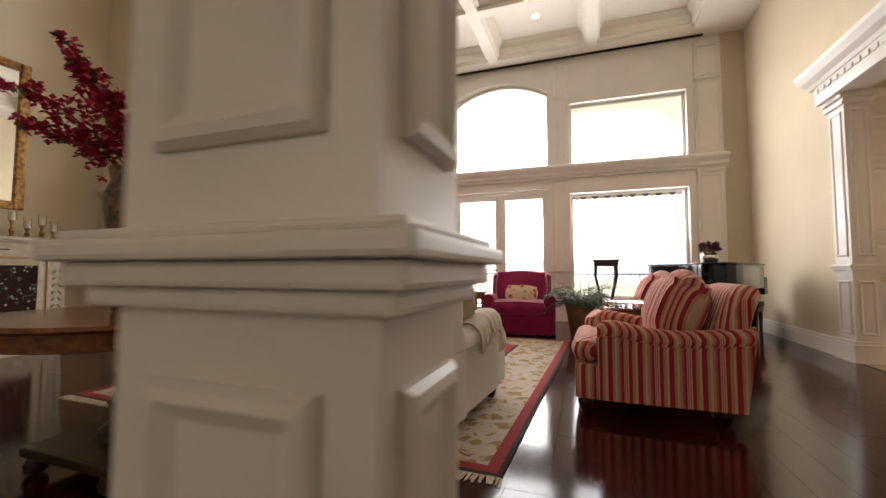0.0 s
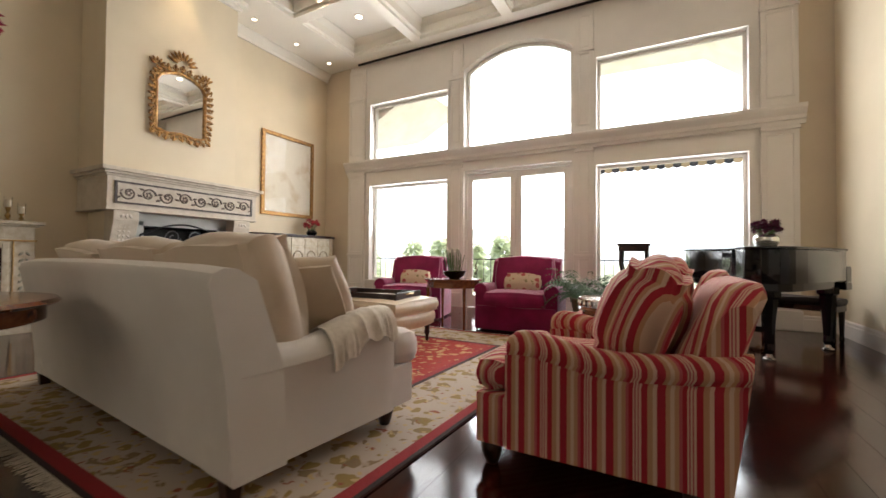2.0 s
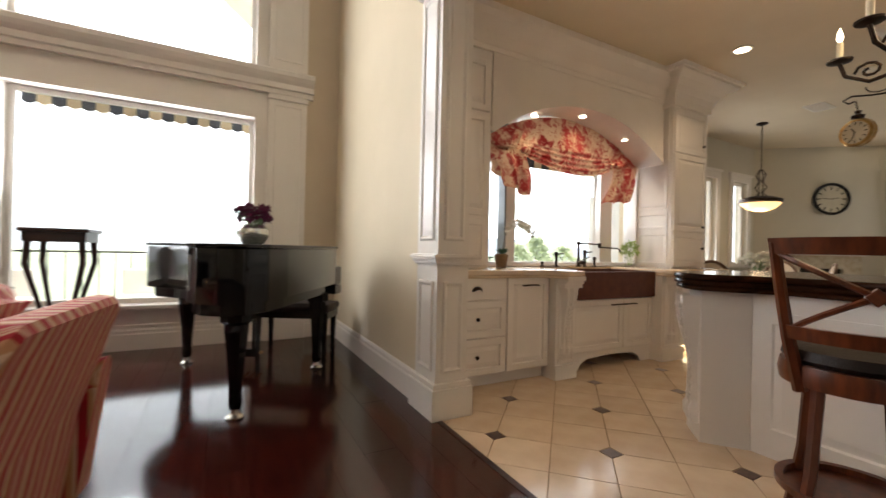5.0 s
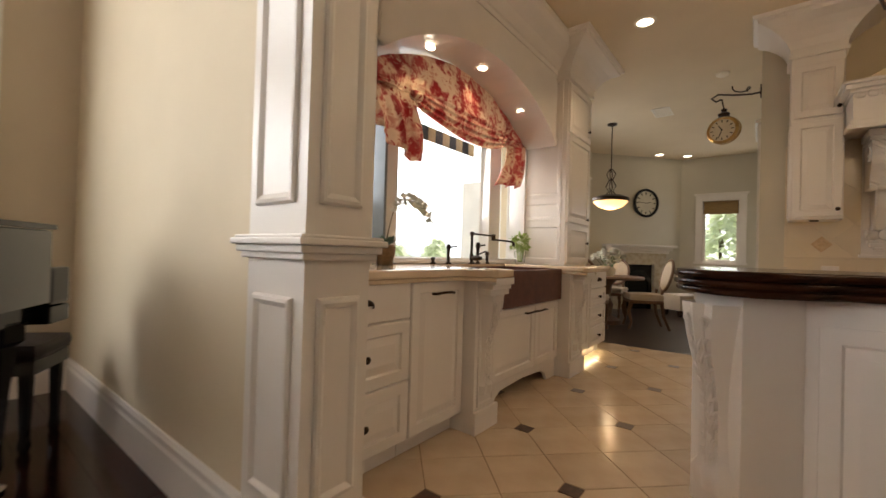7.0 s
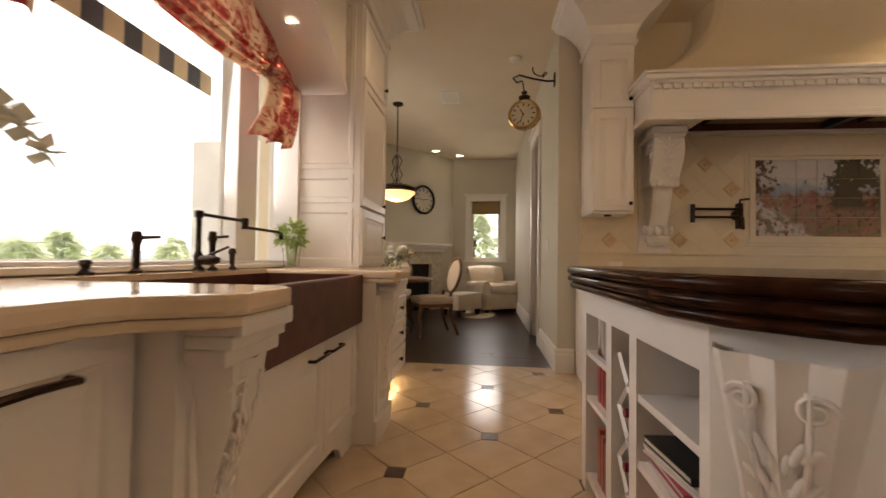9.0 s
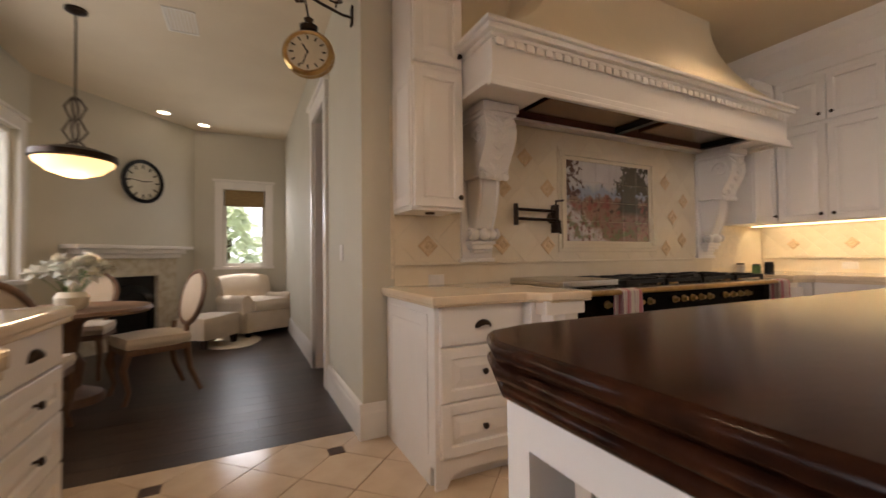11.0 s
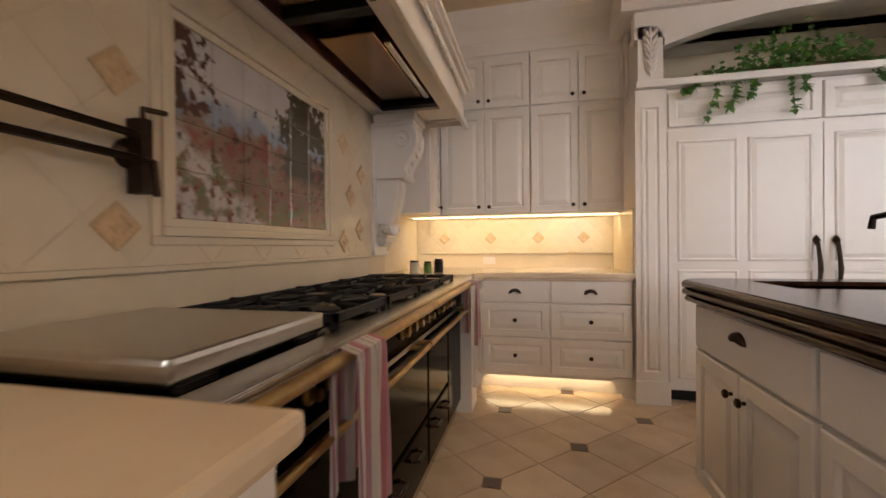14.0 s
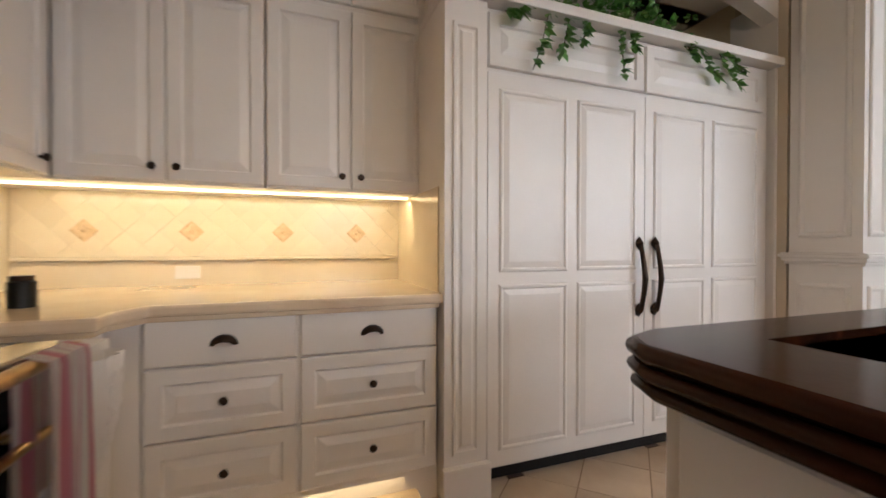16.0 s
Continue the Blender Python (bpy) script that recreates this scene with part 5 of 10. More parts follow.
part("edge_bead", prism([(min(x + 0.015, XE), y - 0.012) for x, y in o1], CB - 0.010, CB, 0.004), MARBLE, ct)
e = cabinet("pilaster_cabinet", "ivory post with carved corbel at the far end of the range", pose(RX - 0.03, 2.30, 0, 0, 0, -90), 0.24, CB - 0.021, 0.75, z0=0.0, foot=False)
c = leaf_corbel(e, 0.16, 0.86, 0.16, 0.06)
c.matrix_basis = pose(0.12, 0, 0)

e = cabinet("wall_cabinet", "ivory wall cabinet beside the range hood", pose(7.77, 5.44, 1.42, 0, 0, -90), 0.345, 1.43, 0.325, z0=0.0, foot=False, group="wall cabinets")
front(e, "door", 0.01, 0.02, 0.325, 0.83, [("knob", 0.295, 0.06)])
front(e, "door", 0.01, 0.885, 0.325, 0.46, [("knob", 0.295, 0.06)])
part("side_panel", panel(0.29, 0.80, [(0, 0.008), (0.05, 0.008), (0.06, 0.0)], m=pose(0.0, 0.31, 0.03, 0, 0, -90)), CABINET, e)
part("under_lamp", lathe([(0, -0.012), (0.028, -0.012), (0.034, 0.0)], 14, m=pose(0.17, 0.12, 0)), BRONZE, e, "small round bronze lamp under the cabinet")
structure("crown_hood_cabinet", flared_crown(7.77, 8.098, 5.095, 5.44, 1, 0, 1, 1), CABINET, "deep ivory coved crown over the cabinet by the hood")


# ---------------------------------------------------------------- range hood
HOODMETAL = material("warm_brown_metal", (0.30, 0.19, 0.11), 0.22, metal=1.0, scale=6)
hood = thing("range_hood", "plaster range hood with carved ivory band and dark open underside", "range hood", pose(XE, 5.09, 0, 0, 0, -90))
HL = 3.14      # length along the wall
HX = -0.66     # front of the band
part("mantel_band", boxes((0.0, HL, HX, HX + 0.05, 2.14, 2.36), (0, 0.05, HX + 0.05, -0.002, 2.14, 2.36), (HL - 0.05, HL, HX + 0.05, -0.002, 2.14, 2.36)), CABINET, hood)
part("lower_moulding", boxes((-0.02, HL + 0.02, HX - 0.02, HX, 2.11, 2.15), (-0.035, HL + 0.035, HX - 0.035, HX, 2.08, 2.11), (-0.02, 0.0, HX, 0, 2.11, 2.15), (HL, HL + 0.02, HX, 0, 2.11, 2.15), bevel=0.008), CABINET, hood)
part("upper_cornice", boxes((-0.02, HL + 0.02, HX - 0.02, -0.002, 2.36, 2.385), (-0.05, HL + 0.05, HX - 0.05, -0.002, 2.385, 2.42), (-0.07, HL + 0.07, HX - 0.07, -0.002, 2.42, 2.445), bevel=0.008), CABINET, hood)
o = None
for k in range(44):
    mm = pose(0.035 + k * 0.07, HX - 0.02, 2.335)
    o = part("carved_dart", soft(0.055, 0.022, 0.045, 0.010, 0, 3, m=None), CABINET, hood, m=mm) if o is None else again(o, mm)
# sweeping plaster canopy
bm = bmesh.new()
rows = []
for i in range(15):
    t = i / 14
    z = 2.445 + (H2 - 2.445) * t
    k = (1 - t) ** 2.2
    x0, x1, yf = 0.62 - 0.60 * k, HL - 0.62 + 0.60 * k, -0.40 - 0.28 * k
    rows.append([bm.verts.new(p) for p in ((x0, 0, z), (x0, yf + 0.05, z), (x0 + 0.05, yf, z), (x1 - 0.05, yf, z), (x1, yf + 0.05, z), (x1, 0, z))])
for a, b in zip(rows, rows[1:]):
    for k in range(5):
        bm.faces.new((a[k], a[k + 1], b[k + 1], b[k]))
bmesh.ops.recalc_face_normals(bm, faces=bm.faces)
part("plaster_canopy", bm, CREAM, hood, "swept cream plaster canopy", smooth=True)
part("underside_board", boxes((0.05, 0.48, HX + 0.05, -0.01, 2.15, 2.17), (2.85, HL - 0.05, HX + 0.05, -0.01, 2.15, 2.17), (0.48, 2.85, HX + 0.05, HX + 0.12, 2.15, 2.17), (0.48, 2.85, -0.10, -0.01, 2.15, 2.17)), CABINET, hood)
part("dark_well", boxes((0.48, 2.85, HX + 0.12, HX + 0.13, 2.17, 2.36), (0.48, 2.85, -0.11, -0.10, 2.17, 2.36), (0.47, 0.48, HX + 0.12, -0.1, 2.17, 2.36), (2.85, 2.86, HX + 0.12, -0.1, 2.17, 2.36), (0.48, 2.85, HX + 0.13, -0.11, 2.345, 2.36)), COPPER, hood, "brown metal well under the hood")
for x in (0.62, 1.85):
    f = part("baffle_filter", box(0, 0.95, -0.44, -0.14, 2.20, 2.24, 0.01), HOODMETAL, hood, "brown reflecting filter", m=pose(x, 0, 0))
    part("lamp_bar", box(0.08, 0.85, -0.50, -0.46, 2.18, 2.22, 0.008), STEEL, hood, "steel lamp housing", m=pose(x, 0, 0))
for x in (1.60, 2.78):
    part("cross_bar", box(x, x + 0.06, HX + 0.13, -0.11, 2.17, 2.24), IRON, hood, "black cross bar")
for k in range(5):
    part("hood_switch", box(1.30 + k * 0.05, 1.325 + k * 0.05, HX + 0.075, HX + 0.10, 2.140, 2.15), IRON, hood)


def bracket(x, label):
    """A scrolled bracket carrying the hood; in the hood's local frame."""
    e = thing("hood_bracket", label, "bracket", pose(XE, 5.03, 0, 0, 0, -90) @ pose(x, 0, 0), "hood brackets")
    part("backboard", boxes((-0.128, 0.128, -0.035, -0.012, 1.125, 2.08), (-0.145, 0.145, -0.045, -0.012, 1.10, 1.128), bevel=0.005), CABINET, e)
    turn_ = Matrix(((0, 0, 1, 0), (1, 0, 0, 0), (0, 1, 0, 0), (0, 0, 0, 1)))
    part("abacus", boxes((-0.14, 0.14, -0.36, -0.035, 2.085, 2.14), (-0.128, 0.128, -0.345, -0.035, 2.055, 2.085), bevel=0.006), CABINET, e)
    upper = [(0, 2.055), (-0.30, 2.055), (-0.315, 2.02), (-0.325, 1.97), (-0.320, 1.92), (-0.300, 1.86), (-0.265, 1.80), (-0.235, 1.75), (-0.225, 1.71), (-0.235, 1.685), (-0.215, 1.668), (0, 1.668)]
    part("scroll_body", prism([(y - 0.035, z) for y, z in upper], -0.118, 0.118, 0.006, m=turn_), CABINET, e)
    stem = [(0, 1.668), (-0.175, 1.668), (-0.172, 1.60), (-0.160, 1.52), (-0.135, 1.44), (-0.105, 1.37), (-0.09, 1.33), (0, 1.33)]
    part("stem_body", prism([(y - 0.035, z) for y, z in stem], -0.078, 0.078, 0.010, m=turn_), CABINET, e)
    for s in (-1, 1):
        part("stem_fillet", tube([(s * 0.066, y - 0.036, z) for y, z in stem[1:7]], 0.011, 6), CABINET, e, smooth=True)
    bm = bmesh.new()
    for k in range(9):
        t = k / 8
        a, b = upper[min(1 + k, 9)]
        lobe(bm, pose(0, a - 0.036, b - 0.005), 0.012, 0.012, 0.030, 2)
        for s in (-1, 1):
            for q in range(4):
                lobe(bm, pose(s * (0.024 + 0.024 * q), a - 0.034 + 0.003 * q, b + 0.012 * q, 0, s * (24 + 13 * q), 0), 0.011, 0.013, 0.030 - 0.002 * q, 2)
    part("acanthus_carving", bm, CABINET, e, "carved acanthus leaf", smooth=True)["kind"] = "stuff"
    for k in range(5):
        lip = bmesh.new()
        lobe(lip, pose(-0.094 + 0.047 * k, -0.262, 1.675, 20), 0.026, 0.018, 0.026, 2)
        part("leaf_lip", lip, CABINET, e, smooth=True)
    for s in (-1, 0, 1):
        lob = bmesh.new()
        lobe(lob, pose(s * 0.068, -0.105 - 0.03 * (s == 0), 1.295), 0.040, 0.044, 0.046, 2)
        part("carved_boss", lob, CABINET, e, smooth=True)
    for s in (-1, 1):
        for cy, cz, r in ((-0.255, 1.945, 0.080), (-0.12, 1.295, 0.040)):
            pts = [(s * (0.121 if cz > 1.5 else 0.108), cy + r * (1 - u / 20) * math.cos(u * 0.55), cz + r * (1 - u / 20) * math.sin(u * 0.55)) for u in range(18)]
            part("side_scroll", tube(pts, 0.010, 6), CABINET, e, smooth=True)
    part("foot_block", boxes((-0.10, 0.10, -0.125, -0.035, 1.225, 1.25), (-0.085, 0.085, -0.11, -0.035, 1.19, 1.225), (-0.065, 0.065, -0.09, -0.035, 1.165, 1.19), bevel=0.006), CABINET, e)


bracket(0.21, "carved ivory scroll bracket under the range hood")
bracket(2.90, "carved ivory scroll bracket under the far end of the hood")

# backsplash
structure("splash_cap_range", boxes((XE - 0.010, XE, 1.46, 5.46, 1.0, 2.14)), PALEJOINT, "tile bed behind the range")
ledge = structure("splash_ledge", boxes((XE - 0.032, XE - 0.010, 2.05, 5.45, 1.085, 1.105), (6.2, XE - 0.01, YS, YS + 0.032, 1.085, 1.105), bevel=0.004), SPLASH, "cream tile ledge along the splashback")
structure("splash_low_range", boxes((XE - 0.016, XE - 0.010, 2.0, 5.44, CT, 1.08)), SPLASH, "low cream tile course")
structure("splash_low_back", boxes((6.18, XE - 0.012, YS, YS + 0.012, CT, 1.08), (6.181, 6.187, YS + 0.012, 1.80, CT, UZ)), SPLASH, "low cream tile course")
structure("splash_bed_back", boxes((6.18, XE - 0.012, YS, YS + 0.006, 1.105, UZ)), PALEJOINT, "tile bed behind the back counter")


def diamond(p, e, parent, r=0.085, name="accent_tile"):
    o = part(name, panel(r * 1.414, r * 1.414, [(0, 0.004), (0.01, 0.008), (0.025, 0.008), (0.03, 0.004), (0.042, 0.010)], m=pose(0, 0, -r, 0, -45, 0)), ACCENT, parent, m=p)
    return o


acc = thing("accent_tiles", "ochre relief diamond tiles set in the range splashback", "tiles", pose(XE - 0.018, 0, 0, 0, 0, -90), kind="structure")
for y, z in ((5.20, 1.215), (4.595, 1.225), (4.58, 1.655), (4.375, 1.90), (4.155, 1.225), (4.155, 1.675), (2.72, 1.20), (2.62, 1.50), (2.72, 1.82), (2.48, 1.28), (2.45, 1.66)):
    diamond(pose(-y, 0, z), None, acc, 0.075)
acc2 = thing("accent_tiles", "ochre relief diamond tiles along the lit back splashback", "tiles", pose(0, YS + 0.013, 0, 0, 0, 180), kind="structure")
for x in (7.80, 7.33, 6.87, 6.45):
    diamond(pose(-x, 0, 1.24), None, acc2, 0.06)

# framed tile mural
mur = thing("tile_mural", "framed hand-painted tile mural of a garden by water", "mural", pose(XE - 0.012, 4.05, 1.17, 0, 0, -90))
mm = bpy.data.materials.new("painted_garden_tile")
mm.use_nodes = True
nt = mm.node_tree
bsdf = nt.nodes["Principled BSDF"]
bsdf.inputs["Roughness"].default_value = 0.2
geo = nt.nodes.new("ShaderNodeNewGeometry")
sp = nt.nodes.new("ShaderNodeSeparateXYZ")
nt.links.new(geo.outputs["Position"], sp.inputs[0])


def paint_math(op, a, b):
    n = nt.nodes.new("ShaderNodeMath")
    n.operation = op
    for k, v in ((0, a), (1, b)):
        if isinstance(v, (int, float)):
            n.inputs[k].default_value = v
        else:
            nt.links.new(v, n.inputs[k])
    return n.outputs[0]


def paint_noise(scale, detail):
    n = nt.nodes.new("ShaderNodeTexNoise")
    n.inputs["Scale"].default_value, n.inputs["Detail"].default_value = scale, detail
    nt.links.new(geo.outputs["Position"], n.inputs["Vector"])
    return paint_math("SUBTRACT", n.outputs["Fac"], 0.5)


def paint_step(v, soft_=0.08):
    n = nt.nodes.new("ShaderNodeMapRange")
    n.inputs["From Min"].default_value, n.inputs["From Max"].default_value = -soft_, soft_
    nt.links.new(v, n.inputs["Value"])
    return n.outputs[0]


def paint_over(under, colour, mask):
    n = nt.nodes.new("ShaderNodeMixRGB")
    n.inputs[2].default_value = (*colour, 1)
    if isinstance(under, tuple):
        n.inputs[1].default_value = (*under, 1)
    else:
        nt.links.new(under, n.inputs[1])
    nt.links.new(mask, n.inputs[0])
    return n.outputs[0]


# u runs along the wall, v up, both 0 to 1
PU = paint_math("SUBTRACT", 3.96, sp.outputs[1])
PV = paint_math("MULTIPLY", paint_math("SUBTRACT", sp.outputs[2], 1.26), 1.5)
coarse, mid_, fine = paint_noise(5, 3), paint_noise(11, 6), paint_noise(26, 8)
pic = paint_over((0.50, 0.45, 0.44), (0.60, 0.55, 0.52), paint_step(coarse, 0.2))
pic = paint_over(pic, (0.30, 0.33, 0.40), paint_step(paint_math("SUBTRACT", paint_math("ADD", 0.70, paint_math("MULTIPLY", coarse, 0.4)), PV), 0.03))
pic = paint_over(pic, (0.26, 0.16, 0.11), paint_step(paint_math("SUBTRACT", paint_math("ADD", 0.58, paint_math("MULTIPLY", mid_, 0.4)), PV), 0.03))
pic = paint_over(pic, (0.25, 0.075, 0.060), paint_step(paint_math("SUBTRACT", paint_math("ADD", 0.015, paint_math("MULTIPLY", mid_, 0.9)), paint_math("ABSOLUTE", paint_math("SUBTRACT", PV, 0.45), 0)), 0.06))
pic = paint_over(pic, (0.52, 0.46, 0.43), paint_step(paint_math("SUBTRACT", paint_math("ADD", 0.46, paint_math("MULTIPLY", coarse, 0.7)), paint_math("ADD", PU, PV)), 0.06))
low = paint_math("SUBTRACT", 0.34, PV)
pic = paint_over(pic, (0.16, 0.16, 0.08), paint_step(paint_math("MINIMUM", paint_math("ADD", low, fine), paint_math("SUBTRACT", mid_, 0.03)), 0.05))
pic = paint_over(pic, (0.34, 0.12, 0.10), paint_step(paint_math("MINIMUM", low, paint_math("SUBTRACT", fine, 0.07)), 0.06))
tree = paint_math("SUBTRACT", paint_math("ADD", paint_math("MULTIPLY", coarse, 1.2), 0.22), paint_math("ABSOLUTE", paint_math("SUBTRACT", PU, 0.80), 0))
pic = paint_over(pic, (0.075, 0.062, 0.038), paint_step(paint_math("MINIMUM", paint_math("ADD", tree, fine), paint_math("SUBTRACT", PV, 0.36)), 0.04))
tree2 = paint_math("SUBTRACT", paint_math("ADD", mid_, 0.05), PU)
pic = paint_over(pic, (0.10, 0.050, 0.035), paint_step(paint_math("MINIMUM", paint_math("ADD", tree2, fine), paint_math("SUBTRACT", PV, 0.5)), 0.04))
pic = paint_over(pic, (0.09, 0.045, 0.030), paint_step(paint_math("MINIMUM", paint_math("SUBTRACT", fine, 0.11), paint_math("SUBTRACT", 0.58, PV)), 0.05))
nt.links.new(pic, bsdf.inputs["Base Color"])
part("frame_border", boxes((0, 1.18, -0.018, 0, 0, 0.03), (0, 1.18, -0.018, 0, 0.82, 0.85), (0, 0.03, -0.018, 0, 0.03, 0.82), (1.15, 1.18, -0.018, 0, 0.03, 0.82), (0.03, 1.15, -0.030, 0, 0.03, 0.06), (0.03, 1.15, -0.030, 0, 0.79, 0.82), (0.03, 0.06, -0.030, 0, 0.06, 0.79), (1.12, 1.15, -0.030, 0, 0.06, 0.79), (0.06, 1.12, -0.014, 0, 0.06, 0.09), (0.06, 1.12, -0.014, 0, 0.76, 0.79), (0.06, 0.09, -0.014, 0, 0.09, 0.76), (1.09, 1.12, -0.014, 0, 0.09, 0.76), bevel=0.004), SPLASH, mur)
o = None
for i in range(6):
    for j in range(4):
        q = pose(0.091 + i * 0.1664, 0, 0.091 + j * 0.1672)
        o = part("painted_tile", panel(0.1645, 0.1653, [(0, 0.006), (0.003, 0.009)]), mm, mur, m=q) if o is None else again(o, q)

# pot filler
pf = thing("pot_filler", "folded oil-rubbed bronze pot filler tap on the splashback", "tap", pose(XE - 0.012, 4.28, 1.44, 0, 0, -90))
part("wall_flange", lathe([(0.0, 0.0), (0.045, 0.0), (0.045, 0.012), (0.02, 0.03), (0.0, 0.03)], 16, m=pose(0.16, 0, 0, 90)), BRONZE, pf, smooth=True)
part("riser", boxes((0.145, 0.18, -0.075, -0.02, -0.12, 0.10)), BRONZE, pf)
for z in (0.05, -0.02):
    part("folding_arm", tube([(0.165, -0.06, z), (-0.23, -0.075, z)], 0.012), BRONZE, pf, smooth=True)
part("knuckle", lathe([(0, -0.07), (0.018, -0.07), (0.018, 0.09), (0, 0.09)], 10, m=pose(-0.235, -0.075, 0)), BRONZE, pf, smooth=True)
part("spout", tube([(0.16, -0.06, -0.02), (0.16, -0.10, -0.03), (0.16, -0.11, -0.13)], 0.011), BRONZE, pf, smooth=True)
part("valve_lever", tube([(0.163, -0.06, 0.10), (0.163, -0.06, 0.13), (0.24, -0.06, 0.14)], 0.009), BRONZE, pf, smooth=True)
for y in (5.14,):
    o = thing("wall_socket", "ivory double socket on the low tile course", "socket", pose(XE - 0.017, y, 0.985, 0, 0, -90))
    part("cover_plate", box(-0.06, 0.06, -0.006, 0, -0.035, 0.035, 0.003), TRIM, o)
    for x in (-0.028, 0.028):
        part("outlet", box(x - 0.016, x + 0.016, -0.008, -0.006, -0.022, 0.022, 0.001), CABINET, o)
o = thing("wall_socket", "ivory socket on the back splashback", "socket", pose(7.35, YS + 0.013, 1.02, 0, 0, 180))
part("cover_plate", box(-0.06, 0.06, -0.006, 0, -0.035, 0.035, 0.003), TRIM, o)

# ---------------------------------------------------------------- range
rg = thing("range_cooker", "wide black enamelled range with brass rails, knobs and cast iron grates", "range", pose(7.40, 4.615, 0, 0, 0, -90))
RL = 2.31
part("body", box(0.004, RL - 0.004, 0.03, 0.68, 0.09, 0.90, 0.006), ENAMEL, rg)
part("plinth", box(0.0, RL, 0.045, 0.68, 0, 0.088, 0.004), STEEL, rg, "steel plinth")
part("top_plate", boxes((0.0, RL, -0.03, 0.69, 0.90, 0.925), bevel=0.008), ENAMEL, rg)
part("front_lip", box(0.0, RL, -0.05, -0.02, 0.895, 0.93, 0.010), STEEL, rg)
part("steel_edge", boxes((0.0, RL, -0.045, 0.038, 0.9255, 0.9315), (0.0, RL, 0.665, 0.69, 0.9255, 0.9315), bevel=0.002), STEEL, rg, "worn steel edge of the hob")
for i, (a, b) in enumerate(((0.03, 0.70), (0.72, 1.40), (1.42, 1.86), (1.88, RL - 0.03))):
    if i in (1, 2):
        d = part("oven_door", panel(b - a, 0.36, [(0, 0.016), (0.008, 0.02)], m=pose(a, 0.03, 0.36)), ENAMEL, rg)
        d2 = part("drawer_front", panel(b - a, 0.24, [(0, 0.016), (0.008, 0.02)], m=pose(a, 0.03, 0.105)), ENAMEL, rg)
        for px in ((a + b) / 2 - 0.12, (a + b) / 2 + 0.12):
            part("drawer_pull", tube([(px - 0.05, 0.01, 0.27), (px - 0.04, -0.02, 0.265), (px + 0.04, -0.02, 0.265), (px + 0.05, 0.01, 0.27)], 0.008), BRONZE, d2, smooth=True)
    else:
        part("oven_door", panel(b - a, 0.615, [(0, 0.016), (0.008, 0.02)], m=pose(a, 0.03, 0.105)), ENAMEL, rg)
for a, b in ((0.05, 1.20), (1.22, RL - 0.05)):
    part("door_rail", tube([(a, -0.05, 0.735), (b, -0.05, 0.735)], 0.013, 10), BRASS, rg, "polished brass rail", smooth=True)
    for x in (a + 0.04, b - 0.04):
        part("rail_bracket", tube([(x, 0.02, 0.735), (x, -0.05, 0.735)], 0.011), BRASS, rg, smooth=True)
part("towel_rail", tube([(0.02, -0.085, 0.915), (RL - 0.02, -0.085, 0.915)], 0.017, 12), BRASS, rg, "polished brass rail", smooth=True)
for x in (0.05, 0.8, 1.55, RL - 0.05):
    part("rail_bracket", tube([(x, 0.02, 0.90), (x, -0.085, 0.915)], 0.012), BRASS, rg, smooth=True)
part("control_panel", box(0.01, RL - 0.01, 0.005, 0.03, 0.765, 0.885, 0.005), ENAMEL, rg)
part("steel_band", box(0.01, RL - 0.01, -0.004, 0.03, 0.745, 0.764, 0.003), STEEL, rg)
o = None
for x in (0.34, 0.44, 0.54, 0.64, 0.74, 1.0, 1.1, 1.2, 1.3, 1.4, 1.6, 1.7, 1.8, 1.9):
    q = pose(x, 0.005, 0.83, 90)
    o = part("control_knob", lathe([(0, 0.0), (0.024, 0.0), (0.026, 0.008), (0.016, 0.012), (0.015, 0.034), (0, 0.036)], 14), BRASS, rg, "brass knob", smooth=True, m=q) if o is None else again(o, q)
part("maker_plate", box(0.05, 0.21, -0.002, 0.006, 0.70, 0.735, 0.002), BRASS, rg)
part("griddle_cover", box(0.04, 0.52, 0.06, 0.62, 0.935, 0.985, 0.012), STEEL, rg, "flat brushed steel griddle cover")
for x in (0.06, 0.40):
    part("cover_foot", box(x, x + 0.08, 0.058, 0.075, 0.925, 0.937), IRON, rg)
for k in range(4):
    x0 = 0.57 + k * 0.425
    bm = boxes((x0, x0 + 0.40, 0.05, 0.065, 0.945, 0.97), (x0, x0 + 0.40, 0.60, 0.615, 0.945, 0.97), (x0, x0 + 0.015, 0.05, 0.615, 0.945, 0.97), (x0 + 0.385, x0 + 0.40, 0.05, 0.615, 0.945, 0.97), (x0, x0 + 0.40, 0.325, 0.34, 0.945, 0.97))
    for cy in (0.19, 0.47):
        for an in range(6):
            c, s = math.cos(an * math.pi / 3 + 0.3), math.sin(an * math.pi / 3 + 0.3)
            tube([(x0 + 0.2 + 0.045 * c, cy + 0.04 * s, 0.975), (x0 + 0.2 + 0.18 * c, cy + 0.13 * s, 0.972)], 0.008, 5, bm)
    for fx in (x0 + 0.01, x0 + 0.39):
        for fy in (0.06, 0.6):
            box(fx - 0.01, fx + 0.01, fy - 0.01, fy + 0.01, 0.925, 0.95, bm=bm)
    part("pan_grate", bm, CASTIRON, rg, "matt cast iron grate")
    for cy in (0.19, 0.47):
        part("burner", lathe([(0, 0.926), (0.075, 0.926), (0.07, 0.938), (0.045, 0.942), (0.045, 0.952), (0.0, 0.956)], 16, m=pose(x0 + 0.2, cy, 0)), BRASS if k % 2 else CASTIRON, rg, smooth=True)


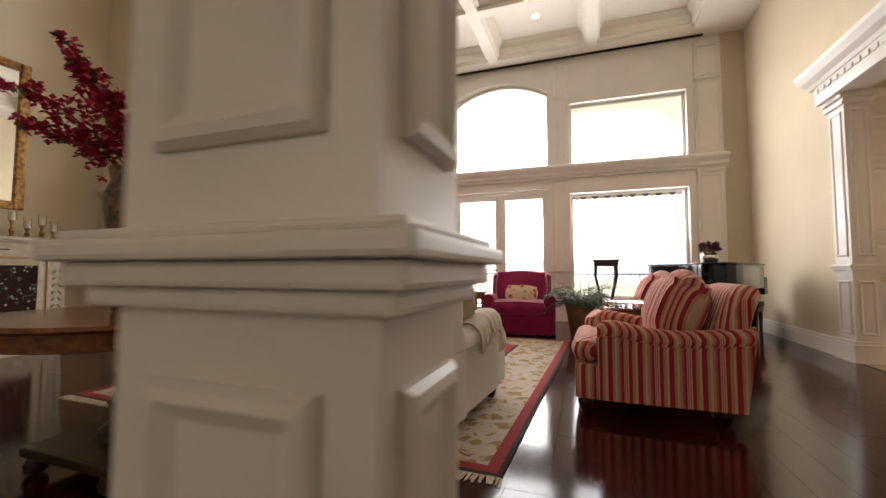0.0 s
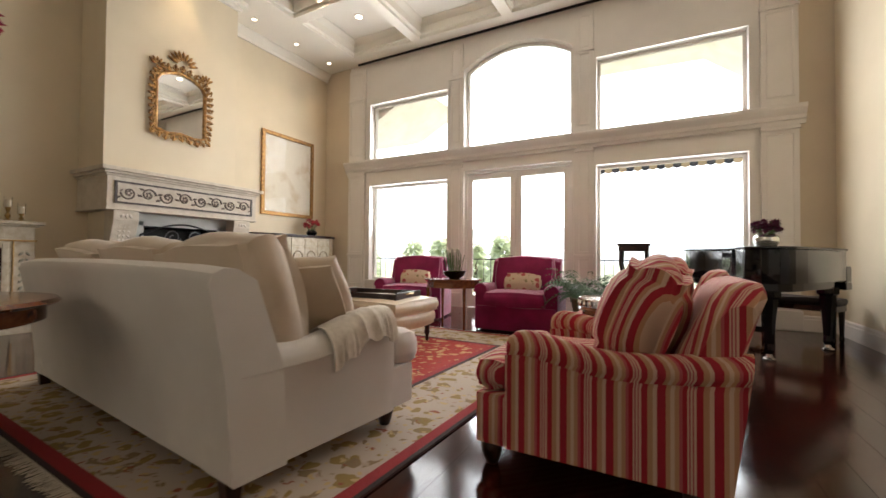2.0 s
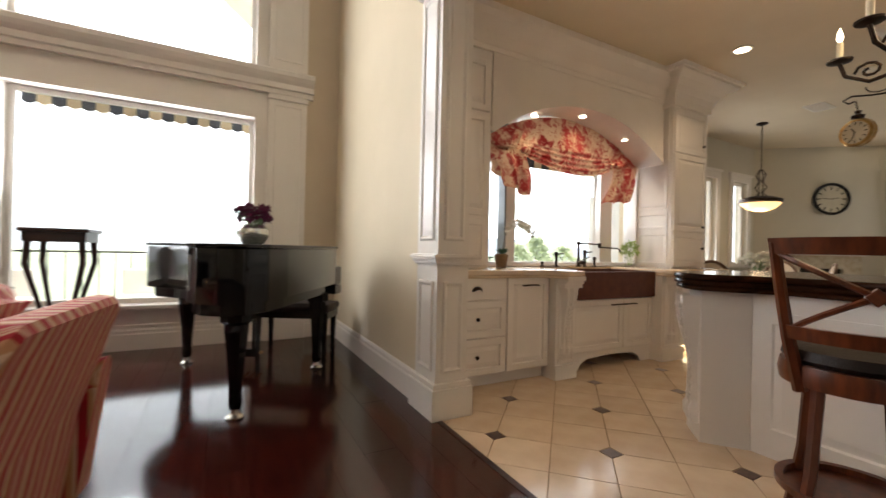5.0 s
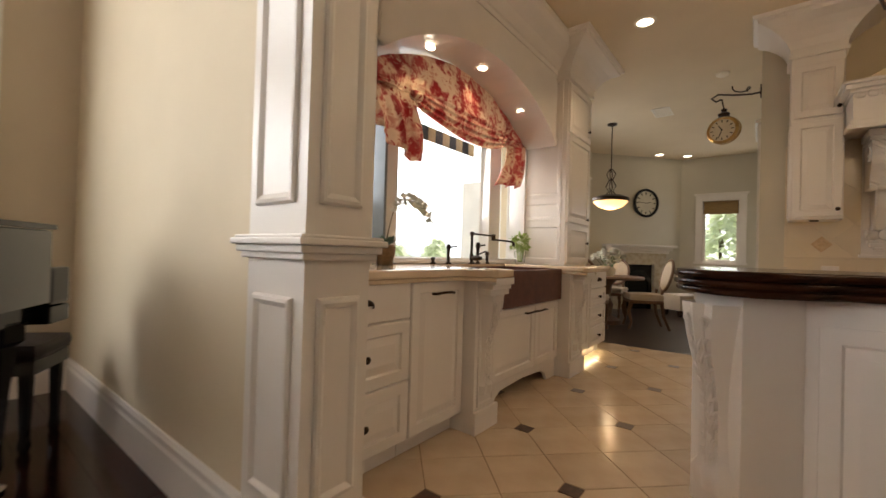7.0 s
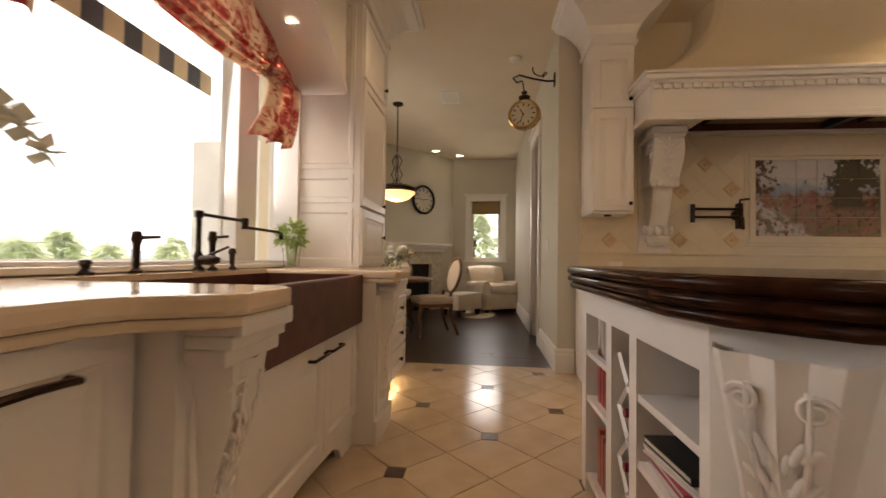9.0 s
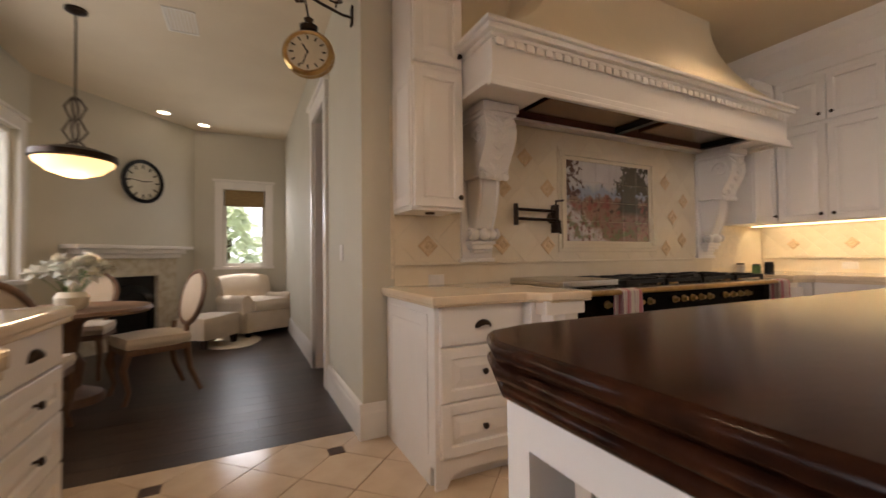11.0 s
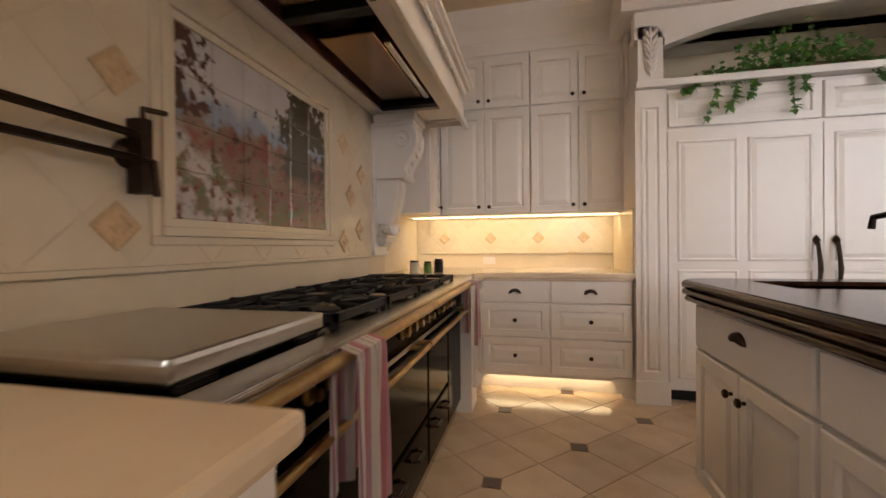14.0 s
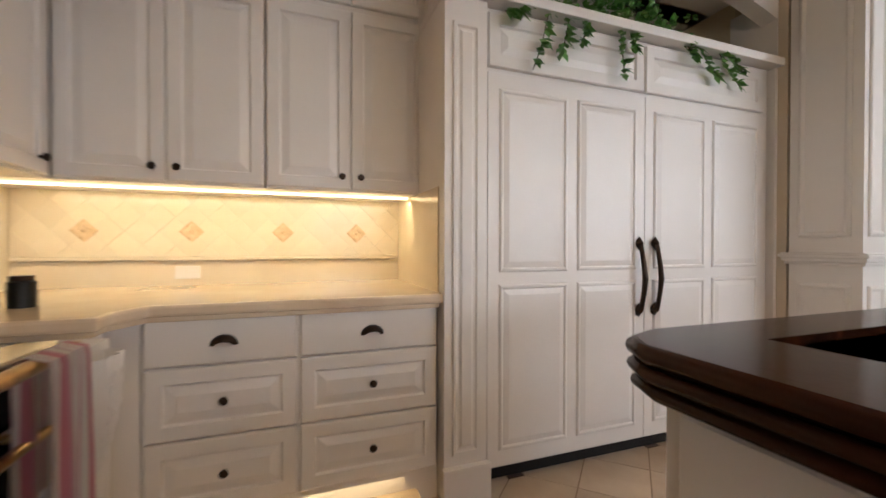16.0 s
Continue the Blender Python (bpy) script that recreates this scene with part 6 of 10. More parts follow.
def towel(y, label, seed, w=0.17):
    """A tea towel over the brass rail."""
    e = thing("tea_towel", label, "towel", pose(7.40, 4.615, 0, 0, 0, -90) @ pose(y, -0.085, 0), "tea towels")
    bm = bmesh.new()
    n = 26
    rows = []
    for i in range(n + 1):
        s = i / n
        if s < 0.45:
            z, yy = 0.60 + (0.932 - 0.60) * s / 0.45, 0.022
        elif s < 0.55:
            a = (s - 0.45) / 0.1 * math.pi
            z, yy = 0.917 + 0.02 * math.sin(a), 0.022 * math.cos(a)
        else:
            z, yy = 0.932 - (0.932 - 0.52) * (s - 0.55) / 0.45, -0.024
        spread = 1 + 0.25 * abs(s - 0.5)
        rows.append([bm.verts.new(((j / 12 - 0.5) * w * spread, yy - math.copysign(0.012, -yy + 1e-6) * 0 - (0.012 * math.sin(j * 1.1 + seed) * min(1, abs(s - 0.5) * 3)) - (0.01 if s > 0.5 else -0.01), z + 0.012 * math.sin(j * 0.5 + seed) * (1 if i in (0, n) else 0))) for j in range(13)])
    for a, b in zip(rows, rows[1:]):
        for k in range(12):
            bm.faces.new((a[k], a[k + 1], b[k + 1], b[k]))
    bmesh.ops.solidify(bm, geom=bm.faces, thickness=0.004)
    part("cloth", bm, STRIPETOWEL, e, smooth=True)


STRIPETOWEL = banded("striped_tea_towel_cloth", 0, 0.105, [(0.0, (0.72, 0.66, 0.6)), (0.16, (0.44, 0.22, 0.30)), (0.22, (0.76, 0.71, 0.66)), (0.40, (0.62, 0.34, 0.40)), (0.46, (0.76, 0.71, 0.66)), (0.60, (0.58, 0.22, 0.26)), (0.78, (0.60, 0.34, 0.38)), (0.9, (0.74, 0.68, 0.62))], sheen=0.1)
towel(0.42, "red and white striped tea towel over the brass rail", 0.3)
towel(RL - 0.12, "lilac striped tea towel at the end of the rail", 2.1)
for x, y, r, h, mat, lab in ((7.86, 1.92, 0.04, 0.10, STONE, "small terracotta and cream spice pot"), (7.78, 1.80, 0.035, 0.09, LEAF, "small green spice jar"), (7.70, 1.74, 0.04, 0.11, IRON, "small black spice jar")):
    e = thing("spice_jar", lab, "jar", pose(x, y, CT))
    part("jar", lathe([(0, 0), (r, 0), (r, h * 0.8), (r * 0.8, h * 0.86), (0, h * 0.86)], 14), mat, e, smooth=True)
    part("lid", lathe([(0, h * 0.86), (r * 0.85, h * 0.86), (r * 0.85, h), (0, h)], 14), BRONZE, e, smooth=True)

# ---------------------------------------------------------------- island
isl = thing("kitchen_island", "ivory kitchen island with open shelves, wine rack, drawers and carved corner", "island", pose(0, 0, 0))
IW, IE, IN, IS = 5.14, 6.205, 5.87, 3.03
part("core", box(IW, IE - 0.02, 3.50, IN - 0.36, 0.0, 0.900), CABINET, isl)
part("south_core", box(IW, IE - 0.02, IS, 3.50, 0.10, 0.60), CABINET, isl)
part("south_shell", boxes((IW, IE - 0.02, IS, IS + 0.02, 0.60, 0.900), (IE - 0.04, IE - 0.02, IS + 0.02, 3.50, 0.60, 0.900), (IW, IW + 0.02, IS + 0.02, 3.50, 0.60, 0.900)), CABINET, isl)
part("toe_board", box(IW + 0.06, IE - 0.08, IS + 0.05, IN - 0.36, 0.0, 0.10), CABINET, isl)
# north shelves: uprights, boards, back
part("end_upright", boxes((6.16, 6.225, IN - 0.36, IN, 0, 0.900)), CABINET, isl)
for xa, xb in ((5.16, 5.20), (5.56, 5.62), (5.80, 5.86)):
    part("shelf_upright", box(xa, xb, IN - 0.36, IN, 0, 0.900), CABINET, isl)
part("shelf_top_rail", box(5.16, 6.225, IN - 0.05, IN + 0.001, 0.79, 0.899), CABINET, isl)
part("shelf_back", box(5.20, 6.16, IN - 0.37, IN - 0.355, 0.0, 0.900), CABINET, isl)
for z in (0.06, 0.40, 0.60):
    part("shelf", box(5.20, 5.56, IN - 0.35, IN - 0.005, z, z + 0.022), CABINET, isl)
    part("shelf", box(5.86, 6.16, IN - 0.35, IN - 0.005, z, z + 0.022), CABINET, isl)
bm = bmesh.new()
for k in range(-3, 5):
    for s in (1, -1):
        pts = []
        for t in (0, 1):
            pts.append((5.62 + 0.18 * t, IN - 0.03, 0.42 + k * 0.18 + s * (0.18 * (t - 0.5))))
        if all(0.06 < p[2] < 0.80 for p in pts):
            d = Vector(pts[1]) - Vector(pts[0])
            for yy in (0, -0.26):
                tube([Vector(pts[0]) + Vector((0, yy, 0)), Vector(pts[1]) + Vector((0, yy, 0))], 0.010, 4, bm)
part("wine_lattice", bm, CABINET, isl, "ivory diagonal wine lattice")
# carved corner and panelled west side
part("corner_post", prism([(5.16, IN), (4.98, 5.69), (5.135, 5.50), (5.30, 5.505), (5.159, 5.60)], 0.0, 0.900, 0.0), CABINET, isl)
c = leaf_corbel(isl, 0.24, 0.862, 0.10, 0.10)
c.matrix_basis = pose(5.07, 5.78, 0, 0, 0, -135)
for k in range(4):
    part("west_panel", panel(0.60, 0.70, [(0, 0.012), (0.06, 0.012), (0.07, 0.0), (0.08, 0.0), (0.11, 0.008)], m=pose(IW, 5.46 - k * 0.63, 0.10, 0, 0, -90)), CABINET, isl)
# east side fronts: local x runs north
for k, (y0, w) in enumerate(((3.07, 0.80), (3.88, 0.80), (4.69, 0.77))):
    base = pose(IE - 0.02, y0, 0, 0, 0, 90)
    d = part("drawer", panel(w - 0.01, 0.185, [(0, 0.016), (0.006, 0.022)]), CABINET, isl, m=base @ pose(0, 0, 0.705))
    pull("cup_pull", d, w / 2, 0.10)
    for i in (0, 1):
        hw = (w - 0.01) / 2
        d = part("door", panel(hw - 0.004, 0.57, raised(hw, 0.57)), CABINET, isl, m=base @ pose(i * hw, 0, 0.12))
        pull("knob", d, hw - 0.05 if i == 0 else 0.045, 0.49)
part("east_toe_light", box(IE - 0.075, IE - 0.07, 3.0, 5.4, 0.07, 0.08), STRIPGLOW, isl, "amber light strip")
part("south_panel", panel(0.98, 0.72, [(0, 0.012), (0.06, 0.012), (0.07, 0.0), (0.08, 0.0), (0.11, 0.008)], m=pose(IW + 0.02, IS, 0.12)), CABINET, isl)
# moulded dark top with the opening for the bar sink
itop = thing("island_top", "thick polished dark walnut island top with moulded edge", "countertop", pose(0, 0, 0))
north = [(6.26, 5.80), (6.23, 5.90), (6.14, 5.945), (5.20, 5.945), (5.06, 5.90), (4.93, 5.78), (4.90, 5.66), (4.96, 5.52), (5.05, 5.42), (5.08, 5.30), (5.06, 4.9), (4.86, 4.2), (4.74, 3.55), (4.74, 3.45)]
SKX, SKY = (5.50, 6.00), (3.08, 3.42)


def island_slab(off, z0, z1, bevel, bm=None):
    cx, cy = 5.5, 4.2
    o = [(x + off * (1 if x > cx else -1), y + off * (1 if y > cy else -1)) for x, y in north]
    bm = prism([(6.24 + off, 3.45)] + o[:-1] + [(4.74 - off, 3.45)], z0, z1, bevel, bm)
    s = 2.94 - off
    e_ = 6.24 + off
    prism([(e_, s + 0.10), (e_, 3.45), (SKX[1], 3.45), (SKX[1], SKY[0]), (SKX[0], SKY[0]), (SKX[0], 3.45), (4.74 - off, 3.45), (4.74 - off, s + 0.1), (4.84, s), (6.12, s), (6.20, s + 0.03)], z0, z1, 0, bm)
    box(SKX[0], SKX[1], SKY[1], 3.45, z0, z1, bm=bm)
    return bm


part("top_slab", island_slab(0.0, 0.961, 0.998, 0.0), ISLANDTOP, itop)
part("under_slab", island_slab(-0.012, 0.901, 0.9605, 0.0), ISLANDTOP, itop)


def island_bead(off, z, r):
    cx, cy = 5.5, 4.2
    o = [(x + off * (1 if x > cx else -1), y + off * (1 if y > cy else -1), z) for x, y in north]
    s, e_ = 2.94 - off, 6.24 + off
    tail = [(4.74 - off, s + 0.1, z), (4.84, s, z), (6.12, s, z), (6.20, s + 0.03, z), (e_, s + 0.10, z), (e_, 5.70, z)]
    return tube(o + tail + o[:1], r, 10)


part("edge_bead", island_bead(-0.004, 0.9795, 0.0185), ISLANDTOP, itop, smooth=True)
part("edge_bead", island_bead(-0.002, 0.946, 0.0145), ISLANDTOP, itop, smooth=True)
part("edge_bead", island_bead(-0.010, 0.916, 0.0135), ISLANDTOP, itop, smooth=True)
bs = thing("bar_sink", "black undermount bar sink in the island", "sink", pose(0, 0, 0))
part("basin", boxes((SKX[0] - 0.015, SKX[0], SKY[0] - 0.015, SKY[1] + 0.015, 0.72, 0.98), (SKX[1], SKX[1] + 0.015, SKY[0] - 0.015, SKY[1] + 0.015, 0.72, 0.98), (SKX[0], SKX[1], SKY[0] - 0.015, SKY[0], 0.72, 0.98), (SKX[0], SKX[1], SKY[1], SKY[1] + 0.015, 0.72, 0.98), (SKX[0], SKX[1], SKY[0], SKY[1], 0.70, 0.72)), BLACK, bs)
bt = thing("bar_tap", "oil-rubbed bronze bridge tap at the island sink", "tap", pose(5.72, 3.52, 0.998, 0, 0, -90))
part("tap_body", lathe([(0, 0), (0.028, 0), (0.028, 0.01), (0.014, 0.03), (0.014, 0.20), (0.022, 0.22), (0.022, 0.30), (0, 0.31)], 12), BRONZE, bt, smooth=True)
part("spout", tube([(0, 0, 0.25), (0.08, 0.01, 0.26), (0.16, 0.02, 0.25), (0.17, 0.02, 0.21)], 0.011), BRONZE, bt, smooth=True)
part("lever", tube([(0, 0, 0.10), (0, 0.08, 0.12)], 0.008), BRONZE, bt, smooth=True)

# things on the island shelves
rnd = random.Random(4)
for k, (x, z, w, col) in enumerate(((5.30, 0.083, 0.22, (0.75, 0.72, 0.7)), (5.34, 0.112, 0.24, (0.45, 0.05, 0.08)), (5.33, 0.135, 0.20, (0.8, 0.78, 0.76)), (5.32, 0.160, 0.23, (0.40, 0.06, 0.10)), (5.36, 0.423, 0.26, (0.70, 0.68, 0.66)), (5.37, 0.447, 0.26, (0.42, 0.05, 0.09)), (5.36, 0.468, 0.25, (0.75, 0.72, 0.70)), (5.37, 0.490, 0.24, (0.02, 0.02, 0.02)))):
    e = thing("book", "book lying flat in the island shelf, %s cover" % ("red" if col[0] > 0.3 and col[1] < 0.2 else "black" if col[0] < 0.1 else "white"), "book", pose(x + 0.06, IN - 0.17, z, 0, 0, rnd.uniform(-8, 8)), "shelf books")
    part("cover", boxes((-w / 2, w / 2, -0.15, 0.15, 0, 0.003), (-w / 2, w / 2, -0.15, 0.15, 0.017, 0.020), (-w / 2, -w / 2 + 0.003, -0.15, 0.15, 0.003, 0.017)), material("book_cover", col, 0.4), e)
    part("page_block", box(-w / 2 + 0.004, w / 2 - 0.004, -0.145, 0.145, 0.003, 0.017), PAPER, e)
for k, z in enumerate((0.33, 0.51)):
    e = thing("wine_bottle", "dark wine bottle with a red capsule in the lattice", "bottle", pose(5.71, IN - 0.31, z, -90))
    part("bottle", lathe([(0, 0), (0.037, 0), (0.037, 0.19), (0.014, 0.24), (0.014, 0.29), (0, 0.29)], 14), BLACK, e, smooth=True)
    part("capsule", lathe([(0.015, 0.25), (0.0155, 0.295), (0, 0.296)], 12), material("wine_capsule_foil", (0.22, 0.01, 0.03), 0.35), e, smooth=True)
for k, (z, col) in enumerate(((0.085, (0.42, 0.10, 0.07)), (0.425, (0.36, 0.05, 0.05)), (0.625, (0.55, 0.48, 0.40)))):
    for j in range(4):
        e = thing("book", "upright cookery book in the island shelf", "book", pose(6.08 - j * 0.045, IN - 0.03, z), "shelf books")
        part("cover", box(-0.036, 0.0, -0.20, 0.0, 0, 0.15 if k == 2 else 0.23 - 0.015 * j, 0.002), material("book_cover", (col[0] * (1 - 0.15 * j), col[1] * (1 - 0.12 * j), col[2] * (1 - 0.1 * j)), 0.4), e)


# ---------------------------------------------------------------- great room furniture
def shaped(w, d, h, r, puff, m, mat, parent, name, seed=0, n=8, label=""):
    return part(name, soft(w, d, h, r, puff, n, seed=seed), mat, parent, label, smooth=True, m=m)


def bun_foot(parent, x, y, h=0.12, r=0.045, mat=DARKWOOD):
    return part("leg", lathe([(r * 0.55, 0), (r * 0.62, 0.01), (r, h * 0.55), (r * 1.05, h * 0.8), (r * 0.8, h)], 14), mat, parent, smooth=True, m=pose(x, y, 0))


def block_foot(parent, x, y, h=0.15, mat=DARKWOOD):
    b = box(-0.04, 0.04, -0.04, 0.04, 0, h, 0.004)
    for v in b.verts:
        if v.co.z < h / 2:
            v.co.x *= 0.65
            v.co.y *= 0.65
    return part("leg", b, mat, parent, m=pose(x, y, 0))


def arm_bm(length, height, width, roll=0.085, dip=0.10, floor=0.13):
    """An English rolled arm along y: front at y = 0, back at y = length; the outer face is flat."""
    bm = bmesh.new()
    n = 18
    rows = []
    for i in range(n + 1):
        t = i / n
        y = length * t
        top = height - dip * (0.5 - 0.5 * math.cos(math.pi * min(1, max(0, (t - 0.12) / 0.5)))) * (1 if t < 0.62 else 1)
        ring = [(-width / 2, floor), (-width / 2, top - roll * 1.25), (-width / 2 - 0.010, top - roll * 1.05)]
        for k in range(9):
            a = math.pi * (1.08 - 1.16 * k / 8)
            ring.append((roll * 1.05 * math.cos(a) - 0.005, top - roll + roll * math.sin(a)))
        ring += [(width / 2, top - roll * 1.3), (width / 2, floor)]
        sc = 1.0 if 0 < i < n else 0.9
        rows.append([bm.verts.new((x * sc, y, floor + (z - floor) * (1 if 0 < i < n else 0.985))) for x, z in ring])
    for a, b in zip(rows, rows[1:]):
        for k in range(len(a)):
            bm.faces.new((a[k], a[(k + 1) % len(a)], b[(k + 1) % len(a)], b[k]))
    bm.faces.new(rows[0])
    bm.faces.new(rows[-1][::-1])
    bmesh.ops.recalc_face_normals(bm, faces=bm.faces)
    return bm


def back_bm(w, h, t=0.20, rake=0.16, z0=0.15, crown=0.03):
    """A raked upholstered back: outer face at y = 0 at the floor, leaning to +y; seat side is -y."""
    bm = bmesh.new()
    n, rows = 10, []
    prof = [(0.0, z0), (rake * 0.35, z0 + (h - z0) * 0.5), (rake, h - 0.06), (rake - 0.012, h - 0.02), (rake - 0.05, h), (rake - 0.10, h - 0.004), (rake - t * 0.8, h - 0.05), (-t * 0.9, z0 + (h - z0) * 0.5), (-t, z0)]
    for i in range(n + 1):
        u = i / n * 2 - 1
        edge = 0.02 if abs(u) == 1 else 0.0
        rows.append([bm.verts.new((u * w / 2, y * (1 - edge), z + crown * (1 - u * u) * (z - z0) / (h - z0) - edge * 0.4)) for y, z in prof])
    for a, b in zip(rows, rows[1:]):
        for k in range(len(a)):
            bm.faces.new((a[k], b[k], b[(k + 1) % len(a)], a[(k + 1) % len(a)]))
    bm.faces.new(rows[0])
    bm.faces.new(rows[-1][::-1])
    bmesh.ops.recalc_face_normals(bm, faces=bm.faces)
    return bm


# ivory sofa: front faces +y in the room; local front is -y, so it is turned about
SOFA_AT = pose(-1.12, 3.76, 0.012, 0, 0, 174.4) @ Matrix.Diagonal((1.02, 1.08, 1.0, 1))
sofa = thing("sofa", "ivory upholstered sofa with rolled arms and loose back cushions", "sofa", SOFA_AT)
SW = 2.68
part("frame", boxes((-SW / 2 + 0.012, SW / 2 - 0.012, -0.58, 0.42, 0.10, 0.335), bevel=0.02), IVORYCLOTH, sofa, smooth=True)
part("backrest", back_bm(SW, 0.93, 0.22, 0.10, 0.09, 0.015), IVORYCLOTH, sofa, smooth=True, m=pose(0, 0.45, 0))
arm = part("armrest", arm_bm(0.88, 0.67, 0.19, 0.088, 0.08, floor=0.095), IVORYCLOTH, sofa, smooth=True, m=pose(-SW / 2 + 0.10, -0.42, 0))
again(arm, pose(SW / 2 - 0.10, -0.42, 0) @ Matrix.Diagonal((-1, 1, 1, 1)))
for i, x in enumerate((-0.80, 0.0, 0.80)):
    shaped(0.79, 0.92, 0.19, 0.06, 0.02, pose(x, -0.18, 0.425), IVORYCLOTH, sofa, "seat_cushion", i)
for i, x in enumerate((-SW / 2 + 0.14, SW / 2 - 0.14)):
    shaped(0.25, 0.20, 0.19, 0.06, 0.012, pose(x, -0.535, 0.425), IVORYCLOTH, sofa, "seat_cushion_end", i + 7)
for i, (x, a, b) in enumerate(((-0.84, -14, 3), (0.0, -12, 0), (0.82, -16, -3))):
    shaped(0.80, 0.24, 0.56, 0.09, 0.05, pose(x, 0.22, 0.76, a, b, 0), IVORYSILK, sofa, "back_cushion", i + 4)
for x in (-SW / 2 + 0.08, SW / 2 - 0.08):
    for y in (-0.42, 0.42):
        block_foot(sofa, x, y) if y > 0 else bun_foot(sofa, x, y, 0.15, 0.05)
pil = thing("throw_pillow", "champagne square scatter cushion on the ivory sofa", "cushion", SOFA_AT @ pose(-0.98, -0.05, 0.70, -22, 10, 35))
part("pillow_cover", soft(0.50, 0.16, 0.46, 0.07, 0.04, 8, seed=9), IVORYSILK, pil, smooth=True)
thr = thing("throw_blanket", "cream woven throw with loose folds over the sofa arm", "blanket", SOFA_AT @ pose(-SW / 2 + 0.10, -0.42, 0))
bm = bmesh.new()
rows = []
for j in range(31):
    v = j / 30
    y = 0.015 + 0.42 * v
    ramp = 0.5 - 0.5 * math.cos(math.pi * min(1, max(0, (y / 0.88 - 0.12) / 0.5)))
    top = 0.67 - 0.08 * ramp
    hem = 0.055 + 0.02 * v + 0.018 * math.sin(v * 21) + 0.02 * math.sin(v * 8 + 1)
    ring = [(0.108, top - 0.155), (0.104, top - 0.12), (0.102, top - 0.085)]
    ring += [(0.103 * math.cos(a) - 0.004, top - 0.085 + 0.100 * math.sin(a)) for a in [math.pi * q / 9 for q in range(1, 9)]]
    ring += [(-0.108, top - 0.085), (-0.111, top - 0.085 - hem * 0.35), (-0.114, top - 0.085 - hem * 0.7), (-0.118, top - 0.085 - hem)]
    wave = 0.006 * math.sin(v * 26) + 0.004 * math.sin(v * 61 + 1)
    col = []
    for q, (x, z) in enumerate(ring):
        u = abs(q / (len(ring) - 1) - 0.45)
        col.append(bm.verts.new((x + math.copysign(wave * (0.4 + 2.2 * u) + 0.003, x), y + 0.012 * math.sin(q * 0.9) * u, z + abs(wave) * 0.5 + 0.002)))
    rows.append(col)
for a, b in zip(rows, rows[1:]):
    for k in range(len(a) - 1):
        bm.faces.new((a[k], a[k + 1], b[k + 1], b[k]))
bmesh.ops.recalc_face_normals(bm, faces=bm.faces)
bmesh.ops.solidify(bm, geom=bm.faces, thickness=0.006)
part("cloth", bm, material("cream_woven_throw", (0.72, 0.66, 0.57), 0.9, colour2=(0.64, 0.58, 0.49), scale=40, bump=0.4, bscale=150, sheen=0.2, spec=0.2), thr, smooth=True)


def saddle_arm(length, front, dip, rear, half, roll=0.07, floor=0.10, rake=0.07):
    """A low English arm along y with a soft roll that dips behind its front scroll; its rear edge leans back."""
    bm = bmesh.new()
    n, rows = 24, []
    for i in range(n + 1):
        t = i / n
        k = 0.5 - 0.5 * math.cos(math.pi * min(1, t / 0.55))
        top = front + (dip - front) * k + (rear - dip) * max(0, (t - 0.55) / 0.45) ** 1.5
        if i < 3:
            top -= (0.045, 0.016, 0.004)[i]
        r = roll * (0.72, 0.93, 1.0)[min(i, 2)]
        ring = [(-half, floor), (-half, (floor + top) / 2), (-half, top - r * 1.9), (-half - 0.004, top - r * 1.55)]
        for q in range(11):
            a = math.pi * (1.22 - 1.44 * q / 10)
            ring.append((r * math.cos(a), top - r + r * math.sin(a)))
        ring += [(half + 0.004, top - r * 1.55), (half, top - r * 1.9), (half, (floor + top) / 2), (half, floor)]
        rows.append([bm.verts.new((x, length * t + rake * max(0, t - 0.5) * 2 * max(0, z - floor) / (rear - floor), z)) for x, z in ring])
    for a, b in zip(rows, rows[1:]):
        for q in range(len(a)):
            bm.faces.new((a[q], a[(q + 1) % len(a)], b[(q + 1) % len(a)], b[q]))
    bm.faces.new(rows[0])
    bm.faces.new(rows[-1][::-1])
    bmesh.ops.recalc_face_normals(bm, faces=bm.faces)
    return bm


def round_back(w, h, t=0.20, rake=0.16, z0=0.10):
    """A leaning stuffed back with rounded top corners; its outer face starts at y = 0."""
    bm = bmesh.new()
    n, rows = 18, []
    for i in range(n + 1):
        u = i / n * 2 - 1
        e = max(0, (abs(u) - 0.72) / 0.28)
        top = h - 0.085 * e ** 2.2
        side = 1 - 0.35 * e ** 4
        prof = [(0.0, z0), (rake * 0.30, z0 + (top - z0) * 0.45), (rake * 0.80, z0 + (top - z0) * 0.85), (rake * 0.97, top - 0.035), (rake * 0.90, top - 0.008), (rake * 0.62, top), (rake - t * 0.62, top - 0.012), (rake - t * 0.90, top - 0.06), (rake * 0.4 - t, z0 + (top - z0) * 0.6), (-t, z0)]
        mid_y = [rake * (z - z0) / (h - z0) - t / 2 for y, z in prof]
        rows.append([bm.verts.new((u * w / 2, m_ + (y - m_) * side, z)) for (y, z), m_ in zip(prof, mid_y)])
    for a, b in zip(rows, rows[1:]):
        for k in range(len(a)):
            bm.faces.new((a[k], b[k], b[(k + 1) % len(a)], a[(k + 1) % len(a)]))
    bm.faces.new(rows[0])
    bm.faces.new(rows[-1][::-1])
    bmesh.ops.recalc_face_normals(bm, faces=bm.faces)
    return bm


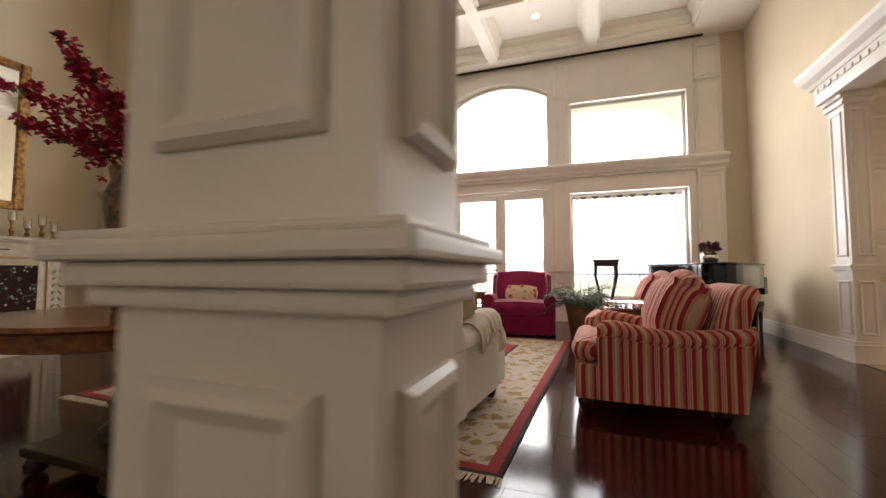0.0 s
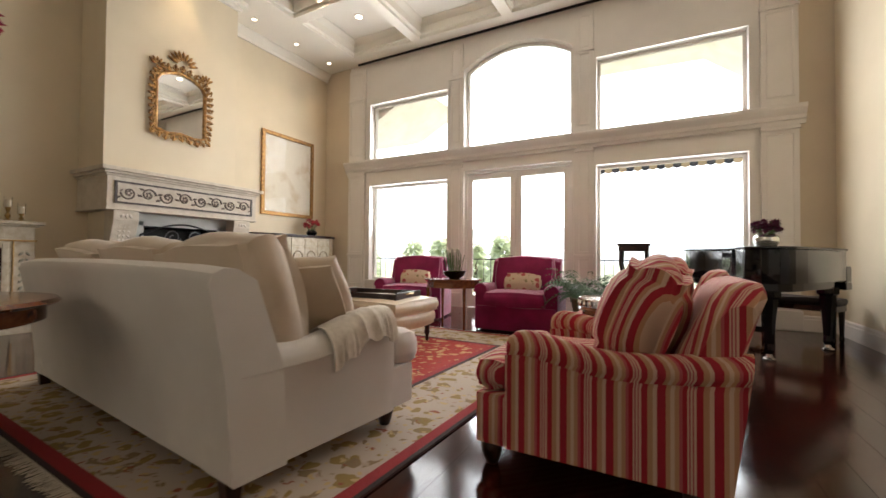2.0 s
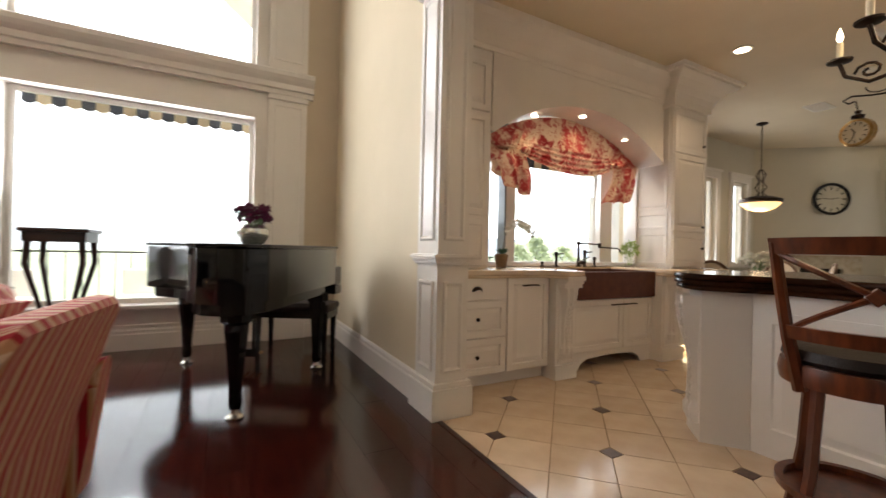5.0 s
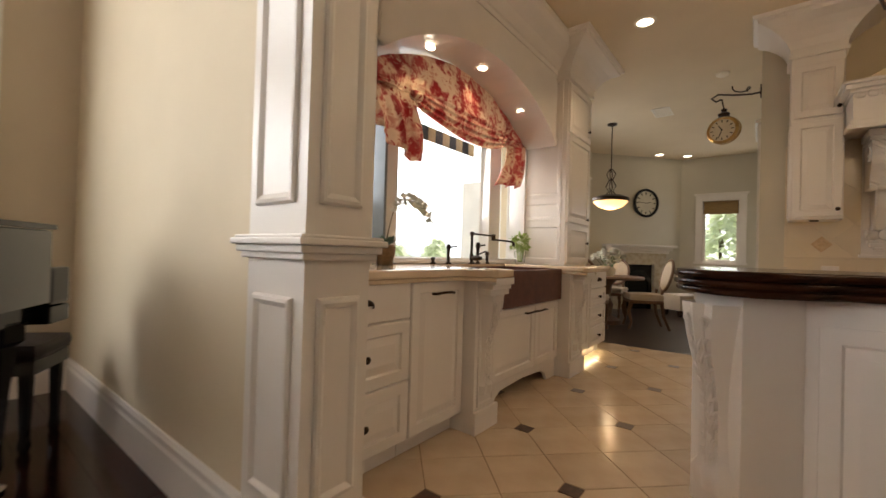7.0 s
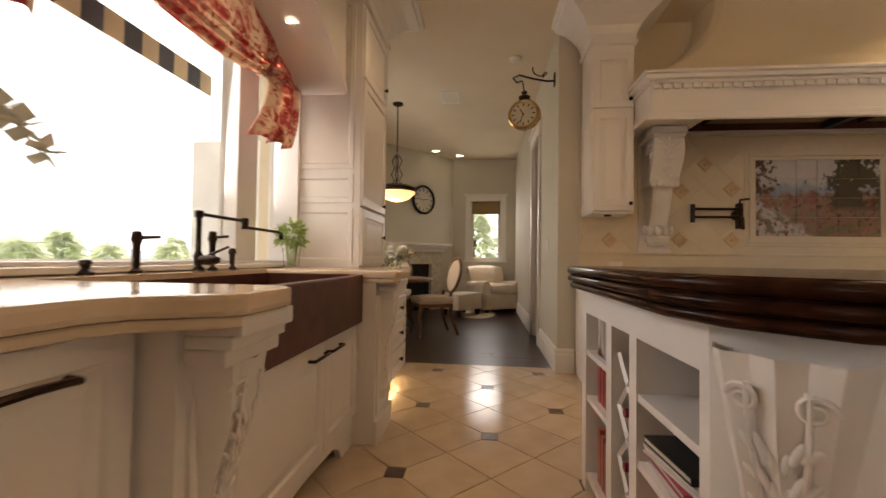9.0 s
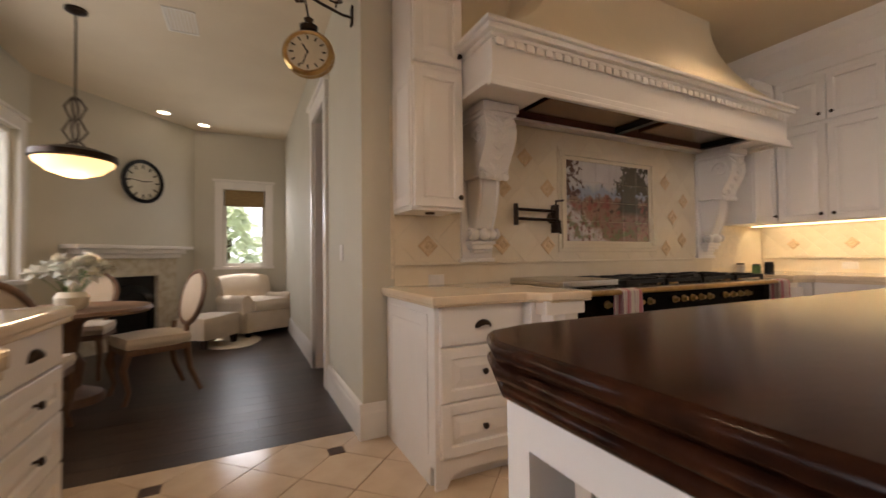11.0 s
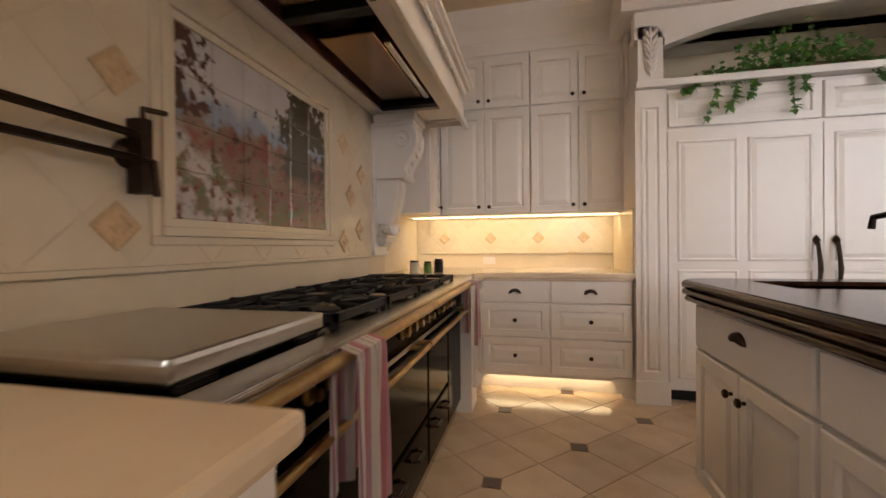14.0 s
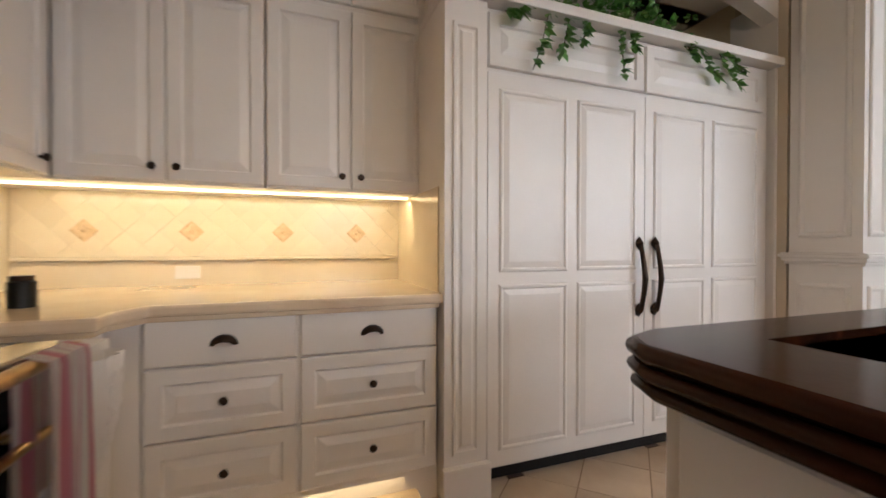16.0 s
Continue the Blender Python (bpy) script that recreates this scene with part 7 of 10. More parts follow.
def striped_chair(m, label):
    """An English armchair; local front is -y, width along x."""
    e = thing("armchair", label, "armchair", m, "striped armchairs")
    w = 0.96
    part("frame", box(-w / 2 + 0.015, w / 2 - 0.015, -0.505, 0.44, 0.105, 0.345, 0.02), STRIPE_X, e, smooth=True)
    part("backrest", round_back(w - 0.10, 0.90, 0.20, 0.17, 0.11), STRIPE_X, e, smooth=True, m=pose(0, 0.46, 0))
    a = part("armrest", saddle_arm(0.86, 0.655, 0.595, 0.64, 0.065, 0.068, 0.108), STRIPE_Y, e, smooth=True, m=pose(-w / 2 + 0.075, -0.355, 0))
    again(a, pose(w / 2 - 0.075, -0.355, 0) @ Matrix.Diagonal((-1, 1, 1, 1)))
    shaped(w - 0.29, 0.72, 0.16, 0.075, 0.02, pose(0, -0.15, 0.425), STRIPE_X, e, "seat_cushion", 1)
    shaped(w - 0.05, 0.17, 0.16, 0.07, 0.012, pose(0, -0.435, 0.425), STRIPE_X, e, "seat_cushion_front", 6)
    shaped(w - 0.28, 0.30, 0.50, 0.145, 0.05, pose(0, 0.19, 0.715, -20, 0, 0), STRIPE_X, e, "back_cushion", 2, 10)
    for x in (-w / 2 + 0.07, w / 2 - 0.07):
        for y in (-0.44, 0.40):
            bun_foot(e, x, y, 0.108, 0.05)
    return e


striped_chair(pose(1.35, 4.40, 0, 0, 0, -91), "red and gold striped armchair with a plump back cushion")
striped_chair(pose(1.46, 6.05, 0, 0, 0, -95), "red and gold striped armchair near the piano")


def purple_chair(m, label):
    e = thing("armchair", label, "armchair", m, "magenta armchairs")
    w = 1.10
    part("skirt", box(-w / 2 + 0.02, w / 2 - 0.02, -0.40, 0.42, 0.015, 0.34, 0.03), PURPLE, e, smooth=True)
    part("backrest", back_bm(w - 0.12, 0.98, 0.24, 0.10, 0.2, 0.03), PURPLE, e, smooth=True, m=pose(0, 0.40, 0))
    a = part("armrest", arm_bm(0.78, 0.64, 0.17, 0.10, 0.02, 0.03), PURPLE, e, smooth=True, m=pose(-w / 2 + 0.08, -0.38, 0))
    again(a, pose(w / 2 - 0.08, -0.38, 0) @ Matrix.Diagonal((-1, 1, 1, 1)))
    shaped(0.80, 0.74, 0.20, 0.07, 0.025, pose(0, -0.12, 0.43), PURPLE, e, "seat_cushion", 3)
    shaped(0.80, 0.22, 0.52, 0.09, 0.04, pose(0, 0.22, 0.72, -14, 0, 0), PURPLE, e, "back_cushion", 4)


for (x, y, r), lab in (((-0.10, 7.68, 4), "magenta velvet armchair facing the sofa"), ((-2.05, 7.98, 14), "magenta velvet armchair beside the side table")):
    purple_chair(pose(x, y, 0.012 if y < 7 else 0.0, 0, 0, r), lab)
    p = thing("lumbar_pillow", "cream floral lumbar cushion on a magenta armchair", "cushion", pose(x, y, 0, 0, 0, r) @ pose(0.02, -0.02, 0.635, -24, 4, 0), "floral cushions")
    part("pillow_cover", soft(0.46, 0.13, 0.24, 0.06, 0.03, 8, seed=11), FLORAL, p, smooth=True)

# rug
RM = pose(-1.11, 5.02, 0, 0, 0, -2.6)
rug = thing("rug", "large red and beige persian rug with cream fringe", "rug", RM)
RW, RD = 3.46, 4.15
part("field", box(-RW / 2 + 0.72, RW / 2 - 0.72, -RD / 2 + 0.72, RD / 2 - 0.72, 0.0, 0.012), RUGFIELD, rug, "red figured field")
for i, (a, b, mat, lab) in enumerate(((0.0, 0.025, RUGDARK, "dark edge"), (0.025, 0.09, RUGRED, "crimson guard stripe"), (0.09, 0.62, RUGBORDER, "beige figured border"), (0.62, 0.66, RUGDARK, "dark guard stripe"), (0.66, 0.72, RUGRED, "crimson guard stripe"))):
    x0, x1, y0, y1 = -RW / 2 + a, RW / 2 - a, -RD / 2 + a, RD / 2 - a
    k = b - a
    part("border", boxes((x0, x1, y0, y0 + k, 0, 0.012), (x0, x1, y1 - k, y1, 0, 0.012), (x0, x0 + k, y0 + k, y1 - k, 0, 0.012), (x1 - k, x1, y0 + k, y1 - k, 0, 0.012)), mat, rug, lab)
rnd = random.Random(8)
bm = bmesh.new()
for s in (-1, 1):
    for k in range(420):
        x = -RW / 2 + RW * k / 419
        y = s * RD / 2
        dx, l = rnd.uniform(-0.015, 0.015), rnd.uniform(0.05, 0.085)
        vs = [bm.verts.new(p) for p in ((x - 0.004, y, 0.008), (x + 0.004, y, 0.008), (x + 0.004 + dx, y + s * l, 0.003), (x - 0.003 + dx, y + s * l, 0.004))]
        bm.faces.new(vs)
f = part("fringe", bm, FRINGE, rug, "cream wool fringe")
f["kind"] = "stuff"

# ottoman with tray
ot = thing("ottoman", "cream leather ottoman with dark turned legs", "ottoman", pose(-1.32, 5.92, 0.012, 0, 0, 0))
shaped(1.25, 0.86, 0.22, 0.10, 0.015, pose(0, 0, 0.29), HIDE, ot, "seat", 1)
shaped(1.27, 0.88, 0.17, 0.075, 0.02, pose(0, 0, 0.43), HIDE, ot, "top_cushion", 2)
for x in (-0.53, 0.53):
    for y in (-0.34, 0.34):
        part("leg", lathe([(0.012, 0), (0.022, 0.02), (0.016, 0.05), (0.034, 0.10), (0.026, 0.13), (0.036, 0.20)], 12), DARKWOOD, ot, smooth=True, m=pose(x, y, 0))
tray = thing("serving_tray", "dark wooden gallery tray on the ottoman", "tray", pose(-1.28, 5.90, 0.525, 0, 0, 4))
part("base", box(-0.45, 0.45, -0.28, 0.28, 0, 0.012), DARKWOOD, tray)
part("rim", boxes((-0.45, 0.45, -0.28, -0.262, 0.012, 0.065), (-0.45, 0.45, 0.262, 0.28, 0.012, 0.065), (-0.45, -0.432, -0.262, 0.262, 0.012, 0.075), (0.432, 0.45, -0.262, 0.262, 0.012, 0.075), bevel=0.003), DARKWOOD, tray)
part("handle", tube([(0.452, -0.06, 0.045), (0.475, -0.05, 0.055), (0.475, 0.05, 0.055), (0.452, 0.06, 0.045)], 0.006), BRASS, tray, "brass handle", smooth=True)

# side table between the magenta chairs, with potted narcissus
st_ = thing("side_table", "dark red-brown octagonal side table with slender legs", "table", pose(-0.98, 7.30, 0))
part("tabletop", prism([(0.42 * math.cos(math.pi / 8 + k * math.pi / 4), 0.36 * math.sin(math.pi / 8 + k * math.pi / 4)) for k in range(8)], 0.655, 0.68, 0.006), MAHOG, st_)
part("apron", prism([(0.38 * math.cos(math.pi / 8 + k * math.pi / 4), 0.32 * math.sin(math.pi / 8 + k * math.pi / 4)) for k in range(8)], 0.56, 0.655), MAHOG, st_)
for x in (-0.28, 0.28):
    for y in (-0.22, 0.22):
        part("leg", lathe([(0.010, 0), (0.016, 0.02), (0.013, 0.08), (0.020, 0.4), (0.024, 0.56)], 10), MAHOG, st_, smooth=True, m=pose(x, y, 0))


def bowl(e, r, h, mat, name="bowl", label=""):
    return part(name, lathe([(r * 0.45, 0), (r * 0.5, 0.01), (r * 0.85, h * 0.45), (r, h), (r * 0.96, h), (r * 0.8, h * 0.5), (0.0, h * 0.25)], 20), mat, e, label, smooth=True)


nar = thing("potted_narcissus", "white narcissus with green stems in a dark bowl", "flowers", pose(-0.95, 7.28, 0.68))
bowl(nar, 0.17, 0.11, BLACK)
rnd = random.Random(21)
bm, bw = bmesh.new(), bmesh.new()
for k in range(26):
    x, y = rnd.uniform(-0.11, 0.11), rnd.uniform(-0.09, 0.09)
    h = rnd.uniform(0.28, 0.42)
    tube([(x * 0.7, y * 0.7, 0.05), (x, y, h * 0.6), (x * 1.25, y * 1.25, h)], 0.005, 4, bm)
    leaf_bm(bm, (x * 0.7, y * 0.7, 0.06), (x * 2, y * 2, 1), h * 0.8, 0.014, 0.1, rnd.uniform(-1, 1))
    if k % 2 == 0:
        for j in range(6):
            a = j * 1.05
            leaf_bm(bw, (x * 1.25, y * 1.25, h), (math.cos(a), math.sin(a), 0.7), 0.045, 0.026, 0.1)
part("foliage", bm, LEAF, nar)["kind"] = "stuff"
part("petals", bw, BLOOMW, nar, "white petals")["kind"] = "stuff"

# gallery table between the striped chairs
gt = thing("gallery_table", "small dark round table with a pierced gallery rim", "table", pose(1.38, 5.235, 0))
part("tabletop", lathe([(0, 0.62), (0.285, 0.62), (0.295, 0.635), (0.285, 0.65), (0, 0.65)], 28), MAHOG, gt, smooth=True)
part("drum", lathe([(0.25, 0.49), (0.26, 0.50), (0.26, 0.62)], 28), MAHOG, gt, smooth=True)
part("gallery_rail", lathe([(0.280, 0.695), (0.288, 0.695), (0.288, 0.705), (0.280, 0.705), (0.280, 0.695)], 28), STEEL, gt, smooth=True)
o = None
for k in range(28):
    a = k / 28 * 2 * math.pi
    q = pose(0.284 * math.cos(a), 0.284 * math.sin(a), 0.65)
    o = part("gallery_spindle", lathe([(0.004, 0), (0.009, 0.02), (0.004, 0.046)], 6), STEEL, gt, m=q) if o is None else again(o, q)
for k in range(4):
    a = k * math.pi / 2 + 0.7
    part("leg", lathe([(0.012, 0), (0.02, 0.05), (0.016, 0.25), (0.026, 0.50)], 10), MAHOG, gt, smooth=True, m=pose(0.22 * math.cos(a), 0.22 * math.sin(a), 0))

# fern in a basket stand
fe = thing("fern", "bushy dark green fern in a tall woven basket", "plant", pose(0.83, 7.45, 0))
part("basket", lathe([(0.12, 0), (0.14, 0.02), (0.21, 0.46), (0.225, 0.49), (0.195, 0.49), (0.17, 0.42), (0, 0.40)], 20), WICKER, fe, smooth=True)
bm = bmesh.new()
rnd = random.Random(5)
for k in range(150):
    a = rnd.uniform(0, 6.283)
    up, L = rnd.uniform(0.30, 0.95), rnd.uniform(0.30, 0.50)
    p = Vector((0.08 * math.cos(a), 0.08 * math.sin(a), 0.47))
    for j in range(12):
        t = j / 11
        q = p + Vector((math.cos(a) * L * t, math.sin(a) * L * t, up * L * 2.0 * t - 1.05 * L * t * t))
        for s in (-1, 1):
            leaf_bm(bm, q, (math.cos(a + s * 1.2), math.sin(a + s * 1.2), -0.1), 0.085 * (1.1 - t * 0.7), 0.018, 0.4, rnd.uniform(-0.6, 0.6))
part("fronds", bm, FERN, fe)["kind"] = "stuff"

# black plant stand
ps = thing("plant_stand", "black wooden pedestal stand with four bowed legs", "stand", pose(1.265, 8.88, 0) @ Matrix.Diagonal((1.05, 1.05, 1.025, 1)))
part("top", boxes((-0.21, 0.21, -0.21, 0.21, 1.15, 1.18), (-0.19, 0.19, -0.19, 0.19, 1.07, 1.15), bevel=0.004), DARKWOOD, ps)
for sx in (-1, 1):
    for sy in (-1, 1):
        part("leg", tube([(sx * 0.16, sy * 0.16, 1.08), (sx * 0.17, sy * 0.17, 0.9), (sx * 0.10, sy * 0.10, 0.55), (sx * 0.07, sy * 0.07, 0.3), (sx * 0.16, sy * 0.16, 0.05), (sx * 0.19, sy * 0.19, 0.0)], [0.024, 0.022, 0.017, 0.015, 0.017, 0.02], 8), DARKWOOD, ps, smooth=True)
part("lower_shelf", lathe([(0, 0.26), (0.11, 0.26), (0.11, 0.285), (0, 0.285)], 16), DARKWOOD, ps)

# grand piano: local u to the player's left, v towards the tail
PM = Matrix.Translation((2.655, 8.34, 0)) @ Matrix.Rotation(math.atan2(-0.514, 0.858), 4, "Z")
pn = thing("grand_piano", "black lacquered grand piano with closed lid", "piano", PM)
OUT = [(-0.74, 0.24), (0.74, 0.24), (0.75, -0.85), (0.74, -1.10), (0.68, -1.26), (0.56, -1.34), (0.42, -1.32), (0.30, -1.22), (0.20, -1.02), (0.08, -0.80), (-0.10, -0.62), (-0.34, -0.52), (-0.56, -0.44), (-0.69, -0.30), (-0.745, -0.10)]
OUT = OUT[::-1]
part("case", prism(OUT, 0.76, 1.085, 0.006), BLACK, pn, smooth=True)
part("soundboard_frame", prism([(x * 0.93, y * 0.93) for x, y in OUT], 0.68, 0.76, 0.006), BLACK, pn)
part("lid", prism([(x * 1.02, y * 1.02) for x, y in OUT], 1.089, 1.112, 0.006), BLACK, pn)
part("key_bed", box(-0.74, 0.74, 0.242, 0.42, 0.66, 0.74, 0.008), BLACK, pn)
for x in (-0.74, 0.66):
    part("key_cheek", box(x, x + 0.08, 0.242, 0.42, 0.742, 0.92, 0.02), BLACK, pn)
part("fallboard", box(-0.66, 0.66, 0.242, 0.40, 0.742, 0.80, 0.01), BLACK, pn)
for x, y in ((-0.60, 0.10), (0.62, 0.10), (0.50, -1.02)):
    l = part("leg", lathe([(0.035, 0.06), (0.045, 0.10), (0.040, 0.16), (0.058, 0.42), (0.075, 0.56), (0.075, 0.60), (0.10, 0.62), (0.10, 0.69)], 8), BLACK, pn, m=pose(x, y, 0))
    part("caster", lathe([(0, 0), (0.05, 0.0), (0.055, 0.012), (0.03, 0.03), (0.025, 0.06), (0, 0.06)], 14), STEEL, l, "dull metal caster", smooth=True)
part("pedal_lyre", boxes((-0.10, 0.10, 0.02, 0.07, 0.10, 0.17), (-0.07, -0.05, 0.03, 0.06, 0.17, 0.67), (0.05, 0.07, 0.03, 0.06, 0.17, 0.67), bevel=0.004), BLACK, pn)
for x in (-0.06, 0.0, 0.06):
    part("pedal", tube([(x, 0.06, 0.12), (x, 0.20, 0.10)], [0.008, 0.014]), BRASS, pn, "brass pedal", smooth=True)
pb = thing("piano_bench", "black lacquered piano bench with tufted seat", "bench", PM @ pose(0.22, 0.62, 0))
part("seat_pad", soft(0.78, 0.36, 0.09, 0.035, 0.01, 8, m=pose(0, 0, 0.49)), LEATHER, pb, smooth=True)
part("apron", box(-0.38, 0.38, -0.17, 0.17, 0.38, 0.45, 0.005), BLACK, pb)
for x in (-0.34, 0.34):
    for y in (-0.14, 0.14):
        part("leg", lathe([(0.018, 0), (0.028, 0.03), (0.022, 0.08), (0.032, 0.38)], 8), BLACK, pb, m=pose(x, y, 0))


def bouquet(e, z, r, n, mat, seed, leaf=True, size=0.05):
    rnd = random.Random(seed)
    bp, bl = bmesh.new(), bmesh.new()
    for k in range(n):
        a, u = rnd.uniform(0, 6.283), rnd.uniform(0.1, 1)
        d = Vector((math.cos(a) * math.sqrt(1 - (u * 0.9) ** 2), math.sin(a) * math.sqrt(1 - (u * 0.9) ** 2), u * 0.8))
        c = Vector((0, 0, z)) + d * r * rnd.uniform(0.6, 1.0)
        for ring, cnt in ((0.35, 4), (0.9, 6)):
            for j in range(cnt):
                b = j / cnt * 6.283 + ring
                side = d.orthogonal().normalized()
                q = Matrix.Rotation(b, 3, d) @ side
                leaf_bm(bp, c, d * (1.3 - ring) + q * ring, size, size * 0.75, 0.1, rnd.uniform(-0.5, 0.5))
        if leaf and k % 2 == 0:
            leaf_bm(bl, c - d * 0.02, d + Vector((rnd.uniform(-1, 1), rnd.uniform(-1, 1), 0)), size * 1.3, size * 0.6, 0.3)
        tube([(0, 0, z - r * 0.8), c], 0.003, 4, bl)
    part("blossoms", bp, mat, e)["kind"] = "stuff"
    part("foliage", bl, LEAF, e)["kind"] = "stuff"


fb = thing("flower_bowl", "deep plum roses in a silver glass bowl on the piano", "flowers", PM @ pose(0.20, -0.28, 1.112))
part("vase", lathe([(0.06, 0), (0.09, 0.01), (0.125, 0.07), (0.12, 0.13), (0.085, 0.165), (0.08, 0.165), (0.11, 0.12), (0.115, 0.07), (0.0, 0.02)], 24), material("silvered_glass", (0.70, 0.70, 0.66), 0.06, metal=0.8), fb, "silvered round bowl", smooth=True)
bouquet(fb, 0.20, 0.16, 34, BLOOMP, 31, size=0.055)

# ---------------------------------------------------------------- left wall: fireplace, mirror, print, sideboard
fp = thing("fireplace", "carved limestone fireplace with dark relief frieze and plaster breast", "fireplace", pose(XL, 0, 0), kind="structure")
FX = 0.70
part("breast_lower", boxes((0, FX - 0.10, 4.85, 5.22, 0, 1.55), (0, FX - 0.10, 6.42, 6.80, 0, 1.55), (0, 0.12, 5.22, 6.42, 0, 1.55), (0, FX - 0.10, 4.85, 6.80, 1.55, 1.60)), CREAM, fp)
part("breast_upper", box(0, FX, 4.73, 6.62, 2.145, H1), CREAM, fp, "cream plaster chimney breast")
part("breast_crown", boxes((0, FX + 0.05, 4.68, 6.67, H1 - 0.18, H1 - 0.10), (0, FX + 0.12, 4.61, 6.74, H1 - 0.10, H1), bevel=0.02), WHITE, fp)
part("frieze_block", box(0, 0.86, 4.72, 6.92, 1.60, 2.02), STONE, fp)
part("mantel_shelf", boxes((0, 0.88, 4.70, 6.94, 2.02, 2.05), (0, 0.91, 4.67, 6.97, 2.05, 2.085), (0, 0.95, 4.63, 7.01, 2.085, 2.14), bevel=0.008), STONE, fp)
part("frieze_foot", boxes((0, 0.875, 4.705, 6.935, 1.575, 1.605), bevel=0.006), STONE, fp)
fz = part("relief_panel", boxes((0.861, 0.868, 4.83, 6.81, 1.68, 1.95)), STONE, fp, "pale relief ground")
part("relief_border", boxes((0.861, 0.882, 4.80, 6.84, 1.94, 1.965), (0.861, 0.882, 4.80, 6.84, 1.665, 1.69), (0.861, 0.882, 4.80, 4.83, 1.69, 1.94), (0.861, 0.882, 6.81, 6.84, 1.69, 1.94), bevel=0.004), SLATE, fp)
bm = bmesh.new()
for k in range(8):
    cy = 4.96 + k * 0.245
    s = 1 if k % 2 else -1
    pts = [(0.874, cy + (0.095 - 0.0045 * u) * math.cos(u * 0.5) * s, 1.815 + (0.095 - 0.0045 * u) * math.sin(u * 0.5 + (0 if s > 0 else 3.14))) for u in range(18)]
    tube(pts, [0.013 - 0.0004 * u for u in range(18)], 6, bm)
    for j in range(5):
        a = j * 1.256
        lobe(bm, pose(0.876, cy + 0.03 * math.cos(a), 1.815 + 0.03 * math.sin(a)), 0.010, 0.018, 0.018, 1)
    for j in range(4):
        lobe(bm, pose(0.874, cy + 0.11 * s * (-1) ** j + 0.012 * j, 1.75 + 0.045 * j, 35 * (-1) ** j), 0.009, 0.028, 0.013, 1)
part("vine_relief", bm, material("umber_carved_vine", (0.11, 0.085, 0.07), 0.5, colour2=(0.20, 0.16, 0.13), scale=14, bump=0.3, bscale=80), fp, "dark scrolling vine relief", smooth=True)
for y in (4.80, 6.52):
    prof = [(0.60, 0.0), (0.84, 0.0), (0.84, 0.25), (0.76, 0.32), (0.70, 0.55), (0.70, 0.85), (0.74, 1.10), (0.80, 1.30), (0.85, 1.45), (0.855, 1.575), (0.60, 1.575)]
    part("jamb_leg", prism(prof, y, y + 0.30, 0.01, m=Matrix(((1, 0, 0, 0), (0, 0, 1, 0), (0, 1, 0, 0), (0, 0, 0, 1)))), STONE, fp)
    bm = bmesh.new()
    for k in range(12):
        z = 1.50 - k * 0.065
        xo = 0.855 - 0.155 * min(1, max(0, (1.5 - z) / 0.6)) ** 0.8
        for s in (-1, 0, 1):
            lobe(bm, pose(xo, y + 0.15 + s * 0.05, z, s * 35), 0.014, 0.020, 0.036, 1)
    part("leg_carving", bm, material("pale_stone_carving", (0.66, 0.60, 0.52), 0.7, scale=9), fp, "carved leaf panel", smooth=True)
part("firebox", boxes((0.12, 0.125, 5.22, 6.42, 0, 1.40), (0.125, 0.60, 5.22, 5.24, 0, 1.42), (0.125, 0.60, 6.40, 6.42, 0, 1.42), (0.125, 0.60, 5.24, 6.40, 1.40, 1.42)), IRON, fp, "sooty black firebox")
part("inner_surround", boxes((0.60, 0.64, 5.10, 5.26, 0, 1.46), (0.60, 0.64, 6.36, 6.52, 0, 1.46), (0.60, 0.64, 5.10, 6.52, 1.40, 1.575)), material("pale_blue_grey_stone", (0.50, 0.51, 0.47), 0.6, scale=5), fp)
sc_ = thing("fire_screen", "black wrought iron scrolled fire screen", "fire screen", pose(XL + 0.72, 5.78, 0.0) @ Matrix.Diagonal((1, 1, 1.07, 1)))
pts = [(0, -0.60, 0.02), (0, -0.60, 1.18)] + [(0, 0.60 * (u / 8), 1.18 + 0.17 * math.cos(u / 8 * math.pi / 2)) for u in range(-8, 9)] + [(0, 0.60, 1.18), (0, 0.60, 0.02), (0, -0.60, 0.02)]
part("outer_frame", tube(pts, 0.013, 6), IRON, sc_)
bm = bmesh.new()
for s in (-1, 1):
    for cy, cz, r, tw in ((0.16, 1.16, 0.11, 1), (0.38, 1.06, 0.10, -1), (0.16, 0.85, 0.12, -1), (0.40, 0.78, 0.11, 1), (0.18, 0.55, 0.12, 1), (0.42, 0.48, 0.11, -1)):
        tube([(0, s * (cy + (r - 0.005 * u) * math.cos(u * 0.5 * tw)), cz + (r - 0.005 * u) * math.sin(u * 0.5 * tw)) for u in range(17)], 0.008, 5, bm)
    for y in (0.05, 0.27, 0.52):
        tube([(0, s * y, 0.02), (0, s * y, 1.15)], 0.006, 5, bm)
part("scrollwork", bm, material("pewter_iron_scroll", (0.16, 0.16, 0.16), 0.4, metal=0.7), sc_, "grey iron scrollwork")

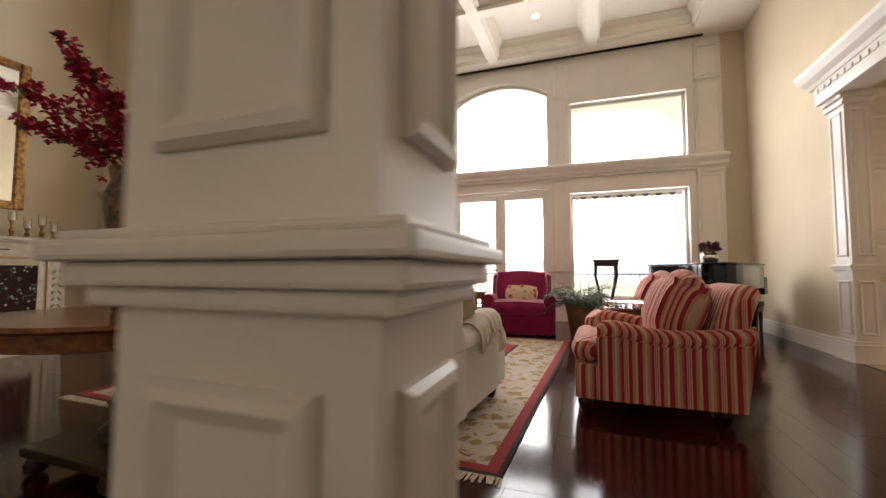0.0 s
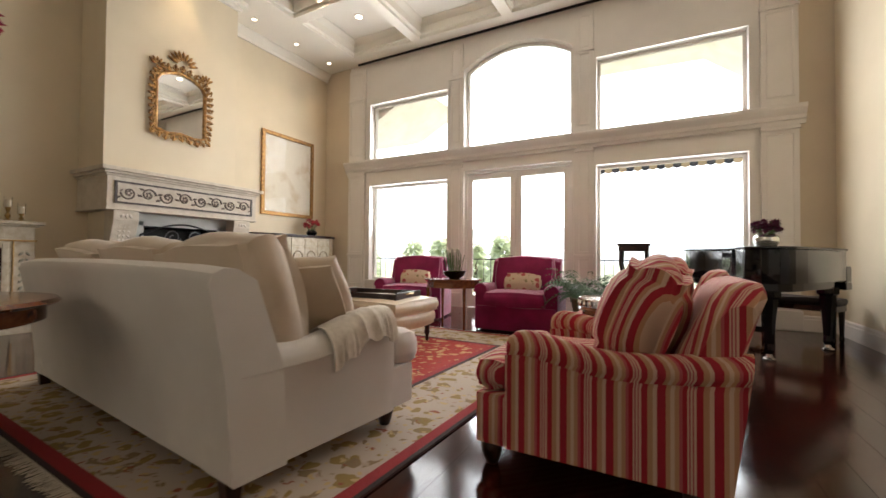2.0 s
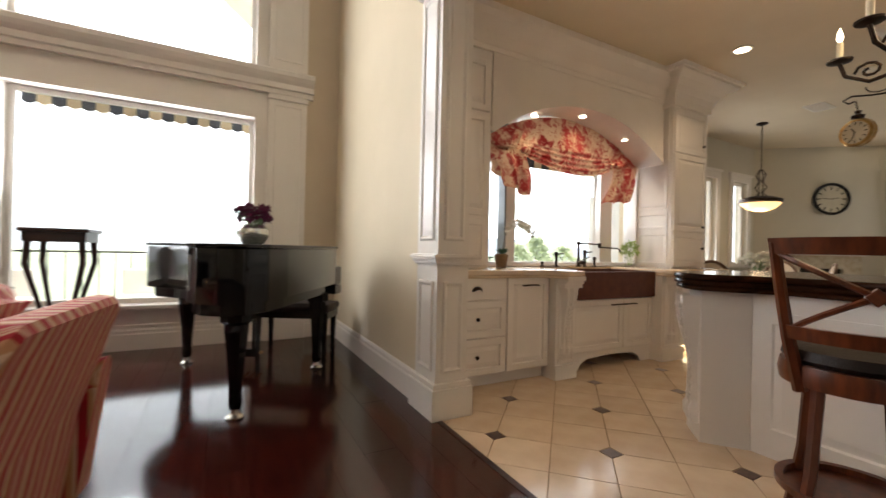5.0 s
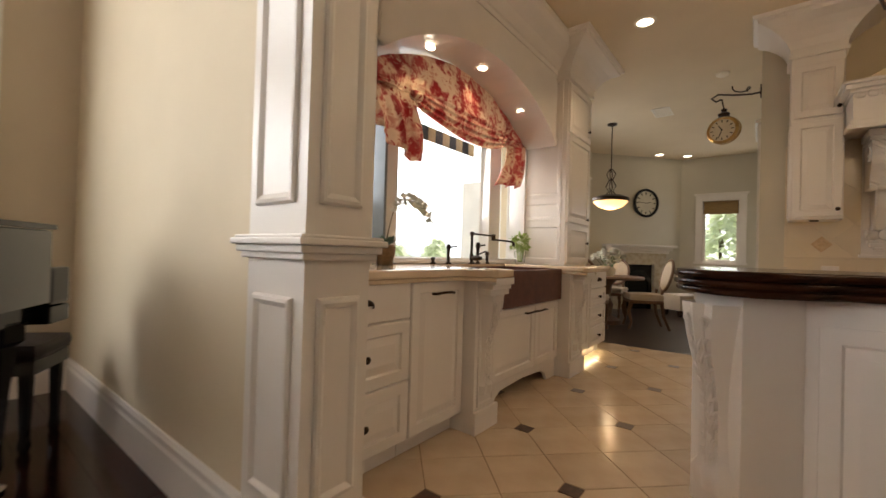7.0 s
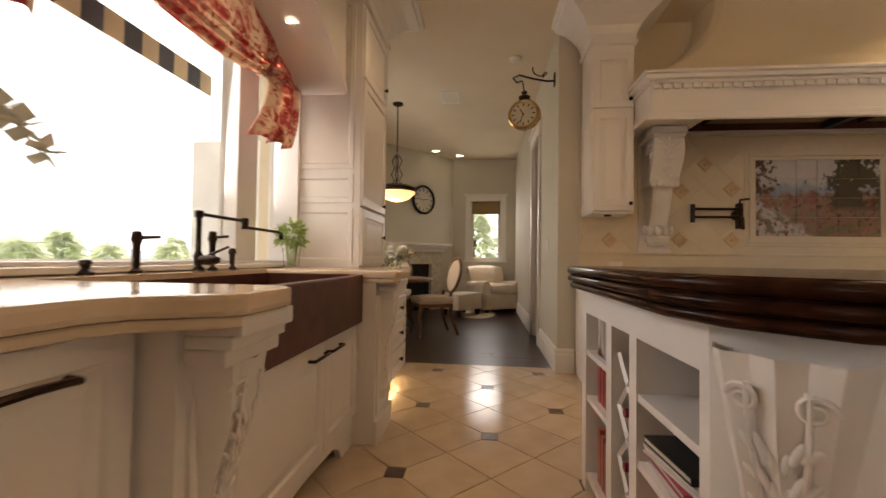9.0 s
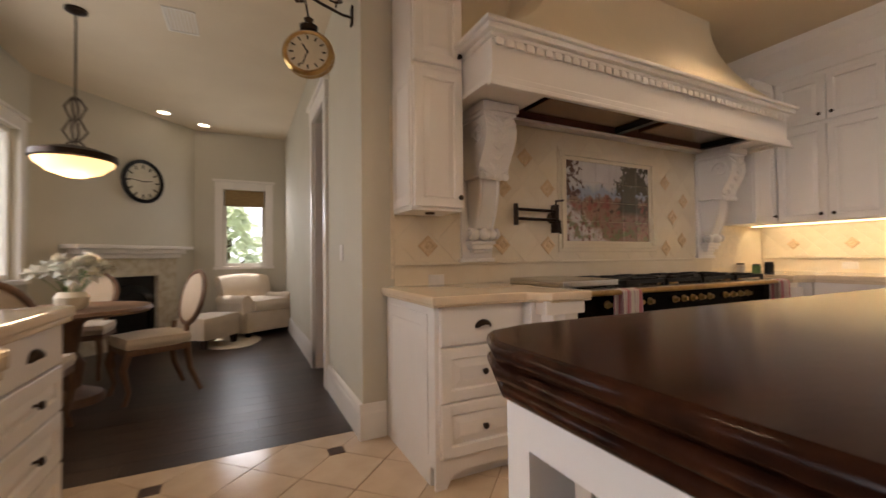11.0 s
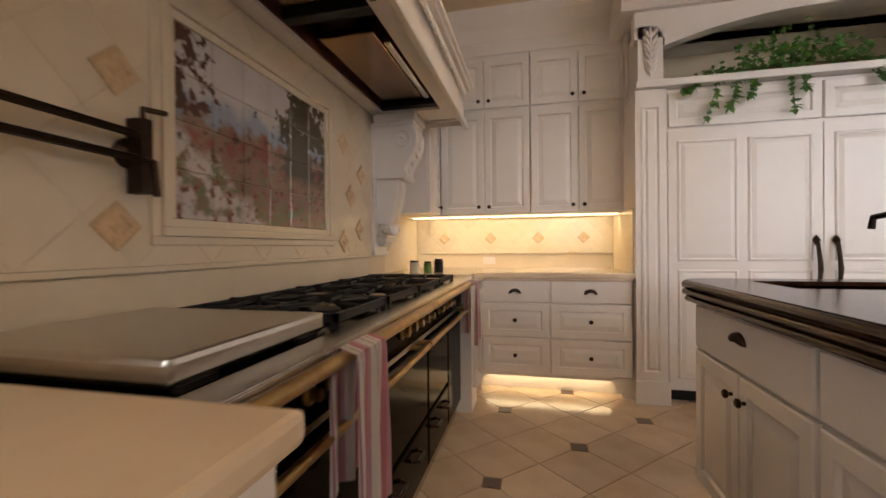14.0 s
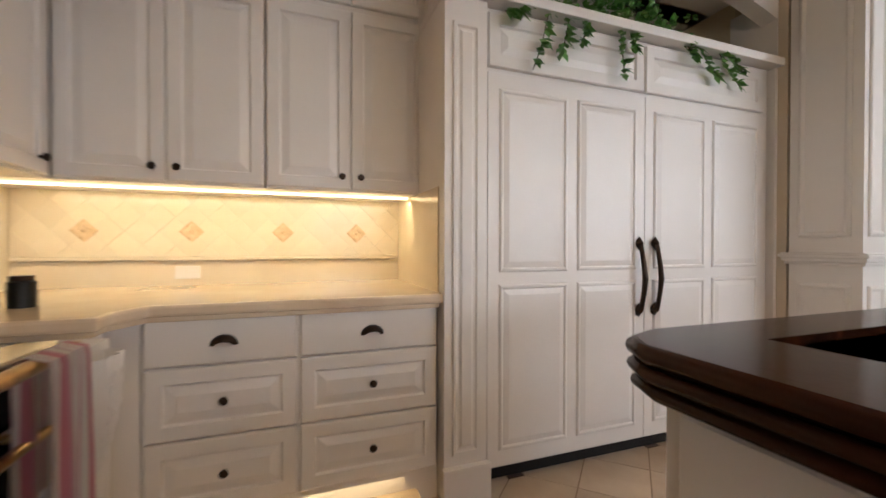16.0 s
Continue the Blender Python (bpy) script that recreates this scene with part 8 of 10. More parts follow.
mr_ = thing("wall_mirror", "ornate gilt rococo mirror on the chimney breast", "mirror", pose(XL + FX + 0.002, 5.70, 3.30))
gl = [(-0.36, -0.46), (-0.20, -0.50), (0.0, -0.47), (0.20, -0.50), (0.36, -0.46), (0.36, 0.26), (0.30, 0.36), (0.18, 0.42), (0.0, 0.46), (-0.18, 0.42), (-0.30, 0.36), (-0.36, 0.26)]
part("mirror_glass", prism(gl, 0.0, 0.016, m=Matrix(((0, 0, 1, 0), (1, 0, 0, 0), (0, 1, 0, 0), (0, 0, 0, 1)))), MIRROR, mr_, "silver mirror glass")
ring = gl + gl[:1]
part("inner_bead", tube([(0.022, y, z) for y, z in ring], 0.028, 8), GOLD, mr_, smooth=True)
bm = bmesh.new()
rnd = random.Random(2)
for i in range(len(gl)):
    a, b = Vector(gl[i]), Vector(gl[(i + 1) % len(gl)])
    n = max(2, int((b - a).length / 0.075))
    for k in range(n):
        p = a.lerp(b, k / n)
        d = p.normalized()
        an = math.degrees(math.atan2(p.y, p.x))
        for j in range(3):
            lobe(bm, pose(0.03 + 0.012 * j, p.x + d.x * (0.035 + 0.034 * j), p.y + d.y * (0.035 + 0.034 * j), an + rnd.uniform(-60, 60)), 0.022, 0.045 - 0.008 * j, 0.020, 1)
        tube([(0.04, p.x + d.x * 0.07 + 0.04 * math.cos(u * 0.7 + i), p.y + d.y * 0.07 + 0.04 * math.sin(u * 0.7 + i) * (1 - u / 12)) for u in range(9)], 0.010, 5, bm)
for k in range(9):
    a = math.radians(-70 + k * 17.5)
    lobe(bm, pose(0.045, 0.16 * math.sin(a), 0.57 + 0.16 * math.cos(a), -math.degrees(a)), 0.025, 0.026, 0.085, 1)
for s in (-1, 1):
    for k in range(5):
        a = math.radians(-50 + k * 25)
        lobe(bm, pose(0.04, s * 0.36 + 0.09 * math.sin(a), 0.44 + 0.09 * math.cos(a), -math.degrees(a)), 0.022, 0.022, 0.06, 1)
part("carved_frame", bm, GOLD, mr_, "carved antique gilt frame", smooth=True)

pr = thing("framed_picture", "large pale landscape print in a thin gilt frame, under glass", "picture", pose(XL + 0.002, 8.365, 2.72))
part("picture_frame", boxes((0, 0.045, -0.70, -0.62, -0.88, 0.88), (0, 0.045, 0.62, 0.70, -0.88, 0.88), (0, 0.045, -0.62, 0.62, -0.88, -0.80), (0, 0.045, -0.62, 0.62, 0.80, 0.88), bevel=0.01), GOLD, pr)
part("print", box(0, 0.012, -0.62, 0.62, -0.80, 0.80), PAPER, pr, "pale landscape print")
g_ = part("picture_glass", box(0.014, 0.017, -0.62, 0.62, -0.80, 0.80), glass("picture_glazing"), pr, "reflective glazing")
g_.visible_shadow = False

UMBERLINE = material("umber_rubbed_paint", (0.16, 0.115, 0.07), 0.6, colour2=(0.34, 0.27, 0.18), scale=18)
sb = thing("sideboard", "distressed ivory sideboard with gothic arch doors and dark top", "sideboard", pose(XL, 0, 0))
part("body", prism([(0.01, 7.25), (0.38, 7.25), (0.52, 7.62), (0.52, 9.10), (0.44, 9.30), (0.01, 9.30)], 0.06, 1.38), OLDPAINT, sb)
part("plinth", prism([(0.01, 7.23), (0.39, 7.23), (0.54, 7.61), (0.54, 9.11), (0.45, 9.32), (0.01, 9.32)], 0.0, 0.06), OLDPAINT, sb)
part("top", prism([(0.004, 7.20), (0.41, 7.20), (0.56, 7.60), (0.56, 9.12), (0.47, 9.34), (0.004, 9.34)], 1.38, 1.43, 0.006), DARKWOOD, sb, "dark wooden top")
for k in range(4):
    y0 = 7.66 + k * 0.36
    d = part("door", boxes((0.521, 0.535, y0, y0 + 0.34, 0.12, 1.18), bevel=0.003), OLDPAINT, sb)
    arc = [(y0 + 0.05, 0.25)] + [(y0 + 0.17 - 0.12 * math.cos(u / 10 * math.pi), 0.95 + 0.14 * math.sin(u / 10 * math.pi)) for u in range(11)] + [(y0 + 0.29, 0.25)]
    part("arch_bead", tube([(0.538, y, z) for y, z in arc + arc[:1]], 0.012, 6), UMBERLINE, d, "umber-rubbed arched bead")
    part("knob", lathe([(0, 0), (0.010, 0.0), (0.015, 0.016), (0, 0.022)], 10, m=pose(0.535, y0 + (0.31 if k % 2 == 0 else 0.03), 0.72, 0, 90)), BRONZE, d)
    part("drawer", boxes((0.521, 0.533, y0, y0 + 0.34, 1.20, 1.35), bevel=0.003), OLDPAINT, sb)
fv = thing("flower_vase", "coral red blossoms in a small dark vase on the sideboard", "flowers", pose(XL + 0.30, 8.78, 1.43))
part("vase", lathe([(0.05, 0), (0.10, 0.03), (0.12, 0.08), (0.08, 0.13), (0.075, 0.13), (0, 0.10)], 18), BLACK, fv, smooth=True)
bouquet(fv, 0.20, 0.19, 26, BLOOMR, 41, size=0.06)

# folding stool and iron log rack beside the hearth
cs = thing("x_frame_stool", "red-brown wooden x-frame stool with a round cream cushion", "stool", pose(-4.35, 6.60, 0, 0, 0, 25))
part("cushion", lathe([(0, 0.50), (0.20, 0.50), (0.235, 0.525), (0.225, 0.555), (0.12, 0.57), (0, 0.572)], 24), IVORYSILK, cs, "cream cushion", smooth=True)
part("seat_board", lathe([(0, 0.47), (0.21, 0.47), (0.22, 0.485), (0.21, 0.50), (0, 0.50)], 24), MAHOG, cs, smooth=True)
for y in (-0.15, 0.15):
    for s in (-1, 1):
        part("crossed_leg", tube([(-s * 0.26, y, 0.0), (-s * 0.20, y, 0.10), (0, y, 0.28), (s * 0.22, y, 0.44), (s * 0.27, y, 0.58), (s * 0.24, y, 0.66)], [0.022, 0.020, 0.022, 0.020, 0.018, 0.016], 8), MAHOG, cs, smooth=True)
for s in (-1, 1):
    part("arm_rail", tube([(s * 0.24, -0.20, 0.66), (s * 0.24, 0.0, 0.675), (s * 0.24, 0.20, 0.66)], [0.022, 0.016, 0.022], 8), MAHOG, cs, smooth=True)
part("pivot_bar", tube([(0, -0.16, 0.28), (0, 0.16, 0.28)], 0.016, 8), MAHOG, cs, smooth=True)
lr = thing("iron_rack", "small black iron rack standing before the sideboard", "rack", pose(-4.10, 7.50, 0, 0, 0, 20))
for y in (-0.12, 0.12):
    part("side_frame", tube([(-0.20, y, 0.0), (-0.20, y, 0.62), (0.20, y, 0.62), (0.20, y, 0.0)], 0.012, 6), IRON, lr)
for x, z in ((-0.20, 0.30), (0.20, 0.30), (-0.20, 0.60), (0.20, 0.60)):
    part("tie_bar", tube([(x, -0.12, z), (x, 0.12, z)], 0.009, 6), IRON, lr)

# small painted chest-like mantel with gilt mirror and candles
wm = thing("painted_console", "cream painted console with gilt mouldings and dark floral panel", "console", pose(XL, 0, 0))
part("body", box(0.005, 0.26, 3.02, 4.22, 0, 1.32), OLDPAINT, wm)
part("top", boxes((0.005, 0.33, 2.96, 4.30, 1.34, 1.38), (0.005, 0.29, 2.99, 4.26, 1.315, 1.34), bevel=0.006), OLDPAINT, wm)
part("gilt_line", boxes((0.261, 0.275, 3.02, 4.24, 1.13, 1.15), (0.261, 0.275, 4.02, 4.035, 0.1, 1.13), (0.261, 0.275, 3.20, 3.215, 0.1, 1.13), bevel=0.003), BRASS, wm, "gilt moulding")
part("floral_panel", box(0.261, 0.268, 3.30, 3.93, 0.25, 1.05), DARKPANEL, wm, "dark painted floral panel")
part("panel_border", boxes((0.261, 0.28, 3.24, 3.30, 0.19, 1.11), (0.261, 0.28, 3.93, 3.99, 0.19, 1.11), (0.261, 0.28, 3.30, 3.93, 0.19, 0.25), (0.261, 0.28, 3.30, 3.93, 1.05, 1.11), bevel=0.006), OLDPAINT, wm)
part("drawer", box(0.261, 0.272, 3.25, 3.95, 1.17, 1.30, 0.003), OLDPAINT, wm)
part("drawer_pull", tube([(0.272, 3.56, 1.235), (0.29, 3.57, 1.23), (0.29, 3.65, 1.23), (0.272, 3.66, 1.235)], 0.006), BRONZE, wm)
bm = bmesh.new()
for k in range(9):
    for s in (-1, 1):
        lobe(bm, pose(0.265, 4.13 + s * 0.03, 0.30 + k * 0.085, s * 40), 0.010, 0.016, 0.035, 1)
part("carved_stile", bm, material("grey_green_carving", (0.30, 0.29, 0.22), 0.6), wm, smooth=True)["kind"] = "stuff"
gm = thing("wall_mirror", "tall gilt-framed mirror over the painted console", "mirror", pose(XL + 0.002, 3.25, 2.62))
part("mirror_frame", boxes((0, 0.05, -0.62, -0.52, -0.90, 0.90), (0, 0.05, 0.52, 0.62, -0.90, 0.90), (0, 0.05, -0.52, 0.52, -0.90, -0.80), (0, 0.05, -0.52, 0.52, 0.80, 0.90), bevel=0.015), GOLD, gm)
part("mirror_glass", box(0, 0.02, -0.52, 0.52, -0.80, 0.80), MIRROR, gm, "silver mirror glass")
for k, (y, h) in enumerate(((3.72, 0.20), (3.86, 0.12), (4.00, 0.17), (4.12, 0.10))):
    e = thing("candle_holder", "turned brass candle holder with a glass cup", "candle holder", pose(XL + 0.16, y, 1.38), "candle holders")
    part("stem", lathe([(0.045, 0), (0.045, 0.01), (0.015, 0.03), (0.03, h * 0.4), (0.012, h * 0.6), (0.028, h), (0.0, h)], 14), BRASS, e, smooth=True)
    part("candle", lathe([(0, h), (0.028, h), (0.028, h + 0.09), (0, h + 0.09)], 14), WAX, e, "ivory candle", smooth=True)
    p = part("cup", lathe([(0.036, h), (0.038, h + 0.13), (0.035, h + 0.13), (0.033, h + 0.003)], 16), GLASS, e, "clear glass cup", smooth=True)
    p.visible_shadow = False

# round foyer table with vase of blossom
rt = thing("pedestal_table", "round polished mahogany pedestal table with platform base", "table", pose(-1.34, 2.44, 0))
part("tabletop", lathe([(0, 0.735), (0.655, 0.735), (0.67, 0.748), (0.655, 0.765), (0, 0.768)], 48), MAHOG, rt, smooth=True)
part("apron", lathe([(0.60, 0.655), (0.615, 0.66), (0.615, 0.735)], 48), MAHOG, rt, smooth=True)
part("pedestal", lathe([(0.16, 0.14), (0.15, 0.18), (0.09, 0.22), (0.12, 0.32), (0.08, 0.36), (0.11, 0.46), (0.075, 0.50), (0.10, 0.60), (0.15, 0.655)], 20), DARKWOOD, rt, smooth=True)
part("platform", prism([(0.45 * math.cos(math.pi / 4 + k * math.pi / 2), 0.45 * math.sin(math.pi / 4 + k * math.pi / 2)) for k in range(4)], 0.09, 0.14, 0.012), DARKWOOD, rt)
for k in range(4):
    a = math.pi / 4 + k * math.pi / 2
    part("bun_foot", lathe([(0.02, 0), (0.045, 0.02), (0.05, 0.05), (0.035, 0.09)], 12), DARKWOOD, rt, smooth=True, m=pose(0.38 * math.cos(a), 0.38 * math.sin(a), 0))
va = thing("flower_vase", "tall brown patterned vase of crimson blossom branches", "flowers", pose(-1.36, 2.42, 0.768))
part("vase", lathe([(0.070, 0), (0.075, 0.01), (0.082, 0.12), (0.098, 0.26), (0.116, 0.38), (0.118, 0.44), (0.096, 0.49), (0.106, 0.54), (0.098, 0.54), (0.088, 0.49), (0.0, 0.44)], 24, m=Matrix.Diagonal((1.25, 1.25, 1.4, 1))), material("brown_patterned_vase_glaze", (0.17, 0.075, 0.035), 0.35, colour2=(0.055, 0.025, 0.014), scale=28, bump=0.4, bscale=45, mixlo=0.45, mixhi=0.55), va, smooth=True)
rnd = random.Random(12)
bs_, bp_, bl_ = bmesh.new(), bmesh.new(), bmesh.new()
# tip of each branch from the foot of the vase, and how far it arches
BLOSSOM = (((0.86, 0.22, 1.08), 0.36), ((0.62, 0.12, 1.02), 0.25), ((0.50, -0.05, 0.92), 0.10), ((0.30, 0.0, 1.42), 0.10), ((-0.30, -0.22, 1.44), 0.12), ((-0.78, -0.32, 1.26), 0.22), ((-0.55, -0.25, 1.02), 0.10), ((-0.15, 0.30, 1.30), 0.15), ((0.15, -0.40, 1.15), 0.20), ((-0.35, 0.35, 1.05), 0.15))
for tip, rise in BLOSSOM:
    tip = Vector(tip)
    root = Vector((0, 0, 0.70))
    bend = root + (tip - root) * 0.5 + Vector((0, 0, rise))
    pts = [root * (1 - t) ** 2 + bend * 2 * t * (1 - t) + tip * t * t + Vector((rnd.uniform(-0.015, 0.015), rnd.uniform(-0.015, 0.015), 0)) for t in [i / 13 for i in range(14)]]
    tube(pts, [0.006 - 0.0003 * i for i in range(14)], 5, bs_)
    for i in range(3, 14):
        spread = 0.060 - 0.0035 * i
        for k in range((12, 12, 11, 11, 10, 9, 8, 2, 7, 6, 4)[i - 3]):
            c = pts[i] + Vector((rnd.gauss(0, spread), rnd.gauss(0, spread), rnd.gauss(-0.01, spread)))
            up = Vector((rnd.uniform(-1, 1), rnd.uniform(-1, 1), rnd.uniform(-0.4, 1))).normalized()
            for j in range(4):
                q = Matrix.Rotation(j * 1.57, 3, up) @ up.orthogonal().normalized()
                leaf_bm(bp_, c, q + up * 0.5, 0.038, 0.036, 0.1)
        for k in range(2):
            leaf_bm(bl_, pts[i], (rnd.uniform(-1, 1), rnd.uniform(-1, 1), rnd.uniform(-0.5, 0.7)), 0.065, 0.036, 0.3)
part("branches", bs_, STEM, va)["kind"] = "stuff"
part("blossoms", bp_, BLOOM, va, "crimson blossom")["kind"] = "stuff"
part("leaves", bl_, LEAF, va)["kind"] = "stuff"


# ---------------------------------------------------------------- kitchen details
# swagged toile valance under the arch
vl = thing("valance", "red and cream toile balloon valance gathered twice over the sink window", "curtain", pose(0, 7.70, 0))
VL, VR, TL, TR = 4.74, 7.02, 5.19, 6.60


def arch_top(x):
    return 2.20 + 0.40 * (1 - ((x - 5.86) / 1.20) ** 2)


bm = bmesh.new()
rows = []
NV, NU = 40, 120
for i in range(NU + 1):
    x = VL + (VR - VL) * i / NU
    zt = arch_top(x)
    if x < TL:
        v, zb = 0.0, 2.10 + 0.04 * (TL - x) / (TL - VL)
    elif x > TR:
        v, zb = 0.0, 2.11 + 0.08 * (x - TR) / (VR - TR)
    else:
        v = math.sin(math.pi * (x - TL) / (TR - TL))
        zb = 2.13 - 0.165 * v ** 0.8
    near = max(math.exp(-((x - TL) / 0.10) ** 2), math.exp(-((x - TR) / 0.10) ** 2))
    col = []
    for j in range(NV + 1):
        t = j / NV
        z = zt + (zb - zt) * t
        g = max(0, (t - 0.56) / 0.44)
        pleat = 0.026 * g ** 0.6 * math.sin((t - 0.56) * 62) * (0.35 + 0.65 * v) if g else 0.0
        belly = 0.075 * math.sin(min(1, t * 1.1) * math.pi * 0.5) * (0.4 + 0.6 * v)
        crease = 0.022 * near * math.sin((x - TL) * 70 + t * 9) * t + 0.012 * math.sin(x * 21 + t * 5) * t * (1 - v)
        col.append(bm.verts.new((x, -0.03 - belly - pleat - crease + 0.05 * near * t + 0.012 * noise.noise(Vector((x * 5, z * 7, 0))), z)))
    rows.append(col)
for a, b in zip(rows, rows[1:]):
    for k in range(NV):
        bm.faces.new((a[k], a[k + 1], b[k + 1], b[k]))
bmesh.ops.solidify(bm, geom=bm.faces, thickness=0.004)
part("swag_cloth", bm, TOILE, vl, smooth=True)


def tail(x_tie, z_tie, out_x, out_z, out_low, in_low, seed):
    """A flared end of the valance: gathered at the tie, open at its slanting hem."""
    bm = bmesh.new()
    rows = []
    for i in range(37):
        u = i / 36
        top = Vector((x_tie + (out_x - x_tie) * u, 0, z_tie + (out_z - z_tie) * u))
        low = Vector((in_low[0] + (out_low[0] - in_low[0]) * u, 0, in_low[1] + (out_low[1] - in_low[1]) * u ** 1.6))
        col = []
        for j in range(19):
            t = j / 18
            p = top.lerp(low, t)
            fan = 0.032 * math.sin(u * 17 + seed) * (0.25 + 0.75 * t) + 0.012 * math.sin(u * 43 + t * 4) * t
            col.append(bm.verts.new((p.x + 0.014 * math.sin(u * 12 + t * 3) * t, -0.055 - 0.05 * math.sin(t * math.pi * 0.8) * (1 - 0.5 * u) - fan, p.z + 0.010 * math.sin(u * 17 + seed + 1.2) * t)))
        rows.append(col)
    for a, b in zip(rows, rows[1:]):
        for k in range(18):
            bm.faces.new((a[k], a[k + 1], b[k + 1], b[k]))
    bmesh.ops.solidify(bm, geom=bm.faces, thickness=0.004)
    return part("tail_cloth", bm, TOILE, vl, smooth=True)


tail(TL + 0.02, 2.17, VL, 2.16, (4.80, 1.91), (5.285, 1.685), 0.4)
tail(TR - 0.02, 2.18, VR, 2.22, (6.86, 1.74), (6.33, 1.70), 2.0)
for x in (TL, TR):
    part("gather_tie", soft(0.09, 0.05, 0.06, 0.02, 0.012, 6, m=pose(x, -0.10, 2.155)), TOILE, vl, smooth=True)
aw2 = thing("awning", "striped awning edge outside the sink window", "awning", pose(0, 8.3, 0))
for k in range(20):
    part("scallop", box(0, 0.118, 0, 0.012, 2.17, 2.31), AWN[k % 2], aw2, m=pose(4.6 + k * 0.12, 0, 0))

# bridge tap with side sprays at the sink
tp = thing("sink_tap", "oil-rubbed bronze articulated kitchen tap with side taps", "tap", pose(6.05, 7.66, CT) @ Matrix.Diagonal((1, 1, 0.72, 1)))
part("tap_body", lathe([(0, 0), (0.032, 0), (0.032, 0.012), (0.016, 0.03), (0.02, 0.10), (0.012, 0.13), (0.012, 0.34), (0.02, 0.35), (0.02, 0.39), (0, 0.40)], 14), BRONZE, tp, smooth=True)
part("arm", tube([(0, 0, 0.37), (0.28, -0.05, 0.36)], 0.012), BRONZE, tp, smooth=True)
part("elbow", lathe([(0, 0), (0.02, 0), (0.02, 0.08), (0, 0.085)], 10, m=pose(0.285, -0.05, 0.30)), BRONZE, tp, smooth=True)
part("spout", tube([(0.285, -0.05, 0.315), (0.50, -0.12, 0.30), (0.53, -0.13, 0.285), (0.53, -0.13, 0.24)], 0.012), BRONZE, tp, smooth=True)
part("valve", lathe([(0, 0), (0.03, 0), (0.035, 0.05), (0.02, 0.08), (0, 0.085)], 12, m=pose(0, -0.02, 0.07, 90)), BRONZE, tp, smooth=True)
part("lever", tube([(0, -0.05, 0.10), (0.05, -0.12, 0.16)], 0.008), BRONZE, tp, smooth=True)
for x, h, lab in ((-0.24, 0.16, "bronze side tap with lever"), (0.20, 0.19, "bronze side spray by the sink"), (0.36, 0.11, "bronze soap pump by the sink"), (-0.44, 0.05, "low bronze counter button")):
    e = thing("counter_tap", lab, "tap", pose(5.95 + x, 7.66, CT), "sink fittings")
    part("stem", lathe([(0, 0), (0.026, 0), (0.026, 0.01), (0.013, 0.02), (0.015, h * 0.7), (0.022, h * 0.8), (0.016, h), (0, h + 0.005)], 12), BRONZE, e, smooth=True)
    if h > 0.15:
        part("lever", tube([(0, 0, h * 0.85), (0.09, -0.02, h * 0.9)], 0.007), BRONZE, e, smooth=True)

# orchid, herb
oc = thing("potted_orchid", "white orchid spray in a woven pot on the sill counter", "plant", pose(4.86, 7.52, CT) @ Matrix.Diagonal((0.88, 0.88, 0.88, 1)))
part("pot", lathe([(0.045, 0), (0.05, 0.005), (0.07, 0.08), (0.076, 0.13), (0.064, 0.145), (0.058, 0.145), (0, 0.12)], 20), WICKER, oc, smooth=True)
part("glass_foot", lathe([(0.055, 0), (0.064, 0.0), (0.06, 0.045), (0.053, 0.045)], 18), GLASS, oc, smooth=True).visible_shadow = False
bm = bmesh.new()
rnd = random.Random(3)
for k in range(11):
    a = k * 0.62
    leaf_bm(bm, (0, 0, 0.13), (math.cos(a), math.sin(a), 0.9 + 0.3 * (k % 3)), 0.13, 0.062, 0.15, rnd.uniform(-0.4, 0.4))
part("leaf_rosette", bm, material("dark_orchid_leaf", (0.02, 0.075, 0.04), 0.4, scale=8), oc, smooth=True)["kind"] = "stuff"
pts = [(0, 0, 0.15), (0.03, -0.01, 0.30), (0.06, -0.02, 0.42), (0.13, -0.04, 0.49), (0.22, -0.06, 0.48), (0.31, -0.08, 0.43), (0.36, -0.09, 0.37)]
part("flower_stem", tube(pts, 0.004, 5), STEM, oc)
for k, p in enumerate(pts[2:] + [(0.09, -0.03, 0.46), (0.18, -0.05, 0.50), (0.27, -0.07, 0.46)]):
    bm = bmesh.new()
    for j in range(5):
        a = j * 1.2566 + k
        leaf_bm(bm, (0, 0, 0), (math.cos(a), -0.35, math.sin(a)), 0.065, 0.062, 0.05)
    lobe(bm, pose(0, -0.012, 0), 0.008, 0.012, 0.008, 1)
    part("orchid_flower", bm, BLOOMW, oc, "white petals", m=pose(p[0], p[1] - 0.01, p[2]))
hb = thing("potted_herb", "bright green leafy herb in a glass vase", "plant", pose(6.86, 7.60, CT) @ Matrix.Diagonal((0.95, 0.95, 1.0, 1)))
part("vase", lathe([(0.045, 0), (0.05, 0.005), (0.062, 0.13), (0.058, 0.13), (0.046, 0.01)], 18), GLASS, hb, "clear glass vase", smooth=True).visible_shadow = False
bm = bmesh.new()
rnd = random.Random(6)
for k in range(260):
    d = Vector((rnd.gauss(0, 1), rnd.gauss(0, 1), rnd.gauss(0.3, 0.8))).normalized()
    leaf_bm(bm, Vector((0, 0, 0.21)) + d * 0.10 * rnd.uniform(0.3, 1.0), d, 0.045, 0.024, 0.2, rnd.uniform(-1, 1))
for k in range(10):
    a = k * 0.63
    tube([(0.02 * math.cos(a), 0.02 * math.sin(a), 0.02), (0.05 * math.cos(a), 0.05 * math.sin(a), 0.22)], 0.003, 4, bm)
